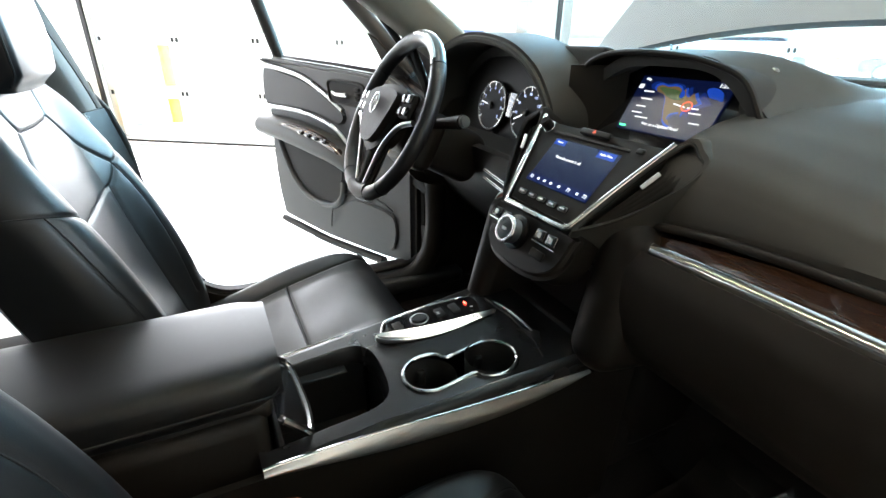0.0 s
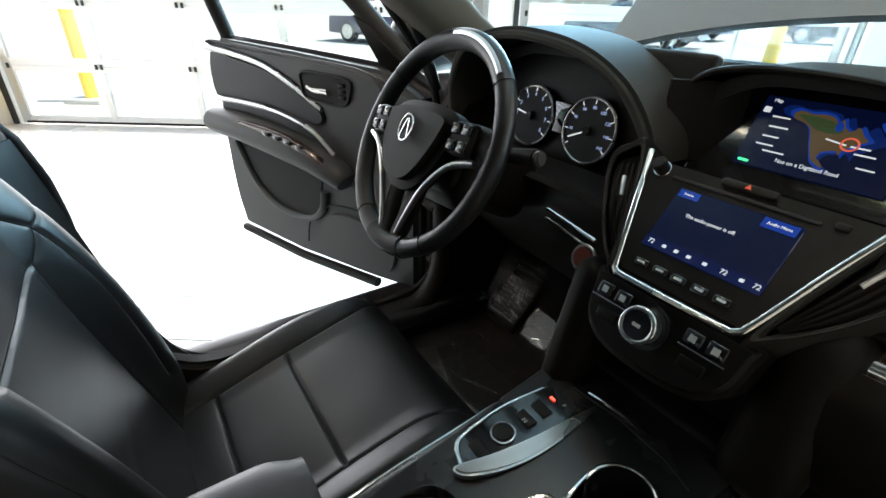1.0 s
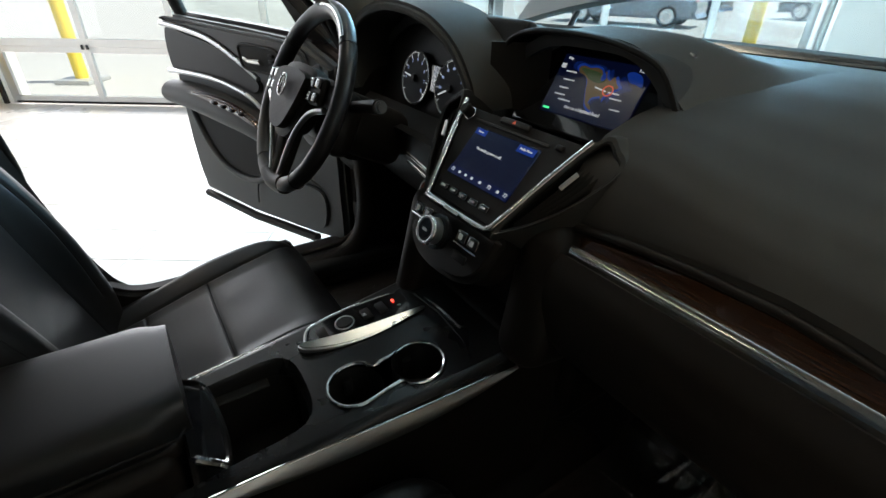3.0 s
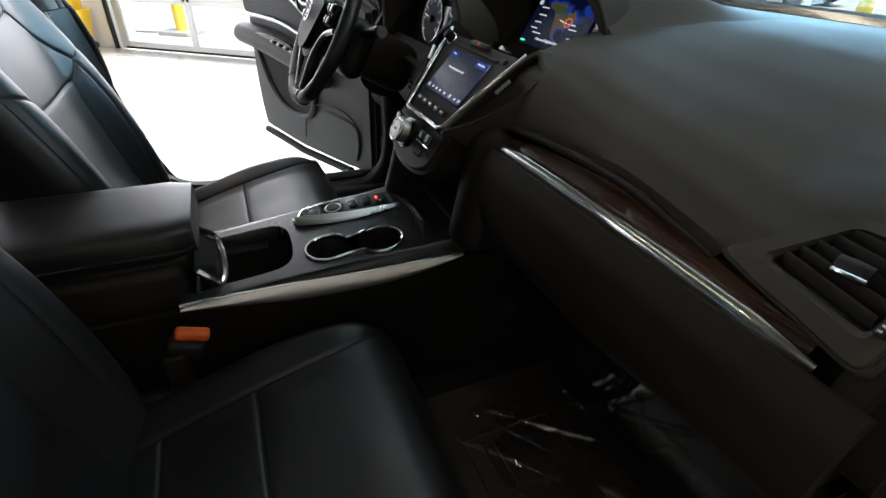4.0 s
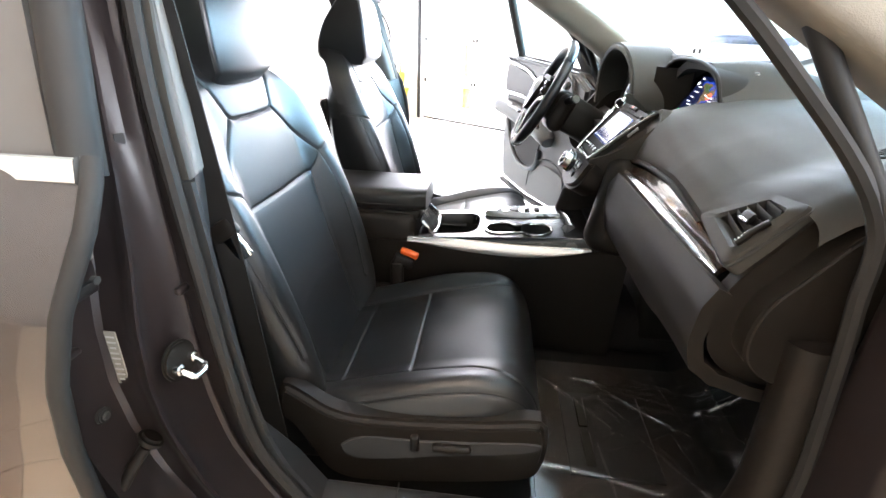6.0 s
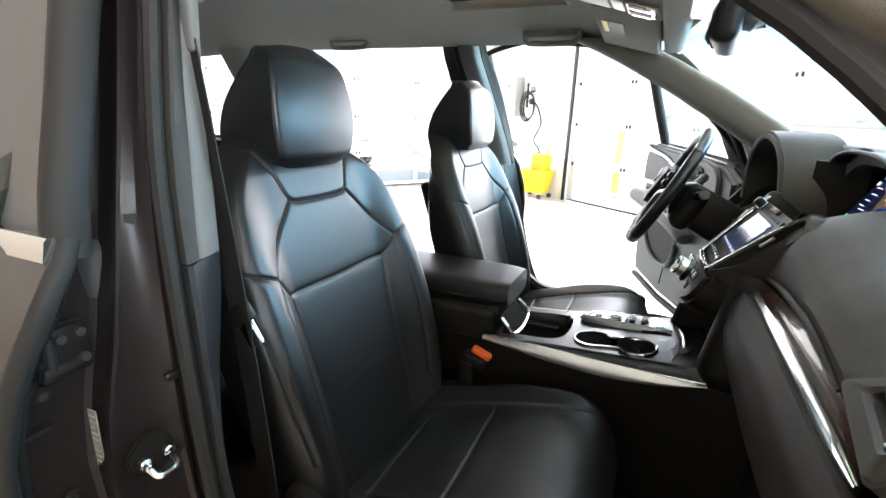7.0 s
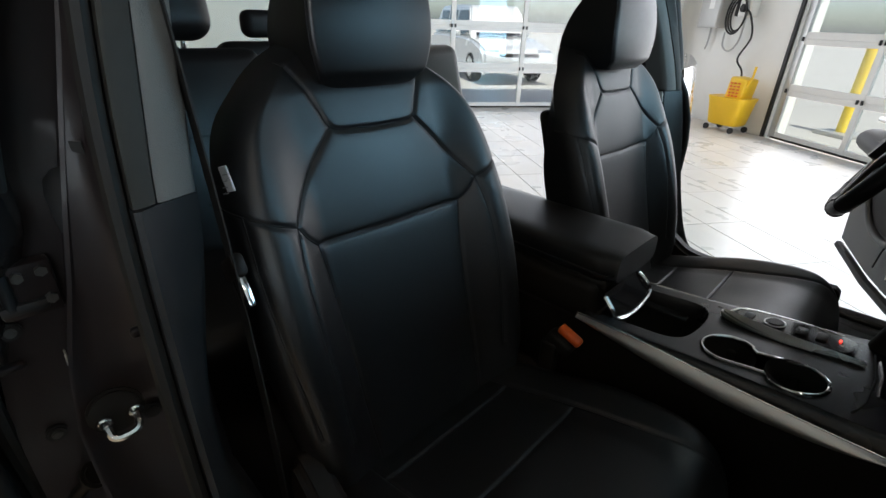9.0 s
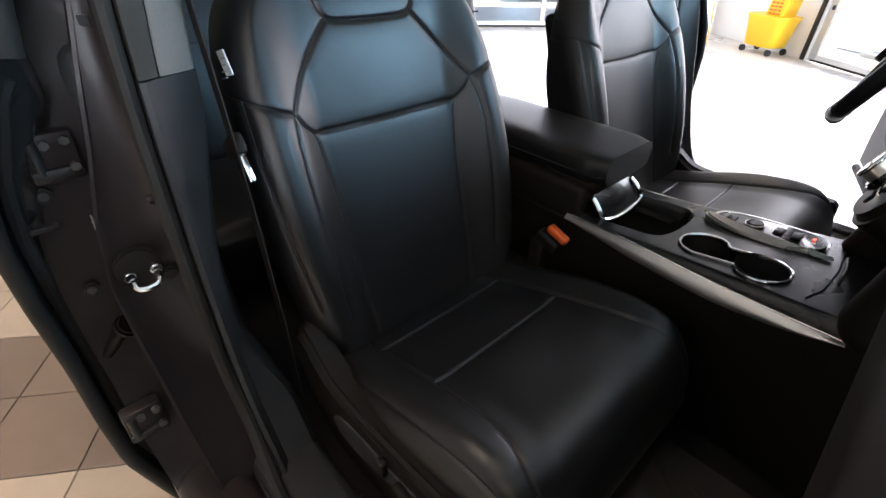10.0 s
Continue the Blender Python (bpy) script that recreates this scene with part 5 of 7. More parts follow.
part("screen_hood", sheet(lambda u, v: nav_arch(u, arch_y(u, 0.115 * v * (1 - 0.8 * smooth01((u - 0.70) / 0.3))), 0.0) - Vector((0, 0, 0.004 * v)), 35, 6, -0.006), PAD_DK, dash, "black hood over the upper screen")
part("hood_rim", tube([nav_arch(i / 35, arch_y(i / 35, 0.0), 0.003) for i in range(36)], 0.005, 8), PAD_DK, dash)
part("hood_cheek", sheet(lambda u, v: Vector((0.108 + 0.050 * u, 0.710 - 0.036 * u, 1.200 + (0.098 - 0.050 * u) * v)), 6, 6, 0.008), PAD_DK, dash)
part("hood_cheek", sheet(lambda u, v: Vector((-0.180 + 0.075 * u, 0.628 + 0.075 * u, 1.200 + 0.115 * v)), 6, 6, 0.012), PAD_DK, dash)
NAV = plane_at((0.0, 0.700, 1.255), (1, 0, 0), (0, 0.037, 0.064))
part("screen_bezel", at(rbox((-0.012, 0.002, -0.012), (0.285, 0.165, 0.02), 0.006), NAV), GLOSS, dash)
SCREEN_BLUE = glow("screen_blue", (0.005, 0.016, 0.105), 0.20)
SCREEN_DARK = glow("screen_dark_blue", (0.004, 0.011, 0.050), 0.20)
SCREEN_SEA = glow("screen_bright_blue", (0.015, 0.085, 0.62), 0.16)
SCREEN_LAND = glow("screen_land", (0.15, 0.10, 0.045), 0.22)
SCREEN_GREEN = glow("screen_green", (0.06, 0.10, 0.04), 0.22)
SCREEN_WHITE = glow("screen_white", (0.8, 0.85, 0.9), 0.36)
SCREEN_RED = glow("screen_red", (0.7, 0.12, 0.06), 0.45)
nav = thing("navigation_screen", "lit navigation display with a blue continental map", "screen")
part("display", at(rbox((0.0, 0.0, 0.001), (0.178, 0.102, 0.004), 0.001, 1), NAV), glow("screen_night_blue", (0.003, 0.007, 0.040), 0.20), nav)


def patch(parent, m, outline, material, z, name):
    q = [(p.x, p.y) for p in smoothline([(a, b, 0) for a, b in outline], 4, True)]
    return part(name, at(slab(q, lambda u, v, w: Vector((u, v, z + w)), 0.0005), m), material, parent)


COAST = [(-0.046, 0.031), (-0.038, 0.036), (-0.024, 0.034), (-0.012, 0.036), (0.000, 0.034), (0.006, 0.028), (0.011, 0.033), (0.016, 0.024), (0.024, 0.020), (0.030, 0.027), (0.038, 0.018), (0.045, 0.012), (0.038, 0.007), (0.032, 0.001), (0.026, -0.005), (0.024, -0.012), (0.020, -0.007), (0.012, -0.009), (0.006, -0.012), (0.004, -0.020), (0.010, -0.024), (0.016, -0.031), (0.008, -0.029), (-0.001, -0.023), (-0.006, -0.014), (-0.011, -0.004), (-0.015, 0.006), (-0.020, 0.015), (-0.030, 0.021), (-0.042, 0.024)]
patch(nav, NAV, [(x * 1.42 + 0.004, y * 1.20 - 0.001) for x, y in COAST], glow("screen_deep_blue", (0.006, 0.028, 0.20), 0.18), 0.0030, "map_shelf")
patch(nav, NAV, [(x * 1.13 + 0.0005, y * 1.13 - 0.001) for x, y in COAST], SCREEN_SEA, 0.0032, "map_sea")
patch(nav, NAV, [(0.048, 0.036), (0.060, 0.040), (0.076, 0.034), (0.082, 0.020), (0.070, 0.022), (0.058, 0.024)], SCREEN_SEA, 0.0032, "map_sea")
patch(nav, NAV, COAST, SCREEN_LAND, 0.0038, "map_land")
patch(nav, NAV, [(-0.040, 0.031), (-0.018, 0.031), (0.002, 0.028), (0.016, 0.019), (0.008, 0.013), (-0.010, 0.014), (-0.024, 0.021)], SCREEN_GREEN, 0.0044, "map_forest")
patch(nav, NAV, [(0.006, 0.026), (0.010, 0.030), (0.015, 0.022), (0.011, 0.017), (0.007, 0.019)], SCREEN_SEA, 0.0047, "map_bay")
for k, (a, b, w) in enumerate(((-0.058, 0.022, 0.028), (-0.055, 0.008, 0.030), (-0.058, -0.006, 0.026), (-0.060, -0.018, 0.028), (-0.045, -0.026, 0.034), (0.042, 0.002, 0.026), (0.05, -0.006, 0.028), (0.058, -0.022, 0.024), (0.015, 0.004, 0.03))):
    part("map_label", at(rbox((a, b, 0.0045), (w * 0.8, 0.0020, 0.0006), 0, 1, pose(0, 0, 0, 0, 0, -8 if k == 8 else 0)), NAV), SCREEN_WHITE, nav)
part("map_marker", at(tube([Vector((0.030 + 0.009 * math.cos(t), 0.004 + 0.008 * math.sin(t), 0.005)) for t in [2 * math.pi * i / 20 for i in range(20)]], 0.0012, 6, True), NAV), SCREEN_RED, nav)
part("map_icon", at(rbox((-0.080, 0.030, 0.0045), (0.009, 0.008, 0.0006), 0), NAV), SCREEN_WHITE, nav)
text("Map", 0.0065, NAV @ pose(-0.072, 0.044, 0.0045), SCREEN_WHITE, nav, "screen_text")
text("1:25", 0.010, NAV @ pose(0.073, 0.044, 0.0045), SCREEN_WHITE, nav, "screen_text")
text("Not on a Digitized Road", 0.0075, NAV @ pose(0.0, -0.036, 0.0045), SCREEN_WHITE, nav, "screen_text")
part("status_lamp", at(rbox((-0.075, -0.045, 0.0045), (0.014, 0.0035, 0.0006), 0), NAV), glow("green_lamp", (0.05, 0.7, 0.25), 1.0), nav)

# instrument cluster
DIALBLUE = glow("dial_numbers", (0.45, 0.58, 1.0), 0.25)
GAU = plane_at((-0.41, 0.648, 1.205), (1, 0, 0), (0, 0.2, 0.98))
clus = part("cluster_housing", at(rbox((0, 0.02, -0.03), (0.50, 0.26, 0.03), 0.01), GAU), PLASTIC, dash)
for k, cx in enumerate((-0.072, 0.078)):
    g = thing("gauge", ("round rev counter with white needle", "round speedometer with white needle")[k], "gauge", "instrument gauges")
    part("dial", at(cyl((cx, 0, -0.006), 0.056, 0.012, n=40), GAU), INK, g)
    part("ring", at(tube([Vector((cx + 0.058 * math.cos(t), 0.058 * math.sin(t), 0.0)) for t in [2 * math.pi * i / 44 for i in range(44)]], 0.0035, 8, True), GAU), SILVER, g, "silver bezel ring")
    for i in range(9):
        a = radians(215 - 250 * i / 8)
        part("tick", at(rbox((cx + 0.051 * math.cos(a), 0.051 * math.sin(a), 0.0015), (0.007, 0.0015, 0.001), 0, 1, pose(0, 0, 0, 0, 0, math.degrees(a))), GAU), SCREEN_WHITE, g)
        if i:
            text(str(i) if k == 0 else str(20 * i), 0.011 if k == 0 else 0.0085, GAU @ pose(cx + 0.041 * math.cos(a), 0.041 * math.sin(a), 0.0015), DIALBLUE, g, "dial_number")
    a = radians(172 if k == 0 else 205)
    part("needle", at(rbox((cx + 0.018 * math.cos(a), 0.018 * math.sin(a), 0.005), (0.050, 0.0026, 0.002), 0, 1, pose(0, 0, 0, 0, 0, math.degrees(a))), GAU), SCREEN_WHITE, g, "white needle")
    part("hub", at(cyl((cx, 0, 0.006), 0.009, 0.008, n=20, bev=0.002), GAU), PLASTIC, g)
part("info_display", at(rbox((0.003, 0.01, -0.004), (0.045, 0.06, 0.006), 0.003), GAU), BLACKGLASS, clus)


def clu_arch(t, y, g=0.0):
    line = smoothline([(-0.655 - g, 1.16, 0), (-0.660 - g, 1.25, 0), (-0.62, 1.315 + g, 0), (-0.52, 1.348 + g, 0), (-0.42, 1.352 + g, 0), (-0.31, 1.335 + g, 0), (-0.225, 1.295 + g, 0), (-0.175 + g, 1.24, 0), (-0.165 + g, 1.20, 0)], 5)
    k = t * (len(line) - 1)
    i = min(len(line) - 2, int(k))
    p = line[i].lerp(line[i + 1], k - i)
    return Vector((p.x, y, p.y))


part("cluster_hood", sheet(lambda u, v: clu_arch(u, 0.575 + 0.13 * v), 40, 6, -0.018), PAD, dash, "arched hood over the gauges")
part("cluster_rim", tube([clu_arch(i / 40, 0.575, 0.004) for i in range(41)], 0.008, 8), PAD, dash)

# centre stack inside its bright frame
STK = plane_at((0.0, 0.440, 1.108), (1, 0, 0), (0, 0.1085, 0.12))
stack = thing("centre_stack", "black centre stack with touch screen in a bright trapezoid frame", "control panel")
panel = [(-0.136, 0.158), (0.136, 0.158), (0.078, 0.0), (-0.080, 0.0)]
part("fascia", at(slab(panel, lambda u, v, w: Vector((u, v, -0.02 + w)), 0.02, 0.004, 2), STK), PLASTIC, stack)
part("stack_body", at(slab([(-0.19, 0.16), (0.19, 0.16), (0.13, -0.02), (-0.13, -0.02)], lambda u, v, w: Vector((u, v, -0.13 + w)), 0.080, 0.01, 2), STK), PLASTIC, stack)
part("bright_frame", at(tube(smoothline([(-0.139, 0.166, 0.002), (-0.112, 0.09, 0.004), (-0.086, 0.012, 0.004), (-0.078, -0.003, 0.004), (-0.06, -0.006, 0.004), (0.055, -0.006, 0.004), (0.075, -0.002, 0.004), (0.084, 0.012, 0.004), (0.112, 0.09, 0.004), (0.140, 0.164, 0.002)], 6), 0.0048, 10), STK), CHROME, stack, "bright silver frame")
tscr = part("touch_screen", at(rbox((0.0, 0.086, 0.0005), (0.146, 0.088, 0.004), 0.002, 1), STK), SCREEN_DARK, stack, "lit blue touch screen")
part("screen_surround", at(rbox((0.0, 0.086, -0.0025), (0.160, 0.098, 0.004), 0.003, 1), STK), GLOSS, stack)
part("screen_button", at(rbox((-0.056, 0.122, 0.0030), (0.026, 0.010, 0.0008), 0), STK), SCREEN_SEA, tscr)
part("screen_button", at(rbox((0.050, 0.121, 0.0030), (0.036, 0.012, 0.0008), 0), STK), SCREEN_SEA, tscr)
part("screen_bar", at(rbox((0.0, 0.050, 0.0030), (0.144, 0.014, 0.0006), 0), STK), SCREEN_BLUE, tscr)
text("The audio power is off.", 0.0065, STK @ pose(-0.014, 0.096, 0.0035), SCREEN_WHITE, tscr, "screen_text")
text("Audio Menu", 0.0052, STK @ pose(0.050, 0.121, 0.0040), SCREEN_WHITE, tscr, "screen_text")
text("Source", 0.0045, STK @ pose(-0.056, 0.122, 0.0040), SCREEN_WHITE, tscr, "screen_text")
for x in (-0.062, 0.030, 0.066):
    text("72", 0.0085, STK @ pose(x, 0.050, 0.0038), SCREEN_WHITE, tscr, "screen_text")
for x in (-0.044, -0.028, -0.012, 0.008, 0.050):
    part("screen_icon", at(rbox((x, 0.050, 0.0036), (0.005, 0.004, 0.0005), 0), STK), SCREEN_WHITE, tscr)
part("volume_knob", at(cyl((-0.108, 0.145, 0.010), 0.0095, 0.022, n=24, bev=0.002), STK), PLASTIC, stack)
part("knob_ring", at(tube([Vector((-0.108 + 0.0105 * math.cos(t), 0.145 + 0.0105 * math.sin(t), 0.003)) for t in [2 * math.pi * i / 24 for i in range(24)]], 0.0014, 6, True), STK), CHROME, stack)
part("disc_slot", at(rbox((-0.005, 0.139, 0.0012), (0.17, 0.005, 0.003), 0.001, 1), STK), INK, stack)
part("hazard_key", at(rbox((0.0, 0.152, 0.0035), (0.064, 0.011, 0.007), 0.003), STK), PLASTIC, stack)
part("hazard_mark", at(cyl((0.0, 0.152, 0.0075), 0.0042, 0.0006, n=3), STK), SCREEN_RED, stack)
part("eject_key", at(rbox((0.098, 0.142, 0.002), (0.014, 0.009, 0.005), 0.003), STK), PLASTIC, stack)
for i, x in enumerate((-0.056, -0.030, -0.006, 0.020, 0.046)):
    part("climate_key", at(rbox((x, 0.020, 0.003), (0.020, 0.011, 0.006), 0.003), STK), GLOSS, stack)
    part("key_mark", at(rbox((x, 0.020, 0.0063), (0.010, 0.003, 0.0005), 0), STK), LABEL, stack)
# lower panel with the big dial
LOW = plane_at((0.0, 0.408, 1.070), (1, 0, 0), (0, 0.42, 0.90))
part("dial_panel", at(slab([(p.x, p.y) for p in smoothline([(-0.098, 0.045, 0), (0.0, 0.047, 0), (0.098, 0.045, 0), (0.104, 0.020, 0), (0.094, -0.022, 0), (0.060, -0.046, 0), (0.0, -0.052, 0), (-0.060, -0.046, 0), (-0.094, -0.022, 0), (-0.104, 0.020, 0)], 5, True)], lambda u, v, w: Vector((u, v, -0.06 + w - 0.010 * (u / 0.1) ** 2)), 0.06, 0.010, 3), LOW), PLASTIC, stack)
part("dial_base", at(cyl((-0.004, 0.006, 0.006), 0.028, 0.012, n=36, bev=0.003), LOW), GLOSS, stack)
dial = part("dial", at(cyl((-0.004, 0.006, 0.018), 0.0205, 0.022, n=36, bev=0.003), LOW), SILVER, stack, "ribbed silver dial")
part("dial_ring", at(tube([Vector((-0.004 + 0.0195 * math.cos(t), 0.006 + 0.0195 * math.sin(t), 0.028)) for t in [2 * math.pi * i / 36 for i in range(36)]], 0.0034, 10, True), LOW), CHROME, dial)
part("dial_cap", at(cyl((-0.004, 0.006, 0.029), 0.0165, 0.004, n=32, bev=0.001), LOW), GLOSS, dial)
part("dial_mark", at(rbox((-0.004, 0.006, 0.0315), (0.010, 0.004, 0.0006), 0), LOW), LABEL, dial)
for s in (-1, 1):
    for k in range(2):
        part("menu_key", at(rbox((s * (0.046 + 0.026 * k), 0.020, 0.002), (0.022, 0.018, 0.006), 0.003), LOW), GLOSS, stack)
        part("key_mark", at(rbox((s * (0.046 + 0.026 * k), 0.020, 0.0055), (0.008, 0.008, 0.0005), 0), LOW), LABEL, stack)
    part("key_strip", at(rbox((s * 0.060, 0.0085, 0.003), (0.052, 0.002, 0.003), 0), LOW), CHROME, stack)
    part("menu_key", at(rbox((s * 0.056, -0.008, 0.002), (0.030, 0.014, 0.005), 0.003), LOW), PLASTIC, stack)
part("badge_bar", at(rbox((0.0, 0.044, 0.0015), (0.036, 0.005, 0.0008), 0), LOW), LABEL, stack)

# vents beside the stack
for s in (1, -1):
    cvt = thing("centre_vent", "slatted centre air vent with silver tab" if s > 0 else "slatted centre air vent near the wheel", "air vent", "air vents")
    rim_pts = smoothline([(s * 0.148, 0.160, 0.002), (s * 0.178, 0.158, -0.004), (s * 0.190, 0.142, -0.008), (s * 0.178, 0.108, -0.010), (s * 0.146, 0.056, -0.008), (s * 0.112, 0.018, -0.002), (s * 0.096, 0.016, 0.002)], 5, True)
    part("housing", at(slab([(p.x, p.y) for p in rim_pts], lambda u, v, w: Vector((u, v, -0.034 + w)), 0.012, 0.002, 1), STK), INK, cvt)
    part("frame", at(tube(rim_pts, 0.0030, 8, True), STK), PLASTIC, cvt)
    heart = Vector((s * 0.146, 0.090, 0.0))

    def lip(grow, z):
        return [Vector((p.x + (p.x - heart.x) * grow, p.y + (p.y - heart.y) * grow * 0.8, p.z + z)) for p in rim_pts]

    # The lip by the wheel takes the shaded copy of the pad.
    part("soft_lip", at(loft([lip(0.0, -0.004), lip(0.03, 0.003), lip(0.12, 0.004), lip(0.24, -0.004), lip(0.42, -0.030), lip(0.55, -0.070)], True, False), STK), PAD_DK if s < 0 else PAD, cvt, "soft pad lip round the vent")
    for k in range(4):
        f = (k + 0.5) / 4
        a, b = Vector((s * (0.100 + 0.012 * f), 0.022 - 0.002 * f, -0.012)), Vector((s * (0.150 + 0.032 * f), 0.152 - 0.012 * f, -0.014))
        mid = (a + b) / 2 + Vector((s * 0.004 * f, -0.006 * f, 0))
        part("slat", at(tube(smoothline([a, mid, b], 5), 0.005, 8, False, 0.2, (s * 0.75, -0.2, 0.6)), STK), PLASTIC, cvt)
    part("tab", at(tube([Vector((s * 0.138, 0.092, 0.002)), Vector((s * 0.150, 0.118, 0.004))], 0.0032, 8, False, 0.6), STK), SILVER, cvt, "small silver tab")

def quad(pts, f, g):
    """Point between four corners: f along the top edge, g downwards."""
    tl, tp, tr, br = [Vector(p) for p in pts]
    return tl.lerp(tp, f).lerp(br.lerp(tr, f), g)


VO = [(0.556, 0.512, 1.142), (0.617, 0.571, 1.198), (0.700, 0.572, 1.208), (0.697, 0.494, 1.122)]
VI = [(0.593, 0.520, 1.153), (0.627, 0.563, 1.190), (0.684, 0.550, 1.196), (0.684, 0.505, 1.146)]
VIN = Vector((-0.02, 0.86, -0.50)).normalized()
end_vent = thing("end_vent", "slatted side air vent with silver tab in dark frame", "air vent", "air vents")


def round_quad(pts, r, n=5):
    """Corners rounded off."""
    out, p = [], [Vector(q) for q in pts]
    for i, c in enumerate(p):
        a, b = c + (p[i - 1] - c).normalized() * r, c + (p[(i + 1) % 4] - c).normalized() * r
        out += [(a * (1 - t) + c * t) * (1 - t) + (c * (1 - t) + b * t) * t for t in [k / n for k in range(n + 1)]]
    return out


def vent_ring():
    o, i = round_quad(VO, 0.012), round_quad(VI, 0.008)
    mid = Vector((0.645, 0.535, 1.170))
    return loft([[q + (q - mid) * 0.10 + VIN * 0.050 for q in o], [q + (q - mid) * 0.05 + VIN * 0.010 for q in o], [q + VIN * 0.003 for q in o], [q.lerp(w, 0.06) for q, w in zip(o, i)], [q.lerp(w, 0.80) for q, w in zip(o, i)], [q + VIN * 0.005 for q in i], [q + VIN * 0.034 for q in i]], True, False)


part("vent_surround", vent_ring(), PAD, end_vent, "dark angular vent surround")
part("housing", loft([[q + VIN * 0.030 for q in round_quad(VI, 0.008)], [q.lerp(Vector((0.648, 0.533, 1.171)), 0.9) + VIN * 0.031 for q in round_quad(VI, 0.008)]], True, True), INK, end_vent)
part("surround_gap", tube([q + VIN * 0.006 for q in round_quad([Vector(v) + (Vector(v) - Vector((0.648, 0.533, 1.171))) * 0.02 for v in VO], 0.012)], 0.0024, 6, True), INK, end_vent)
for i in range(5):
    f = 0.14 + 0.74 * i / 4
    a, b = quad(VI, f, 0.03), quad(VI, f, 0.97)
    part("slat", tube([a + VIN * 0.010, (a + b) / 2 + VIN * 0.009, b + VIN * 0.010], 0.0095, 12, False, 0.16, Vector((0.51, 0.65, 0.56)) + VIN * 0.45), PAD, end_vent)
tab = part("tab", tube([quad(VI, 0.46, 0.36) - VIN * 0.002, quad(VI, 0.50, 0.52) - VIN * 0.004, quad(VI, 0.52, 0.68) - VIN * 0.002], 0.0085, 12, False, 0.4, VIN), PAD_DK, end_vent, "dark tab with a bright edge")
part("tab_edge", tube([quad(VI, 0.38, 0.40) - VIN * 0.004, quad(VI, 0.41, 0.54) - VIN * 0.007, quad(VI, 0.45, 0.70) - VIN * 0.004], 0.0021, 8), CHROME, tab, "bright edge")
wh0, wh1 = Vector((0.690, 0.506, 1.150)), Vector((0.693, 0.535, 1.182))
part("vent_wheel", tube([wh0, (wh0 + wh1) / 2 - VIN * 0.003, wh1], 0.0060, 10, False, 0.7), PLASTIC, end_vent)
for k in range(4):
    part("wheel_mark", rbox(wh0.lerp(wh1, 0.08 + 0.10 * k) - VIN * 0.006, (0.0030, 0.0010, 0.0014), 0, 1), LABEL, end_vent)

# wood band, silver strip, glove box
part("wood_band", sheet(lambda u, v: Vector((0.155 + 0.505 * u, 0.517 - 0.010 * v * v, 1.098 + (wood_top(0.155 + 0.505 * u) + 0.006 - 1.098) * (1 - v))), 50, 8, 0.008), WOOD, dash, "glossy brown wood band")
strip = part("silver_strip", tube([Vector((0.152 + 0.520 * i / 40, 0.503, 1.0985 + 0.004 * math.sin(math.pi * i / 40))) for i in range(41)], lambda t: 0.0115 * (1 - 0.6 * max(0, (t - 0.9) / 0.1)), 10, False, 0.7, (0, -1, 0.2)), CHROME, dash, "bright silver strip")


def glove(u, v):
    x = 0.125 + 0.595 * u
    ys = [0.505, 0.492, 0.488, 0.496, 0.520, 0.570, 0.66, 0.80]
    zs = [1.092, 1.065, 1.020, 0.975, 0.940, 0.920, 0.910, 0.900]
    k = [i / 7 for i in range(8)]
    return Vector((x, interp(v, k, ys) + 0.03 * smooth01((0.06 - u) / 0.06), interp(v, k, zs) + 0.034 * smooth01((x - 0.42) / 0.25) * smooth01((v - 0.25) / 0.4)))


# Glove box and knee bolsters carry the footwell's shade in their dark colours.
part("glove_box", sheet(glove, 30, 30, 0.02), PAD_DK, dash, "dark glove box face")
part("glove_groove", tube([glove(0.095, v) + Vector((0, -0.001, 0.001)) for v in [0.02 + 0.5 * i / 12 for i in range(13)]], 0.0018, 6), INK, dash)
part("heater_box", rbox((0.0, 0.80, 0.85), (0.215, 0.34, 0.50), 0.03, 3), PLASTIC, dash, "black heater box under the dashboard")
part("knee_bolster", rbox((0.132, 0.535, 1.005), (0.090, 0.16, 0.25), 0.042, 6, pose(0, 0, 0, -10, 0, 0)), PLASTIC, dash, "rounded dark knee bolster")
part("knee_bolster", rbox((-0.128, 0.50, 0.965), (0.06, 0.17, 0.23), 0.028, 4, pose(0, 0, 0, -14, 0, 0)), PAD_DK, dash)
part("tray_wall", rbox((0.0, 0.53, 0.965), (0.22, 0.02, 0.16), 0.006), RUBBER, dash)
part("knee_pad", sheet(lambda u, v: Vector((-0.72 + 0.58 * u, 0.53 + 0.24 * (1 - v) ** 1.6 - 0.02 * u, 0.82 + 0.32 * v)), 20, 16, 0.02), PLASTIC, dash, "black knee panel")
part("dash_lower", sheet(lambda u, v: Vector((-0.72 + 0.58 * u, 0.535 + 0.075 * v, 1.10 + 0.050 * v)), 20, 6, 0.015), PLASTIC, dash)
part("dash_core", rbox((0, 0.86, 1.08), (1.42, 0.24, 0.26), 0.03), PLASTIC, dash)
for z in (0, 1):
    part("knee_strip", tube([(-0.275, 0.508, 1.104 - 0.016 * z), (-0.165, 0.500, 1.094 - 0.016 * z)], 0.0035, 8), CHROME, dash, "thin silver bar")
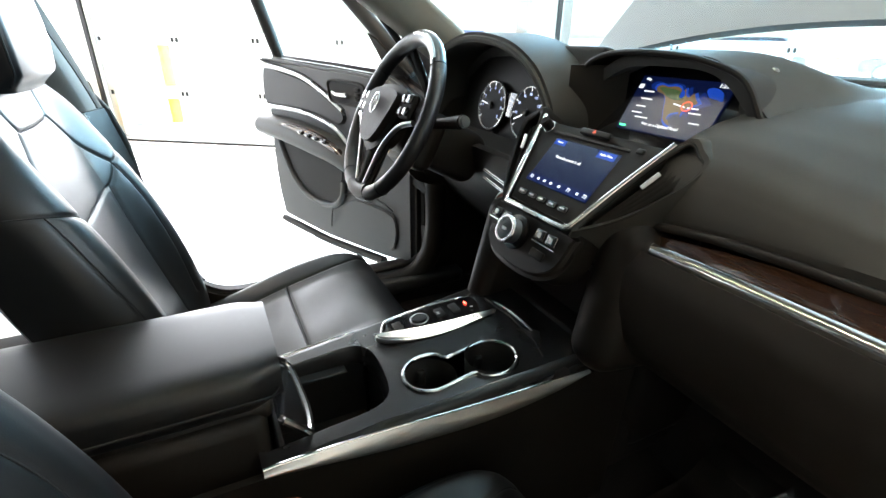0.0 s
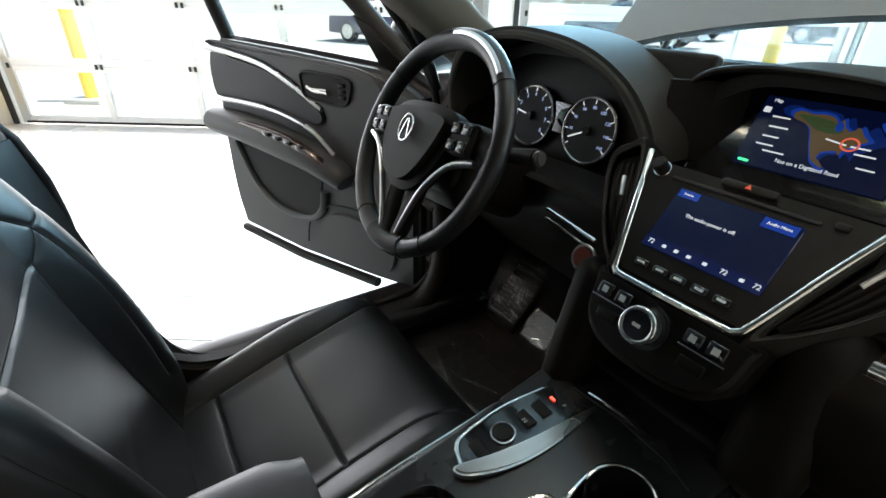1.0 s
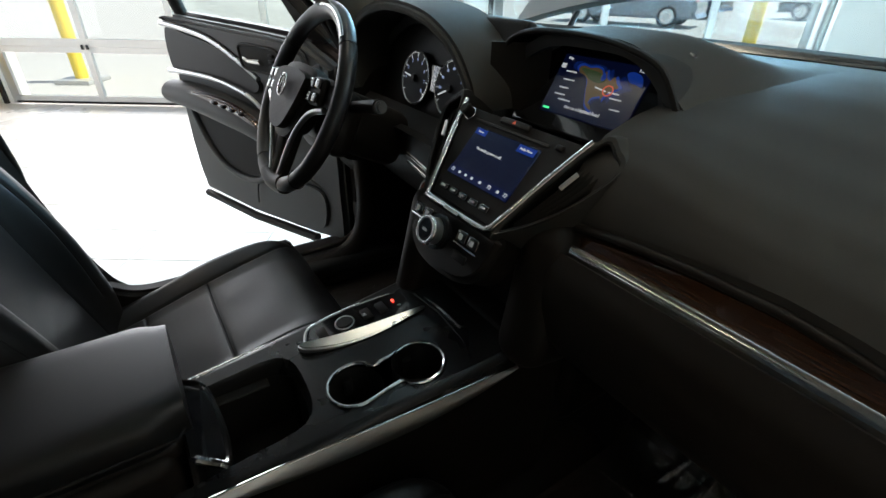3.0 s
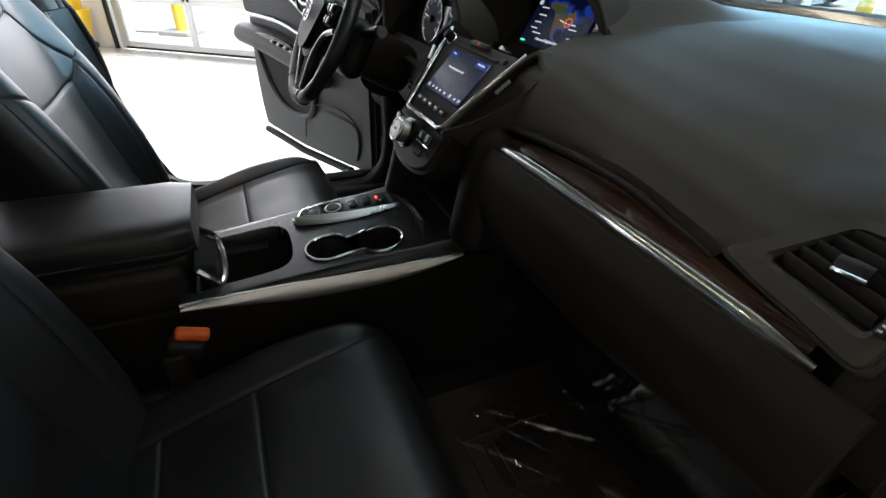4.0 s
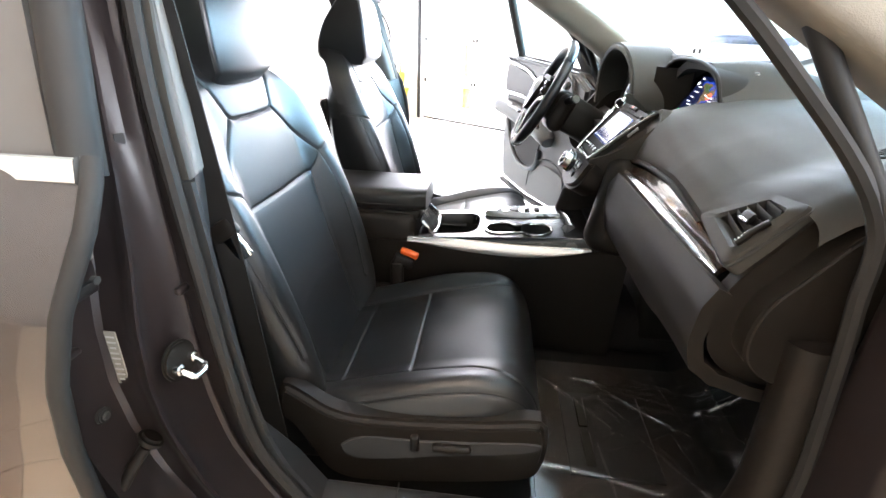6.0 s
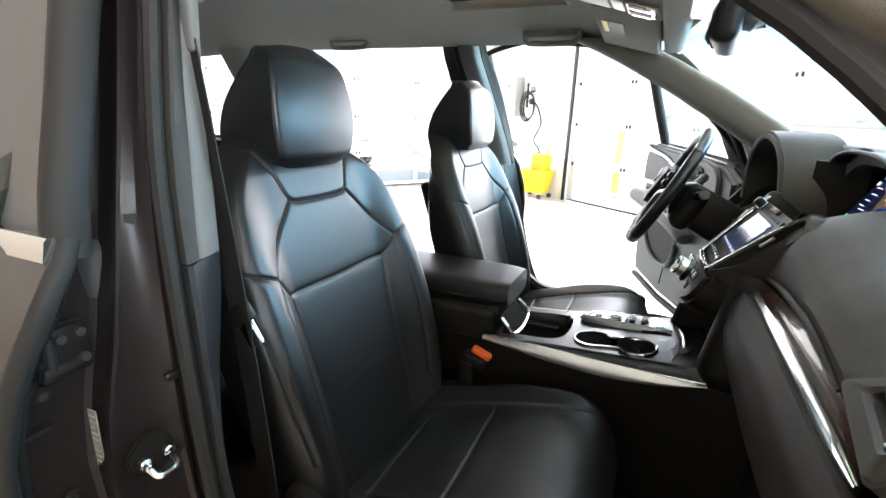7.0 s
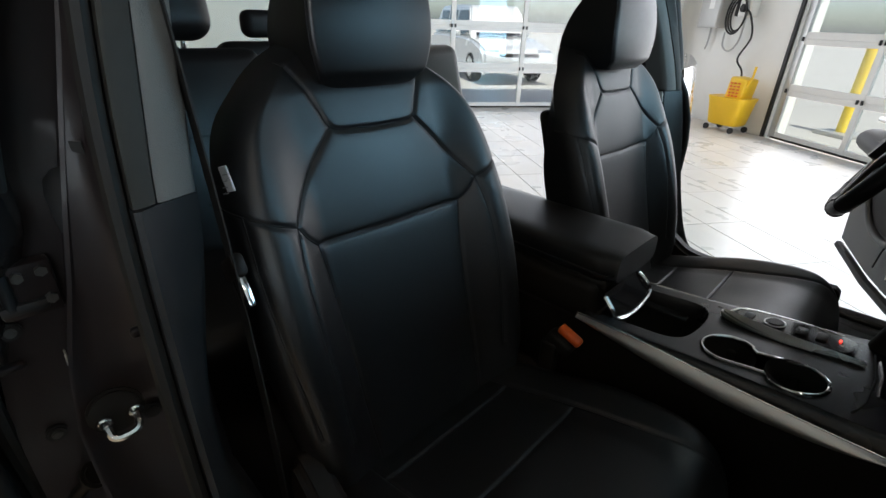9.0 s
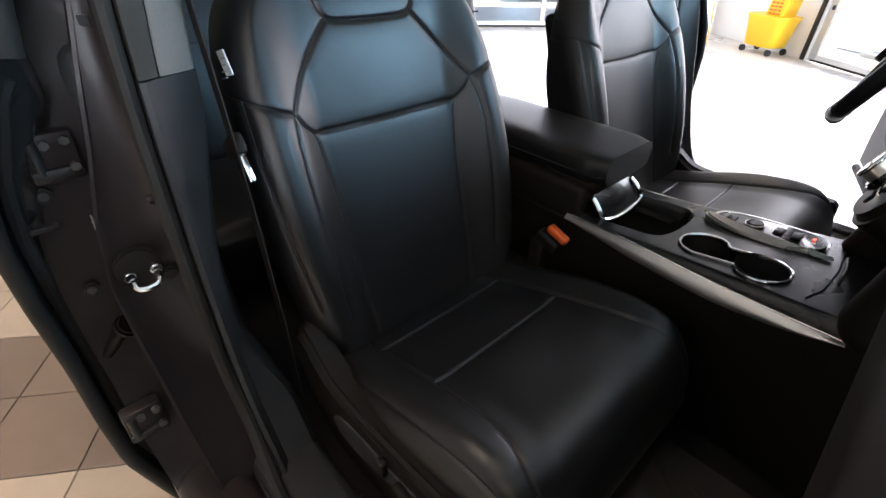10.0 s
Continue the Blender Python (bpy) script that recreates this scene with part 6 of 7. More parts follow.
eb = part("start_button", cyl((-0.170, 0.490, 1.066), 0.017, 0.016, (0.15, -0.9, 0.35), 28, bev=0.003), mat("button_red", (0.16, 0.035, 0.02), 0.3, var=0.1), dash, "round red-brown start button")
part("button_ring", tube([Vector((-0.170, 0.486, 1.067)) + Vector((1, 0, 0)) * 0.0195 * math.cos(t) + Vector((0, 0.36, 0.93)) * 0.0195 * math.sin(t) for t in [2 * math.pi * i / 28 for i in range(28)]], 0.0025, 6, True), SILVER, eb)
# end cap on the passenger side
cap = [(0.660, 1.240), (0.600, 1.220), (0.545, 1.150), (0.506, 1.095), (0.496, 1.035), (0.510, 0.990), (0.560, 0.958), (0.665, 0.945), (0.72, 0.955), (0.76, 1.0), (0.77, 1.12), (0.72, 1.245)]
cap = [(p.x, p.y) for p in smoothline([(a, b, 0) for a, b in cap], 4, True)]
for s in (1, -1):
    # The dash end's shade is in its colour: shaded pad on cap and cover.
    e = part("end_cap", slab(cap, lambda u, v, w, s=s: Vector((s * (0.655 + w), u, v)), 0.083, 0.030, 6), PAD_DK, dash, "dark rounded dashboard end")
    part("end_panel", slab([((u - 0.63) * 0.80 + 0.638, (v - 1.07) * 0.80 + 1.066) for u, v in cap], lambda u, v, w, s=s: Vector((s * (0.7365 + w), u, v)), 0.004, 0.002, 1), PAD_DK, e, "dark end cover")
def on_pad(x, y, lift=0.0):
    """Point of the top pad's surface above x, y."""
    a, b = 0.0, 0.95
    for _ in range(30):
        m = (a + b) / 2
        a, b = (m, b) if pad_point(x, m).y > y else (a, m)
    return pad_point(x, a) + Vector((0, 0, lift))


DX, DY, DRX, DRY = 0.596, 0.736, 0.032, 0.044


def defroster_ring(k, lift):
    return [on_pad(DX + DRX * k * math.cos(t), DY + DRY * k * math.sin(t), lift) for t in [2 * math.pi * i / 32 for i in range(32)]]


spk = part("defroster_vent", loft([defroster_ring(1.0, -0.004), defroster_ring(1.0, 0.0015), defroster_ring(0.96, 0.0030), defroster_ring(0.86, 0.0030), defroster_ring(0.82, 0.0005), defroster_ring(0.80, -0.003)]), PAD_DK, dash, "dark round side defroster")
for k in range(7):
    x = DX + DRX * 0.74 * (-1 + k / 3)
    h = DRY * 0.78 * math.sqrt(1 - (0.74 * (-1 + k / 3)) ** 2)
    part("defroster_slat", tube([on_pad(x, DY + h * (-1 + 2 * i / 6), 0.0012) for i in range(7)], 0.0022, 6), PLASTIC, spk)
# ---------------------------------------------------------------- steering wheel
WHL = plane_at((-0.413, 0.350, 1.203), (1, 0, 0), (0, math.sin(radians(27)), math.cos(radians(27)))) @ pose(0, 0, 0, 0, 0, 4)
wheel = thing("steering_wheel", "black leather steering wheel with silver spoke trim", "steering wheel")
part("rim", at(tube([Vector((0.172 * math.cos(t), 0.172 * math.sin(t), 0)) for t in [2 * math.pi * i / 72 for i in range(72)]], 0.0155, 14, True, 1.1), WHL), LEATHER, wheel)
for a0 in (38, 142, 236, 304):
    part("rim_joint", at(tube([Vector((0.172 * math.cos(radians(a0)), 0.172 * math.sin(radians(a0)), 0)) + Vector((math.cos(radians(a0)) * 0.0175 * math.cos(t), math.sin(radians(a0)) * 0.0175 * math.cos(t), 0.0165 * math.sin(t))) for t in [2 * math.pi * i / 20 for i in range(20)]], 0.0009, 6, True), WHL), THREAD, wheel)
hubp = [(p.x, p.y) for p in smoothline([(-0.082, 0.050, 0), (0.0, 0.062, 0), (0.082, 0.050, 0), (0.086, 0.005, 0), (0.060, -0.050, 0), (0.025, -0.078, 0), (-0.025, -0.078, 0), (-0.060, -0.050, 0), (-0.086, 0.005, 0)], 5, True)]
hub = part("airbag_cover", at(slab(hubp, lambda u, v, w: Vector((u, v, -0.02 + w * (1 - 0.0) + 0.010 * (1 - (u / 0.09) ** 2 - (v / 0.09) ** 2) * (1 if w > 0.03 else 0))), 0.052, 0.014, 4), WHL), PAD_DK, wheel, "dark airbag cover")
part("badge_ring", at(tube([Vector((0.017 * math.cos(t), 0.012 + 0.021 * math.sin(t), 0.043)) for t in [2 * math.pi * i / 32 for i in range(32)]], 0.0016, 6, True), WHL), CHROME, hub)
for s in (-1, 1):
    part("badge_bar", at(rbox((s * 0.0062, 0.012, 0.0425), (0.0035, 0.032, 0.003), 0.001, 1, pose(0, 0, 0, 0, 0, s * 16)), WHL), CHROME, hub)
    part("spoke", at(tube(smoothline([(s * 0.070, 0.02, 0.004), (s * 0.115, 0.022, 0.0), (s * 0.165, 0.016, 0.0)], 5), 0.026, 12, False, 0.5, (0, 0, 1)), WHL), PAD_DK, wheel)
    sp = part("switch_pad", at(rbox((s * 0.112, 0.020, 0.016), (0.052, 0.050, 0.014), 0.007), WHL), PLASTIC, wheel)
    for k in range(4):
        part("switch", at(rbox((s * (0.100 + 0.024 * (k % 2)), 0.032 - 0.024 * (k // 2), 0.025), (0.019, 0.017, 0.007), 0.003), WHL), GLOSS, sp)
        part("switch_mark", at(rbox((s * (0.100 + 0.024 * (k % 2)), 0.032 - 0.024 * (k // 2), 0.0288), (0.007, 0.003, 0.0005), 0), WHL), LABEL, sp)
    part("silver_trim", at(tube(smoothline([(s * 0.148, -0.008, 0.012), (s * 0.105, -0.022, 0.018), (s * 0.066, -0.062, 0.018), (s * 0.040, -0.110, 0.013), (s * 0.024, -0.150, 0.008)], 7), lambda t: 0.0058 - 0.001 * t, 10), WHL), SILVER, wheel, "satin silver spoke trim")
    part("lower_spoke", at(tube(smoothline([(s * 0.030, -0.06, 0.0), (s * 0.026, -0.11, 0.0), (s * 0.018, -0.160, 0.0)], 5), 0.020, 12, False, 0.5, (0, 0, 1)), WHL), PAD_DK, wheel)
part("rim_bottom", at(tube([Vector((0.172 * math.cos(t), 0.172 * math.sin(t), 0)) for t in [radians(254 + 32 * i / 10) for i in range(11)]], 0.0175, 14, False, 1.1), WHL), PLASTIC, wheel)
# Painted gleam: a silver bar laid on the leather rim's upper right.
part("rim_highlight", at(tube([Vector((0.176 * math.cos(t), 0.176 * math.sin(t), 0.012)) for t in [radians(42 + 50 * i / 16) for i in range(17)]], 0.0055, 8), WHL), SILVER, wheel, "highlight on the rim, put in as a silver bar")
part("column", at(rbox((0, -0.01, -0.13), (0.13, 0.12, 0.20), 0.035, 4), WHL), PLASTIC, wheel)
part("column_cover", at(rbox((0, -0.02, -0.075), (0.16, 0.13, 0.06), 0.028, 4), WHL), PLASTIC, wheel)
for s, tip in ((-1, (-0.593, 0.452, 1.220)), (1, (-0.238, 0.432, 1.212))):
    stk = part("stalk", tube([Vector((-0.413 + s * 0.06, 0.42, 1.19)), Vector((-0.413 + s * 0.12, 0.43, 1.202)), Vector(tip)], lambda t: 0.010 + 0.004 * t, 10), PLASTIC, wheel)
    part("stalk_tip", cyl(Vector(tip), 0.0115, 0.020, Vector(tip) - Vector((-0.413 + s * 0.12, 0.43, 1.202)), 18, bev=0.003), BOLT if s > 0 else PLASTIC, stk)

# ---------------------------------------------------------------- centre console
con = thing("centre_console", "dark centre console with cup holders and silver edge strips", "centre console")
CX = -0.012


def top_z(y):
    return 0.868 + 0.10 * y


def half_w(y):
    """From the middle out to the bright edge strip."""
    return 0.107 + 0.080 * max(0.0, y)


def strip_top(y):
    return curve(y, [-0.02, 0.13, 0.25, 0.36, 0.47], [0.866, 0.875, 0.876, 0.880, 0.887])


def strip_low(y):
    return curve(y, [-0.02, 0.05, 0.17, 0.30, 0.41, 0.47], [0.860, 0.854, 0.846, 0.848, 0.867, 0.886])


def con_pt(x, y, dz=0.0):
    return Vector((x, y, top_z(y) + dz))


BIN = (-0.092, 0.068, 0.015, 0.176)     # x0 x1 y0 y1
CUPS = [(0.042, 0.235), (0.060, 0.330)]
CR = 0.041


def bin_outline():
    x0, x1, y1 = BIN[0], BIN[1], BIN[3]
    front = smoothline([(x1, 0.10, 0), (x1 - 0.001, 0.135, 0), (x1 - 0.010, 0.158, 0), (x1 - 0.034, 0.171, 0), (-0.012, y1, 0), (x0 + 0.036, 0.174, 0), (x0 + 0.010, 0.160, 0), (x0 + 0.001, 0.135, 0), (x0, 0.10, 0)], 5)
    return [Vector((x1, -0.010, 0))] + front + [Vector((x0, -0.010, 0))]


def top_plate():
    """One plate between the edge strips, with the bin's and the cups' openings."""
    ys = [-0.018 + 0.538 * i / 16 for i in range(17)]
    rim = [(CX + half_w(y) - 0.012, y) for y in ys] + [(CX - half_w(y) + 0.012, y) for y in reversed(ys)]
    bm = bmesh.new()
    edges = []
    for loop in (rim, [(p.x, p.y) for p in bin_outline()], [(p.x, p.y) for p in cup_outline()]):
        vs = [bm.verts.new(con_pt(x, y)) for x, y in loop]
        edges += [bm.edges.new((a, b)) for a, b in zip(vs, vs[1:] + vs[:1])]
    bmesh.ops.triangle_fill(bm, use_beauty=True, use_dissolve=False, edges=edges)
    bmesh.ops.recalc_face_normals(bm, faces=bm.faces)
    return bm


def cup_outline():
    pts = []
    (ax, ay), (bx, by) = CUPS
    for i in range(13):
        t = radians(115 + 250 * i / 12)
        pts.append((ax + CR * math.cos(t), ay + CR * math.sin(t), 0))
    for i in range(13):
        t = radians(-65 + 250 * i / 12)
        pts.append((bx + CR * math.cos(t), by + CR * math.sin(t), 0))
    return smoothline(pts, 2, True)


part("top_plate", top_plate(), SATIN, con)
part("bin_lip", loft([[con_pt(p.x, p.y, 0.0) for p in bin_outline()], [con_pt(p.x, p.y, -0.004) + Vector((0.002 * (1 if p.x < CX else -1), -0.002, 0)) for p in bin_outline()], [con_pt(p.x, p.y, -0.030) + Vector((0.004 * (1 if p.x < CX else -1), -0.006, 0)) for p in bin_outline()]], False, False), SATIN, con, "satin lip of the storage bin")
part("bin_ledge", rbox((BIN[0] + 0.012, 0.075, top_z(0.08) - 0.030), (0.020, 0.12, 0.006), 0.002, 1), RUBBER, con)
part("cup_ring", tube([con_pt(p.x, p.y, 0.002) for p in cup_outline()], 0.0032, 8, True), CHROME, con, "bright cup holder rim")
for cx, cy in CUPS:
    rings = [[Vector((cx + r * math.cos(t), cy + r * math.sin(t), top_z(cy) + z)) for t in [2 * math.pi * i / 32 for i in range(32)]] for r, z in ((CR, 0.006 if cy > 0.3 else -0.004), (CR * 0.98, -0.02), (CR * 0.93, -0.075), (CR * 0.5, -0.076), (0.002, -0.076))]
    cupo = part("cup_well", loft(rings, True, False), RUBBER, con, "black cup well")
    for a in (60, 180, 300):
        part("cup_grip", rbox((cx + 0.036 * math.cos(radians(a)), cy + 0.036 * math.sin(radians(a)), top_z(cy) - 0.035), (0.010, 0.014, 0.030), 0.004), RUBBER, cupo)
# storage bin
for c, s in ((((BIN[0] + BIN[1]) / 2, BIN[2] - 0.004, 0.80), (BIN[1] - BIN[0], 0.008, 0.13)), (((BIN[0] + BIN[1]) / 2, BIN[3] + 0.004, 0.80), (BIN[1] - BIN[0], 0.008, 0.15)), ((BIN[0] - 0.004, 0.09, 0.80), (0.008, 0.16, 0.14)), ((BIN[1] + 0.004, 0.09, 0.80), (0.008, 0.16, 0.14)), (((BIN[0] + BIN[1]) / 2, 0.09, 0.735), (BIN[1] - BIN[0], 0.15, 0.01))):
    part("bin_wall", rbox(c, s, 0.002, 1), RUBBER, con)
part("pull_plate", sheet(lambda u, v: Vector((BIN[0] + 0.010 + (BIN[1] - BIN[0] - 0.020) * u, 0.014 + 0.040 * v, 0.908 - 0.044 * v)), 6, 6, 0.004), GLOSS, con, "glossy black pull plate")
part("bin_handle", tube(smoothline([(BIN[1] - 0.006, 0.018, 0.905), (BIN[1] - 0.002, 0.040, 0.885), (BIN[1] - 0.010, 0.050, 0.868), (0.0, 0.056, 0.862), (BIN[0] + 0.010, 0.050, 0.868), (BIN[0] + 0.002, 0.040, 0.885), (BIN[0] + 0.006, 0.018, 0.905)], 6), 0.0052, 8), CHROME, con, "bright pull under the armrest")
# sides, shoulders and edge strips
for s in (1, -1):
    part("side", sheet(lambda u, v: Vector((CX + s * (half_w(-0.42 + 0.98 * u) + 0.004 - 0.016 * (1 - v)), -0.42 + 0.98 * u, 0.56 + (strip_low(-0.42 + 0.98 * u) - 0.003 - 0.56) * v)), 24, 6, 0.01), PLASTIC, con)

    def shoulder(u, v):
        y = -0.018 + 0.538 * u
        drop = top_z(y) - strip_top(min(y, 0.47)) - 0.001
        return Vector((CX + s * (half_w(y) - 0.012 + 0.012 * math.sin(math.pi / 2 * v)), y, top_z(y) - drop * (1 - math.cos(math.pi / 2 * v))))

    part("shoulder", sheet(shoulder, 40, 8, 0.0), SATIN, con)

    def strip_face(u, v):
        y = -0.016 + 0.482 * u
        return Vector((CX + s * (half_w(y) + 0.0015 + 0.0060 * math.sin(math.pi * v * 0.6)), y, strip_top(y) + (strip_low(y) - strip_top(y)) * v))

    part("edge_strip", sheet(strip_face, 44, 8, -0.004), STRIP, con, "satin silver edge strip")
    part("edge_line", tube([Vector((CX + s * (half_w(y) + 0.0005), y, strip_top(y) + 0.0015)) for y in [-0.016 + 0.480 * i / 30 for i in range(31)]], lambda t: 0.0024 * (1 - 0.6 * t), 8), CHROME, con)
part("rear_box", rbox((-0.035, -0.21, 0.80), (0.20, 0.42, 0.24), 0.02), PLASTIC, con)
# shift buttons on their raised pod
pod = part("shift_pod", slab([(p.x, p.y) for p in smoothline([(-0.112, 0.222, 0), (-0.078, 0.208, 0), (-0.052, 0.222, 0), (-0.045, 0.30, 0), (-0.050, 0.372, 0), (-0.080, 0.388, 0), (-0.110, 0.376, 0), (-0.118, 0.30, 0)], 5, True)], lambda u, v, w: con_pt(u, v, -0.002 + w), 0.010, 0.004, 2), GLOSS, con)
part("pod_blade", slab([(p.x, p.y) for p in smoothline([(-0.080, 0.192, 0), (-0.060, 0.198, 0), (-0.042, 0.245, 0), (-0.034, 0.31, 0), (-0.040, 0.395, 0), (-0.046, 0.390, 0), (-0.054, 0.31, 0), (-0.064, 0.25, 0)], 5, True)], lambda u, v, w: con_pt(u, v, 0.001 + w * (1.0 - 0.85 * smooth01((u + 0.062) / 0.034))), 0.013, 0.003, 2), SILVER, pod, "satin silver blade")
part("pod_trim", tube([con_pt(p.x, p.y, 0.008) for p in smoothline([(-0.074, 0.200, 0), (-0.104, 0.212, 0), (-0.115, 0.236, 0), (-0.119, 0.30, 0), (-0.110, 0.370, 0)], 6)], lambda t: 0.0040 - 0.0026 * t, 8, False, 0.6, (0, 0, 1)), CHROME, pod, "thin chrome trim")
text("N", 0.009, Matrix.Translation(con_pt(-0.080, 0.306, 0.0125)) @ pose(0, 0, 0, 6, 0, 0), LABEL, pod, "button_letter")
text("P", 0.008, Matrix.Translation(con_pt(-0.066, 0.366, 0.0125)) @ pose(0, 0, 0, 6, 0, 0), LABEL, pod, "button_letter")
PODM = Matrix.Translation(con_pt(-0.083, 0.272, 0.008)) @ pose(0, 0, 0, 8, 0, 0)
part("drive_button", at(cyl((0, 0, 0.002), 0.0145, 0.008, n=28, bev=0.002), PODM), PLASTIC, pod)
part("button_ring", at(tube([Vector((0.0158 * math.cos(t), 0.0158 * math.sin(t), 0.003)) for t in [2 * math.pi * i / 28 for i in range(28)]], 0.0013, 6, True), PODM), SILVER, pod)
part("park_lamp", rbox(con_pt(-0.086, 0.364, 0.010), (0.009, 0.004, 0.002), 0.0008, 1), glow("red_lamp", (1.0, 0.05, 0.03), 3.0), pod, "lit red lamp")
for y in (0.232, 0.312, 0.340):
    part("shift_button", rbox(con_pt(-0.083, y, 0.009), (0.028, 0.016, 0.005), 0.002, 2, pose(0, 0, 0, 8, 0, 0)), PLASTIC, pod)
part("tray_lid_pull", tube([con_pt(-0.067, 0.418, 0.002), con_pt(-0.020, 0.424, 0.003), con_pt(0.040, 0.424, 0.002)], 0.0026, 8), CHROME, con)
part("tray_lid_groove", tube([con_pt(p[0], p[1], 0.0005) for p in ((-0.090, 0.410), (-0.020, 0.417), (0.060, 0.413), (0.100, 0.400))], 0.0014, 6), INK, con)
part("front_tray", rbox((0.0, 0.52, 0.905), (0.22, 0.10, 0.03), 0.01), RUBBER, con)
# padded armrest lid
lid = thing("armrest", "padded black leather armrest lid with stitched edge", "armrest")


def lid_ring(y, k):
    w, h = 0.104 * k, 0.034
    cxl, cz = -0.045, 0.952 + 0.01 * (1 - k)
    pts = []
    for i in range(32):
        t = 2 * math.pi * i / 32
        c, s = math.cos(t), math.sin(t)
        pts.append(Vector((cxl + w * math.copysign(abs(c) ** 0.35, c), y, cz + (h if s > 0 else 0.032) * k ** 0.6 * math.copysign(abs(s) ** 0.45, s))))
    return pts


part("lid", loft([lid_ring(-0.40 + 0.425 * i / 40, min(1.0, 0.86 + 0.14 * smooth01((40 - i) / 4)) if i > 34 else (0.92 + 0.08 * smooth01(i / 5))) for i in range(41)]), LEATHER, lid)
part("lid_seam", tube([Vector((0.0605, y, 0.945)) for y in [-0.39 + 0.40 * i / 10 for i in range(11)]] + [Vector((x, 0.0215, 0.945)) for x in (0.04, 0.0, -0.05, -0.09, -0.13)], 0.002, 6), THREAD, lid)
part("lid_base", rbox((-0.045, -0.19, 0.915), (0.19, 0.40, 0.03), 0.012), PLASTIC, lid)
buckle = thing("seat_belt_buckle", "black seat belt buckle with orange release", "seat belt buckle")
part("stem", rbox((0.150, -0.035, 0.76), (0.022, 0.035, 0.12), 0.008), PLASTIC, buckle)
part("release", rbox((0.134, -0.004, 0.838), (0.020, 0.050, 0.018), 0.006, 3, pose(0, 0, 0, -20, 0, 0)), ORANGE, buckle, "orange release button")
part("housing", rbox((0.142, -0.018, 0.820), (0.030, 0.055, 0.030), 0.008, 3, pose(0, 0, 0, -20, 0, 0)), PLASTIC, buckle)


# ---------------------------------------------------------------- mats, belts, roof fittings
def foot_mat(name, label, x0, x1, y0, y1, seed):
    m = thing(name, label, "floor mat", "floor mats")
    rnd = random.Random(seed)

    def lie(u, v):
        return 0.566 + 0.10 * smooth01((v - 0.72) / 0.28)

    part("mat", sheet(lambda u, v: Vector((x0 + (x1 - x0) * u, y0 + (y1 - y0) * v, lie(u, v))), 16, 24, -0.010), MATCLOTH, m)
    # heel pad with its bars
    cx, cy = x0 + (x1 - x0) * 0.52, y0 + (y1 - y0) * 0.32
    part("heel_pad", rbox((cx, cy, 0.5675), (0.25, 0.19, 0.006), 0.002, 1), RUBBER, m, "dark heel pad")
    for k in range(2):
        part("heel_bar", rbox((cx - 0.055 + 0.11 * k, cy - 0.05, 0.572), (0.095, 0.022, 0.005), 0.002, 1), PLASTIC, m)
    # creased clear film on top
    folds = [(rnd.uniform(0, 6.3), rnd.uniform(0.1, 0.9), rnd.uniform(0.1, 0.9), rnd.uniform(0.002, 0.006), rnd.uniform(0.004, 0.010), rnd.uniform(0.05, 0.40)) for _ in range(34)]

    def crinkle(u, v):
        h = 0.0
        for a, fu, fv, high, wide, span in folds:
            du, dv = (u - fu), (v - fv)
            along, off = du * math.cos(a) + dv * math.sin(a), -du * math.sin(a) + dv * math.cos(a)
            h += high * math.exp(-(off / wide) ** 2 - (along / span) ** 2)
        return h

    film = part("film", sheet(lambda u, v: Vector((x0 + 0.01 + (x1 - x0 - 0.02) * u + 0.006 * math.sin(9 * v + seed), y0 - 0.01 + (y1 - y0) * v, 0.574 + lie(u, v) - 0.566 + crinkle(u, v))), 190, 190, 0.0), PLASTICFILM, m, "creased clear plastic film")
    film.visible_shadow = False
    return m


pm = foot_mat("floor_mat", "black floor mat under clear plastic film, passenger side", 0.18, 0.66, 0.33, 0.86, 3)
dm = foot_mat("floor_mat", "black floor mat under crumpled clear film, driver side", -0.70, -0.20, 0.33, 0.86, 8)
footrest = thing("footrest", "ribbed footrest wrapped in clear film, driver footwell", "footrest")
part("pad", rbox((-0.60, 0.80, 0.665), (0.12, 0.02, 0.24), 0.008, 2, pose(0, 0, 0, -42, 0, 0)), PLASTIC, footrest)
for k in range(9):
    part("rib", rbox((-0.60, 0.725 + 0.0165 * k, 0.602 + 0.0185 * k), (0.11, 0.012, 0.006), 0.002, 1, pose(0, 0, 0, 48, 0, 0)), RUBBER, footrest)
rest_rnd = random.Random(5)
rest_waves = [(rest_rnd.uniform(8, 40), rest_rnd.uniform(8, 40), rest_rnd.uniform(0, 6.3)) for _ in range(9)]
rfilm = part("film", sheet(lambda u, v: Vector((-0.67 + 0.14 * u, 0.700 + 0.155 * v, 0.606 + 0.175 * v + 0.012 + 0.0022 * sum(abs(math.sin(a * u + b * v + c)) for a, b, c in rest_waves))), 60, 70, 0.0), PLASTICFILM, footrest, "crumpled clear film")
rfilm.visible_shadow = False
pedal = thing("accelerator_pedal", "black ribbed accelerator pedal", "pedal")
part("pad", rbox((-0.27, 0.80, 0.72), (0.06, 0.02, 0.17), 0.008, 2, pose(0, 0, 0, -30, 0, 0)), RUBBER, pedal)
belt = thing("seat_belt", "black seat belt with metal tongue beside the centre pillar", "seat belt", "seat belts")
part("webbing", sheet(lambda u, v: Vector((0.676 - 0.020 * v - 0.009 * math.sin(3.0 * v) + 0.008 * u, -0.240 + 0.045 * u + 0.065 * v, 1.46 - 0.80 * v)), 2, 20, 0.002), RUBBER, belt)
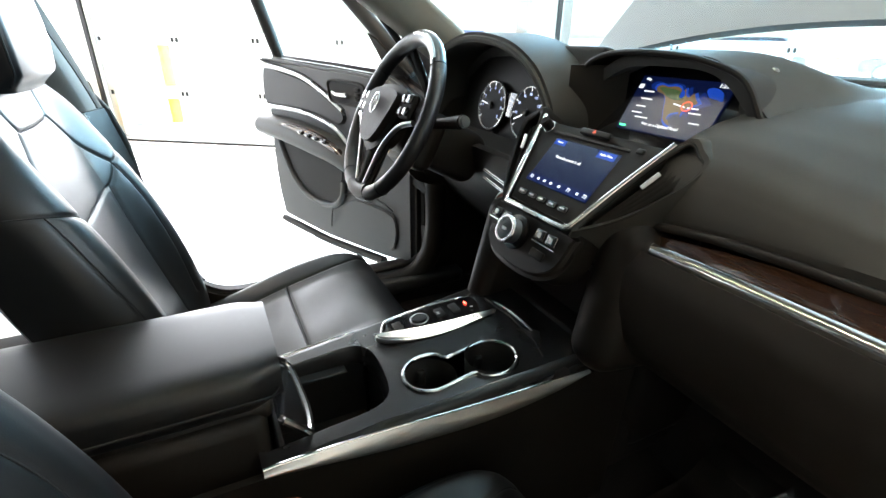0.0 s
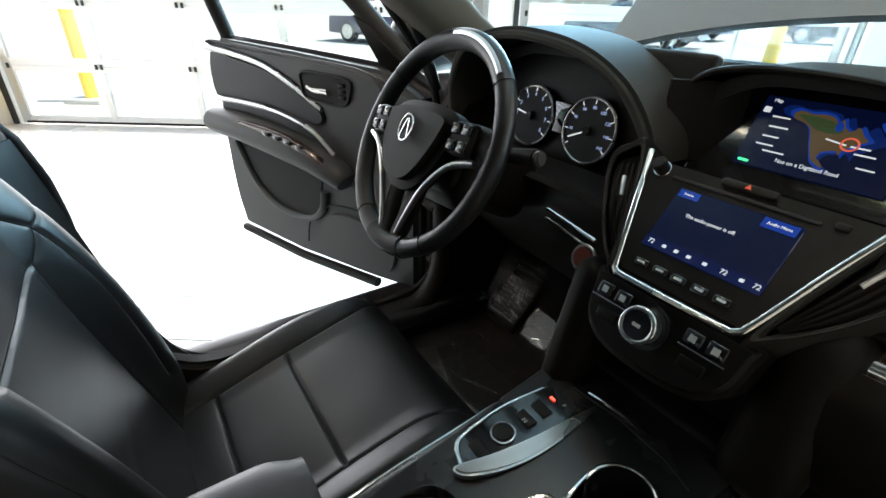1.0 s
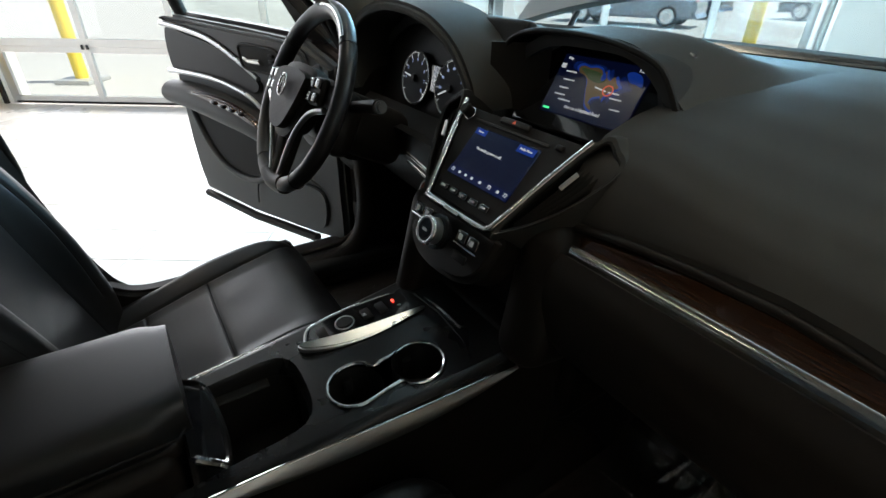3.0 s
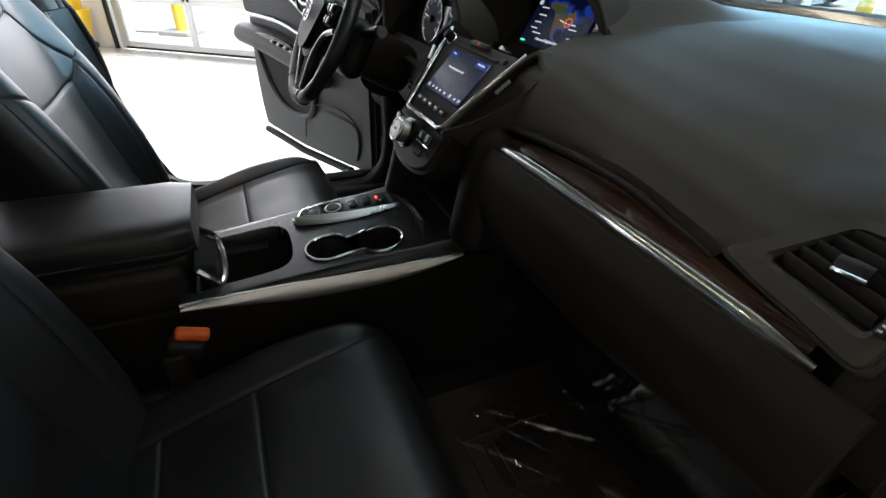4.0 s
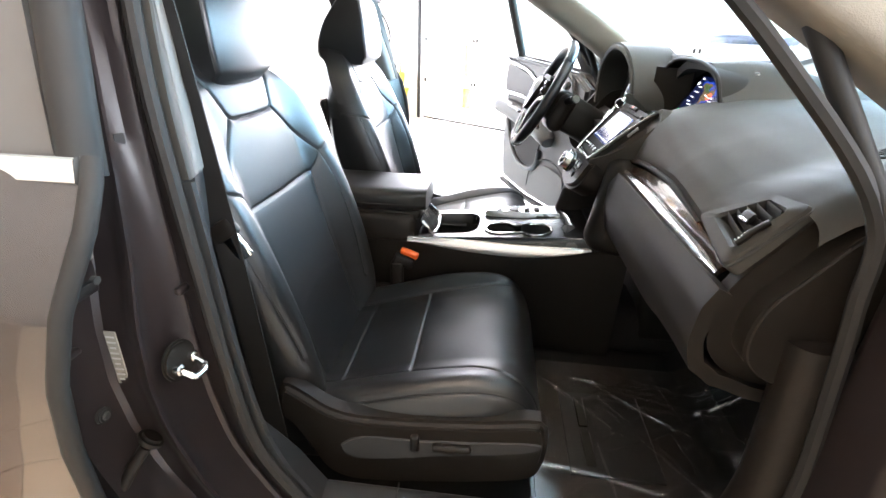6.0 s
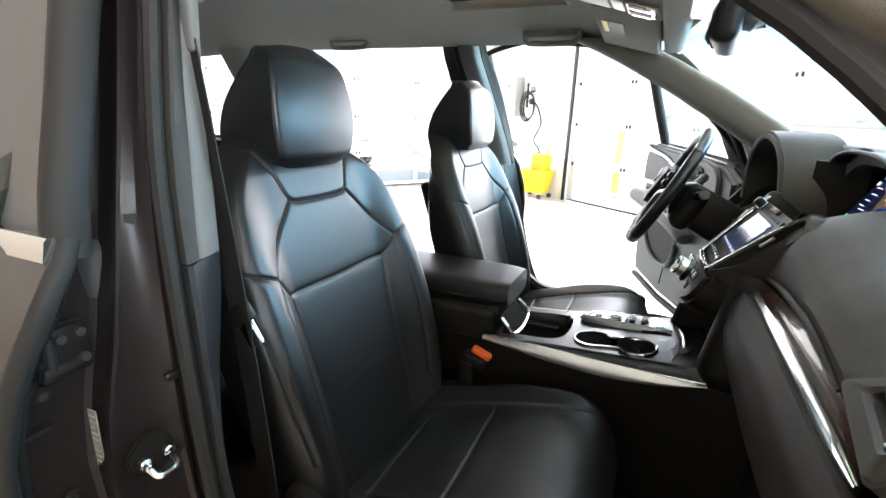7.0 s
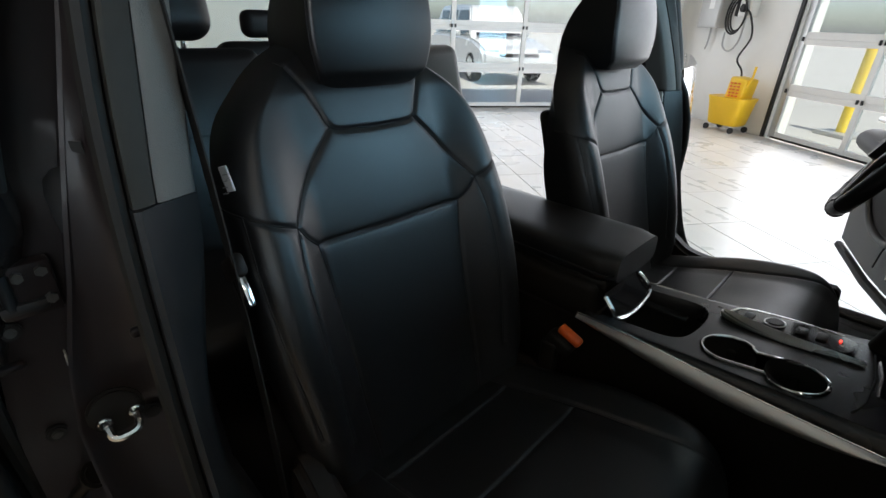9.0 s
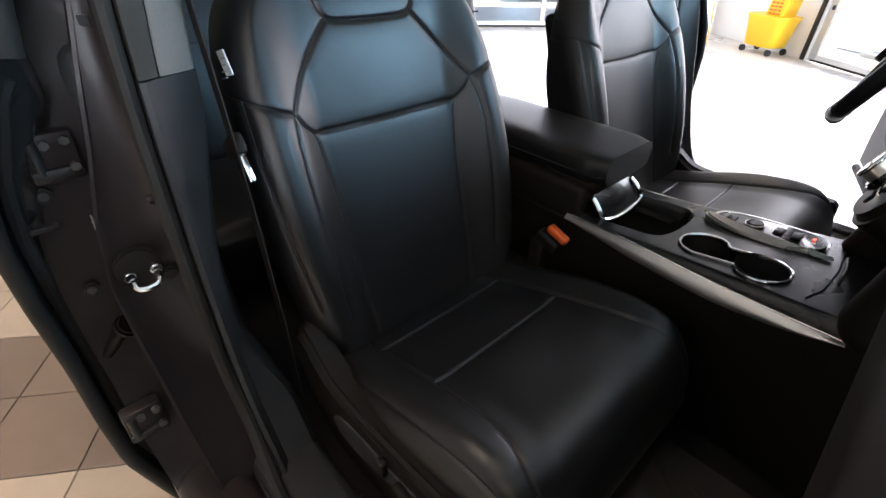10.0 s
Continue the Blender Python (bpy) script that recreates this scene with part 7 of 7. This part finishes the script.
part("tongue", rbox((0.661, -0.172, 1.078), (0.010, 0.026, 0.046), 0.004, 2, pose(0, 0, 0, 35, 0, 0)), CHROME, belt, "bright metal tongue")
part("tongue_cover", rbox((0.661, -0.190, 1.102), (0.018, 0.045, 0.030), 0.007, 2, pose(0, 0, 0, 35, 0, 0)), PLASTIC, belt)
part("belt_anchor", rbox((0.682, -0.205, 1.475), (0.012, 0.018, 0.060), 0.005), TRIM_GREY, belt)


def grab_handle(name, x, y0, y1, z):
    h = thing(name, "grey grab handle on the roof edge", "grab handle", "grab handles")
    part("grip", tube(smoothline([(x, y0, z + 0.012), (x, y0 + 0.008, z - 0.022), (x, y0 + 0.035, z - 0.030), (x, y1 - 0.035, z - 0.030), (x, y1 - 0.008, z - 0.022), (x, y1, z + 0.012)], 5), 0.0095, 10), HEADLINER, h)
    part("recess", rbox((x - math.copysign(0.012, x), (y0 + y1) / 2, z), (0.022, y1 - y0 + 0.004, 0.026), 0.010), HEADLINER, h)
    return h


grab_handle("grab_handle", -0.55, -0.15, 0.03, 1.648)
grab_handle("grab_handle", -0.57, -0.95, -0.78, 1.655)
grab_handle("grab_handle", 0.57, -0.95, -0.78, 1.655)
rear_lamp = thing("roof_lamp", "small grey roof lamp on the rear headliner", "roof lamp")
part("bezel", rbox((0.03, -1.05, headliner_z(0.03, -1.05) - 0.004), (0.17, 0.05, 0.014), 0.006), TRIM_GREY, rear_lamp)
for s in (-1, 1):
    part("lens", rbox((0.03 + s * 0.045, -1.05, headliner_z(0.03, -1.05) - 0.011), (0.055, 0.034, 0.006), 0.003), MILKY, rear_lamp, "milky white lens")
ohc = thing("overhead_console", "grey overhead console with lamps and sunglasses box", "overhead console")
OM = Matrix.Translation((-0.01, 0.205, 1.640)) @ pose(0, 0, 0, -16, 0, 0)
part("base", at(rbox((0, 0, 0), (0.30, 0.20, 0.035), 0.016), OM), HEADLINER, ohc)
plate = part("lamp_plate", at(rbox((-0.045, -0.018, -0.0185), (0.118, 0.190, 0.008), 0.004), OM), TRIM_GREY, ohc)
part("lamp_lens", at(rbox((-0.045, -0.067, -0.0230), (0.092, 0.078, 0.006), 0.003), OM), MILKY, plate, "white reading lamp lens")
part("microphone_grille", at(rbox((-0.045, -0.010, -0.0230), (0.092, 0.026, 0.005), 0.002), OM), GREYMETAL, plate)
part("switch_bank", at(rbox((-0.045, 0.040, -0.0230), (0.098, 0.062, 0.006), 0.003), OM), SILVER, plate, "silver switch frame")
for k in range(3):
    part("switch", at(rbox((-0.076 + 0.031 * k, 0.040, -0.0265), (0.024, 0.046, 0.006), 0.002), OM), PLASTIC if k == 1 else SILVER, plate)


def visor(name, label, x, s):
    v = thing(name, label, "sun visor", "sun visors")
    VM = Matrix.Translation((x, 0.195, 1.648 if s > 0 else 1.628)) @ pose(0, 0, 0, -14, s * 6, 0)
    part("panel", at(rbox((0, 0, -0.008), (0.36, 0.17, 0.022), 0.010), VM), HEADLINER, v)
    lb = part("airbag_label", at(rbox((0.030 if s < 0 else -0.02, -0.035, -0.0205), (0.100, 0.058, 0.001), 0, 1), VM), CREAM, v, "cream warning label")
    part("label_band", at(rbox((0.030 if s < 0 else -0.02, -0.056, -0.0215), (0.094, 0.013, 0.001), 0, 1), VM), YELLOW, lb)
    part("pivot", at(tube([Vector((-s * 0.18, 0.07, -0.005)), Vector((-s * 0.21, 0.07, 0.0))], 0.007, 8), VM), CHROME, v)
    return v


visor("sun_visor", "grey sun visor with warning label, driver side", -0.345, -1)
visor("sun_visor", "grey sun visor folded up, passenger side", 0.345, 1)
rv = thing("rearview_mirror", "black rearview mirror under its sensor housing", "rearview mirror")
part("shell", rbox((-0.025, 0.402, 1.566), (0.225, 0.050, 0.086), 0.020, 4, pose(0, 0, 0, -6, 0, -7)), PLASTIC, rv)
part("mirror_glass", rbox((-0.0275, 0.3765, 1.564), (0.208, 0.004, 0.070), 0.0015, 1, pose(0, 0, 0, -6, 0, -7)), MIRROR, rv, "mirror glass")
part("stem", tube([(-0.025, 0.412, 1.566), (-0.015, 0.436, 1.568), (0.0, 0.462, 1.568)], 0.012, 10), PLASTIC, rv)


def housing_ring(v):
    """Cross section of the blade that runs down the windscreen."""
    wide, thick = 0.085 - 0.040 * smooth01(v / 0.8), 0.032 + 0.014 * math.sin(math.pi * v)
    if v > 0.85:
        wide, thick = wide * (1 - 2.2 * (v - 0.85)), thick * (1 - 3.5 * (v - 0.85))
    mid = Vector((0.015, 0.385 + 0.075 * v, 1.645 - 0.070 * v))
    ring = []
    for i in range(28):
        a = 2 * math.pi * i / 28
        x, h = wide * math.copysign(abs(math.cos(a)) ** 0.7, math.cos(a)), thick * math.copysign(abs(math.sin(a)) ** 0.8, math.sin(a))
        ring.append(mid + Vector((x, 0.35 * h, 0.94 * h)))
    return ring


part("sensor_housing", loft([housing_ring(i / 20) for i in range(21)]), PLASTIC, rv, "black sensor housing on the windscreen")


# ---------------------------------------------------------------- rear seats
def rear_bench(x):
    r = thing("bench_seat", "black leather rear seat with headrest", "car seat", "rear seats")
    r.location = (x, -0.78, 0.06)
    part("cushion", rbox((0, 0.02, 0.64), (0.50, 0.50, 0.18), 0.05, 4), LEATHER, r)
    part("backrest", rbox((0, -0.27, 0.95), (0.50, 0.15, 0.56), 0.05, 4, pose(0, 0, 0, 16, 0, 0)), LEATHER, r)
    part("headrest", rbox((0, -0.36, 1.335), (0.27, 0.12, 0.185), 0.05, 4, pose(0, 0, 0, 12, 0, 0)), LEATHER, r)
    for s in (-1, 1):
        part("headrest_post", cyl((s * 0.06, -0.35, 1.23), 0.007, 0.10), CHROME, r)
    part("seam", rbox((0, -0.205, 1.02), (0.46, 0.003, 0.006), 0, 1, pose(0, 0, 0, 16, 0, 0)), THREAD, r)
    return r


for x in (0.41, -0.41):
    rear_bench(x)
third = thing("third_row_seat", "black third row seat backs", "car seat", "rear seats")
for x in (-0.34, 0.34):
    part("backrest", rbox((x, -1.95, 1.05), (0.52, 0.14, 0.42), 0.05, 4, pose(0, 0, 0, 14, 0, 0)), LEATHER_DK, third)
    part("headrest", rbox((x, -2.02, 1.33), (0.24, 0.09, 0.12), 0.04, 4), LEATHER_DK, third)


# ---------------------------------------------------------------- floor tiles
def tile_mesh(nm, la, lb, material):
    bm = rbox((0, 0, 0), (la - 0.004, lb - 0.004, 0.012), 0.0015, 1)
    for f in bm.faces:
        f.smooth = False
    me = bpy.data.meshes.new(nm)
    bm.to_mesh(me)
    bm.free()
    me.materials.append(material)
    return me


def tiles(a0, a1, b0, b1, la, lb, oa, ob_, near, dark, limit, light):
    """A field of tiles in straight rows; those near the car are pieces of their own."""
    plain, brown = tile_mesh("tile", la, lb, light), tile_mesh("brown_tile", la, lb, TILE_DARK)
    rest = {0: [], 1: []}
    count = 0
    for i in range(int(math.floor((a0 - oa) / la)), int(math.ceil((a1 - oa) / la)) + 1):
        for j in range(int(math.floor((b0 - ob_) / lb)), int(math.ceil((b1 - ob_) / lb)) + 1):
            a, b = oa + la * (i + 0.5), ob_ + lb * (j + 0.5)
            if not (a0 <= a <= a1 and b0 <= b <= b1):
                continue
            is_dark = dark[0] < b < dark[1]
            if near[0] < a < near[1] and near[2] < b < near[3] and count < limit:
                t = new("tile", brown if is_dark else plain)
                t.location = (a, b, G - 0.006)
                t.parent = floor
                count += 1
            else:
                rest[int(is_dark)].append((a, b))
    for k, spots in rest.items():
        verts, faces = [], []
        hx, hy = (la - 0.004) / 2, (lb - 0.004) / 2
        for x, y in spots:
            n = len(verts)
            for z in (G - 0.012, G):
                verts += [(x - hx, y - hy, z), (x + hx, y - hy, z), (x + hx, y + hy, z), (x - hx, y + hy, z)]
            faces += [(n + 4, n + 5, n + 6, n + 7), (n, n + 1, n + 5, n + 4), (n + 1, n + 2, n + 6, n + 5), (n + 2, n + 3, n + 7, n + 6), (n + 3, n, n + 4, n + 7)]
        if verts:
            me = bpy.data.meshes.new("tiles")
            me.from_pydata(verts, [], faces)
            me.materials.append(TILE_DARK if k else light)
            t = new("tiles", me)
            t.parent = floor
            tagged(t, kind="stuff")


# large tiles on the driver side, small square ones with a brown band on the other
tiles(WX, 0.30, SY, NY, 0.327, 0.654, -2.027, -1.321, (-4.6, -0.6, -3.3, 1.6), (90, 91), 120, TILE_PALE)
tiles(0.32, EX, SY, NY, 0.289, 0.283, 1.318, -0.036, (0.6, 2.6, -3.0, 0.6), (-0.60, -0.036), 170, TILE_MAT)
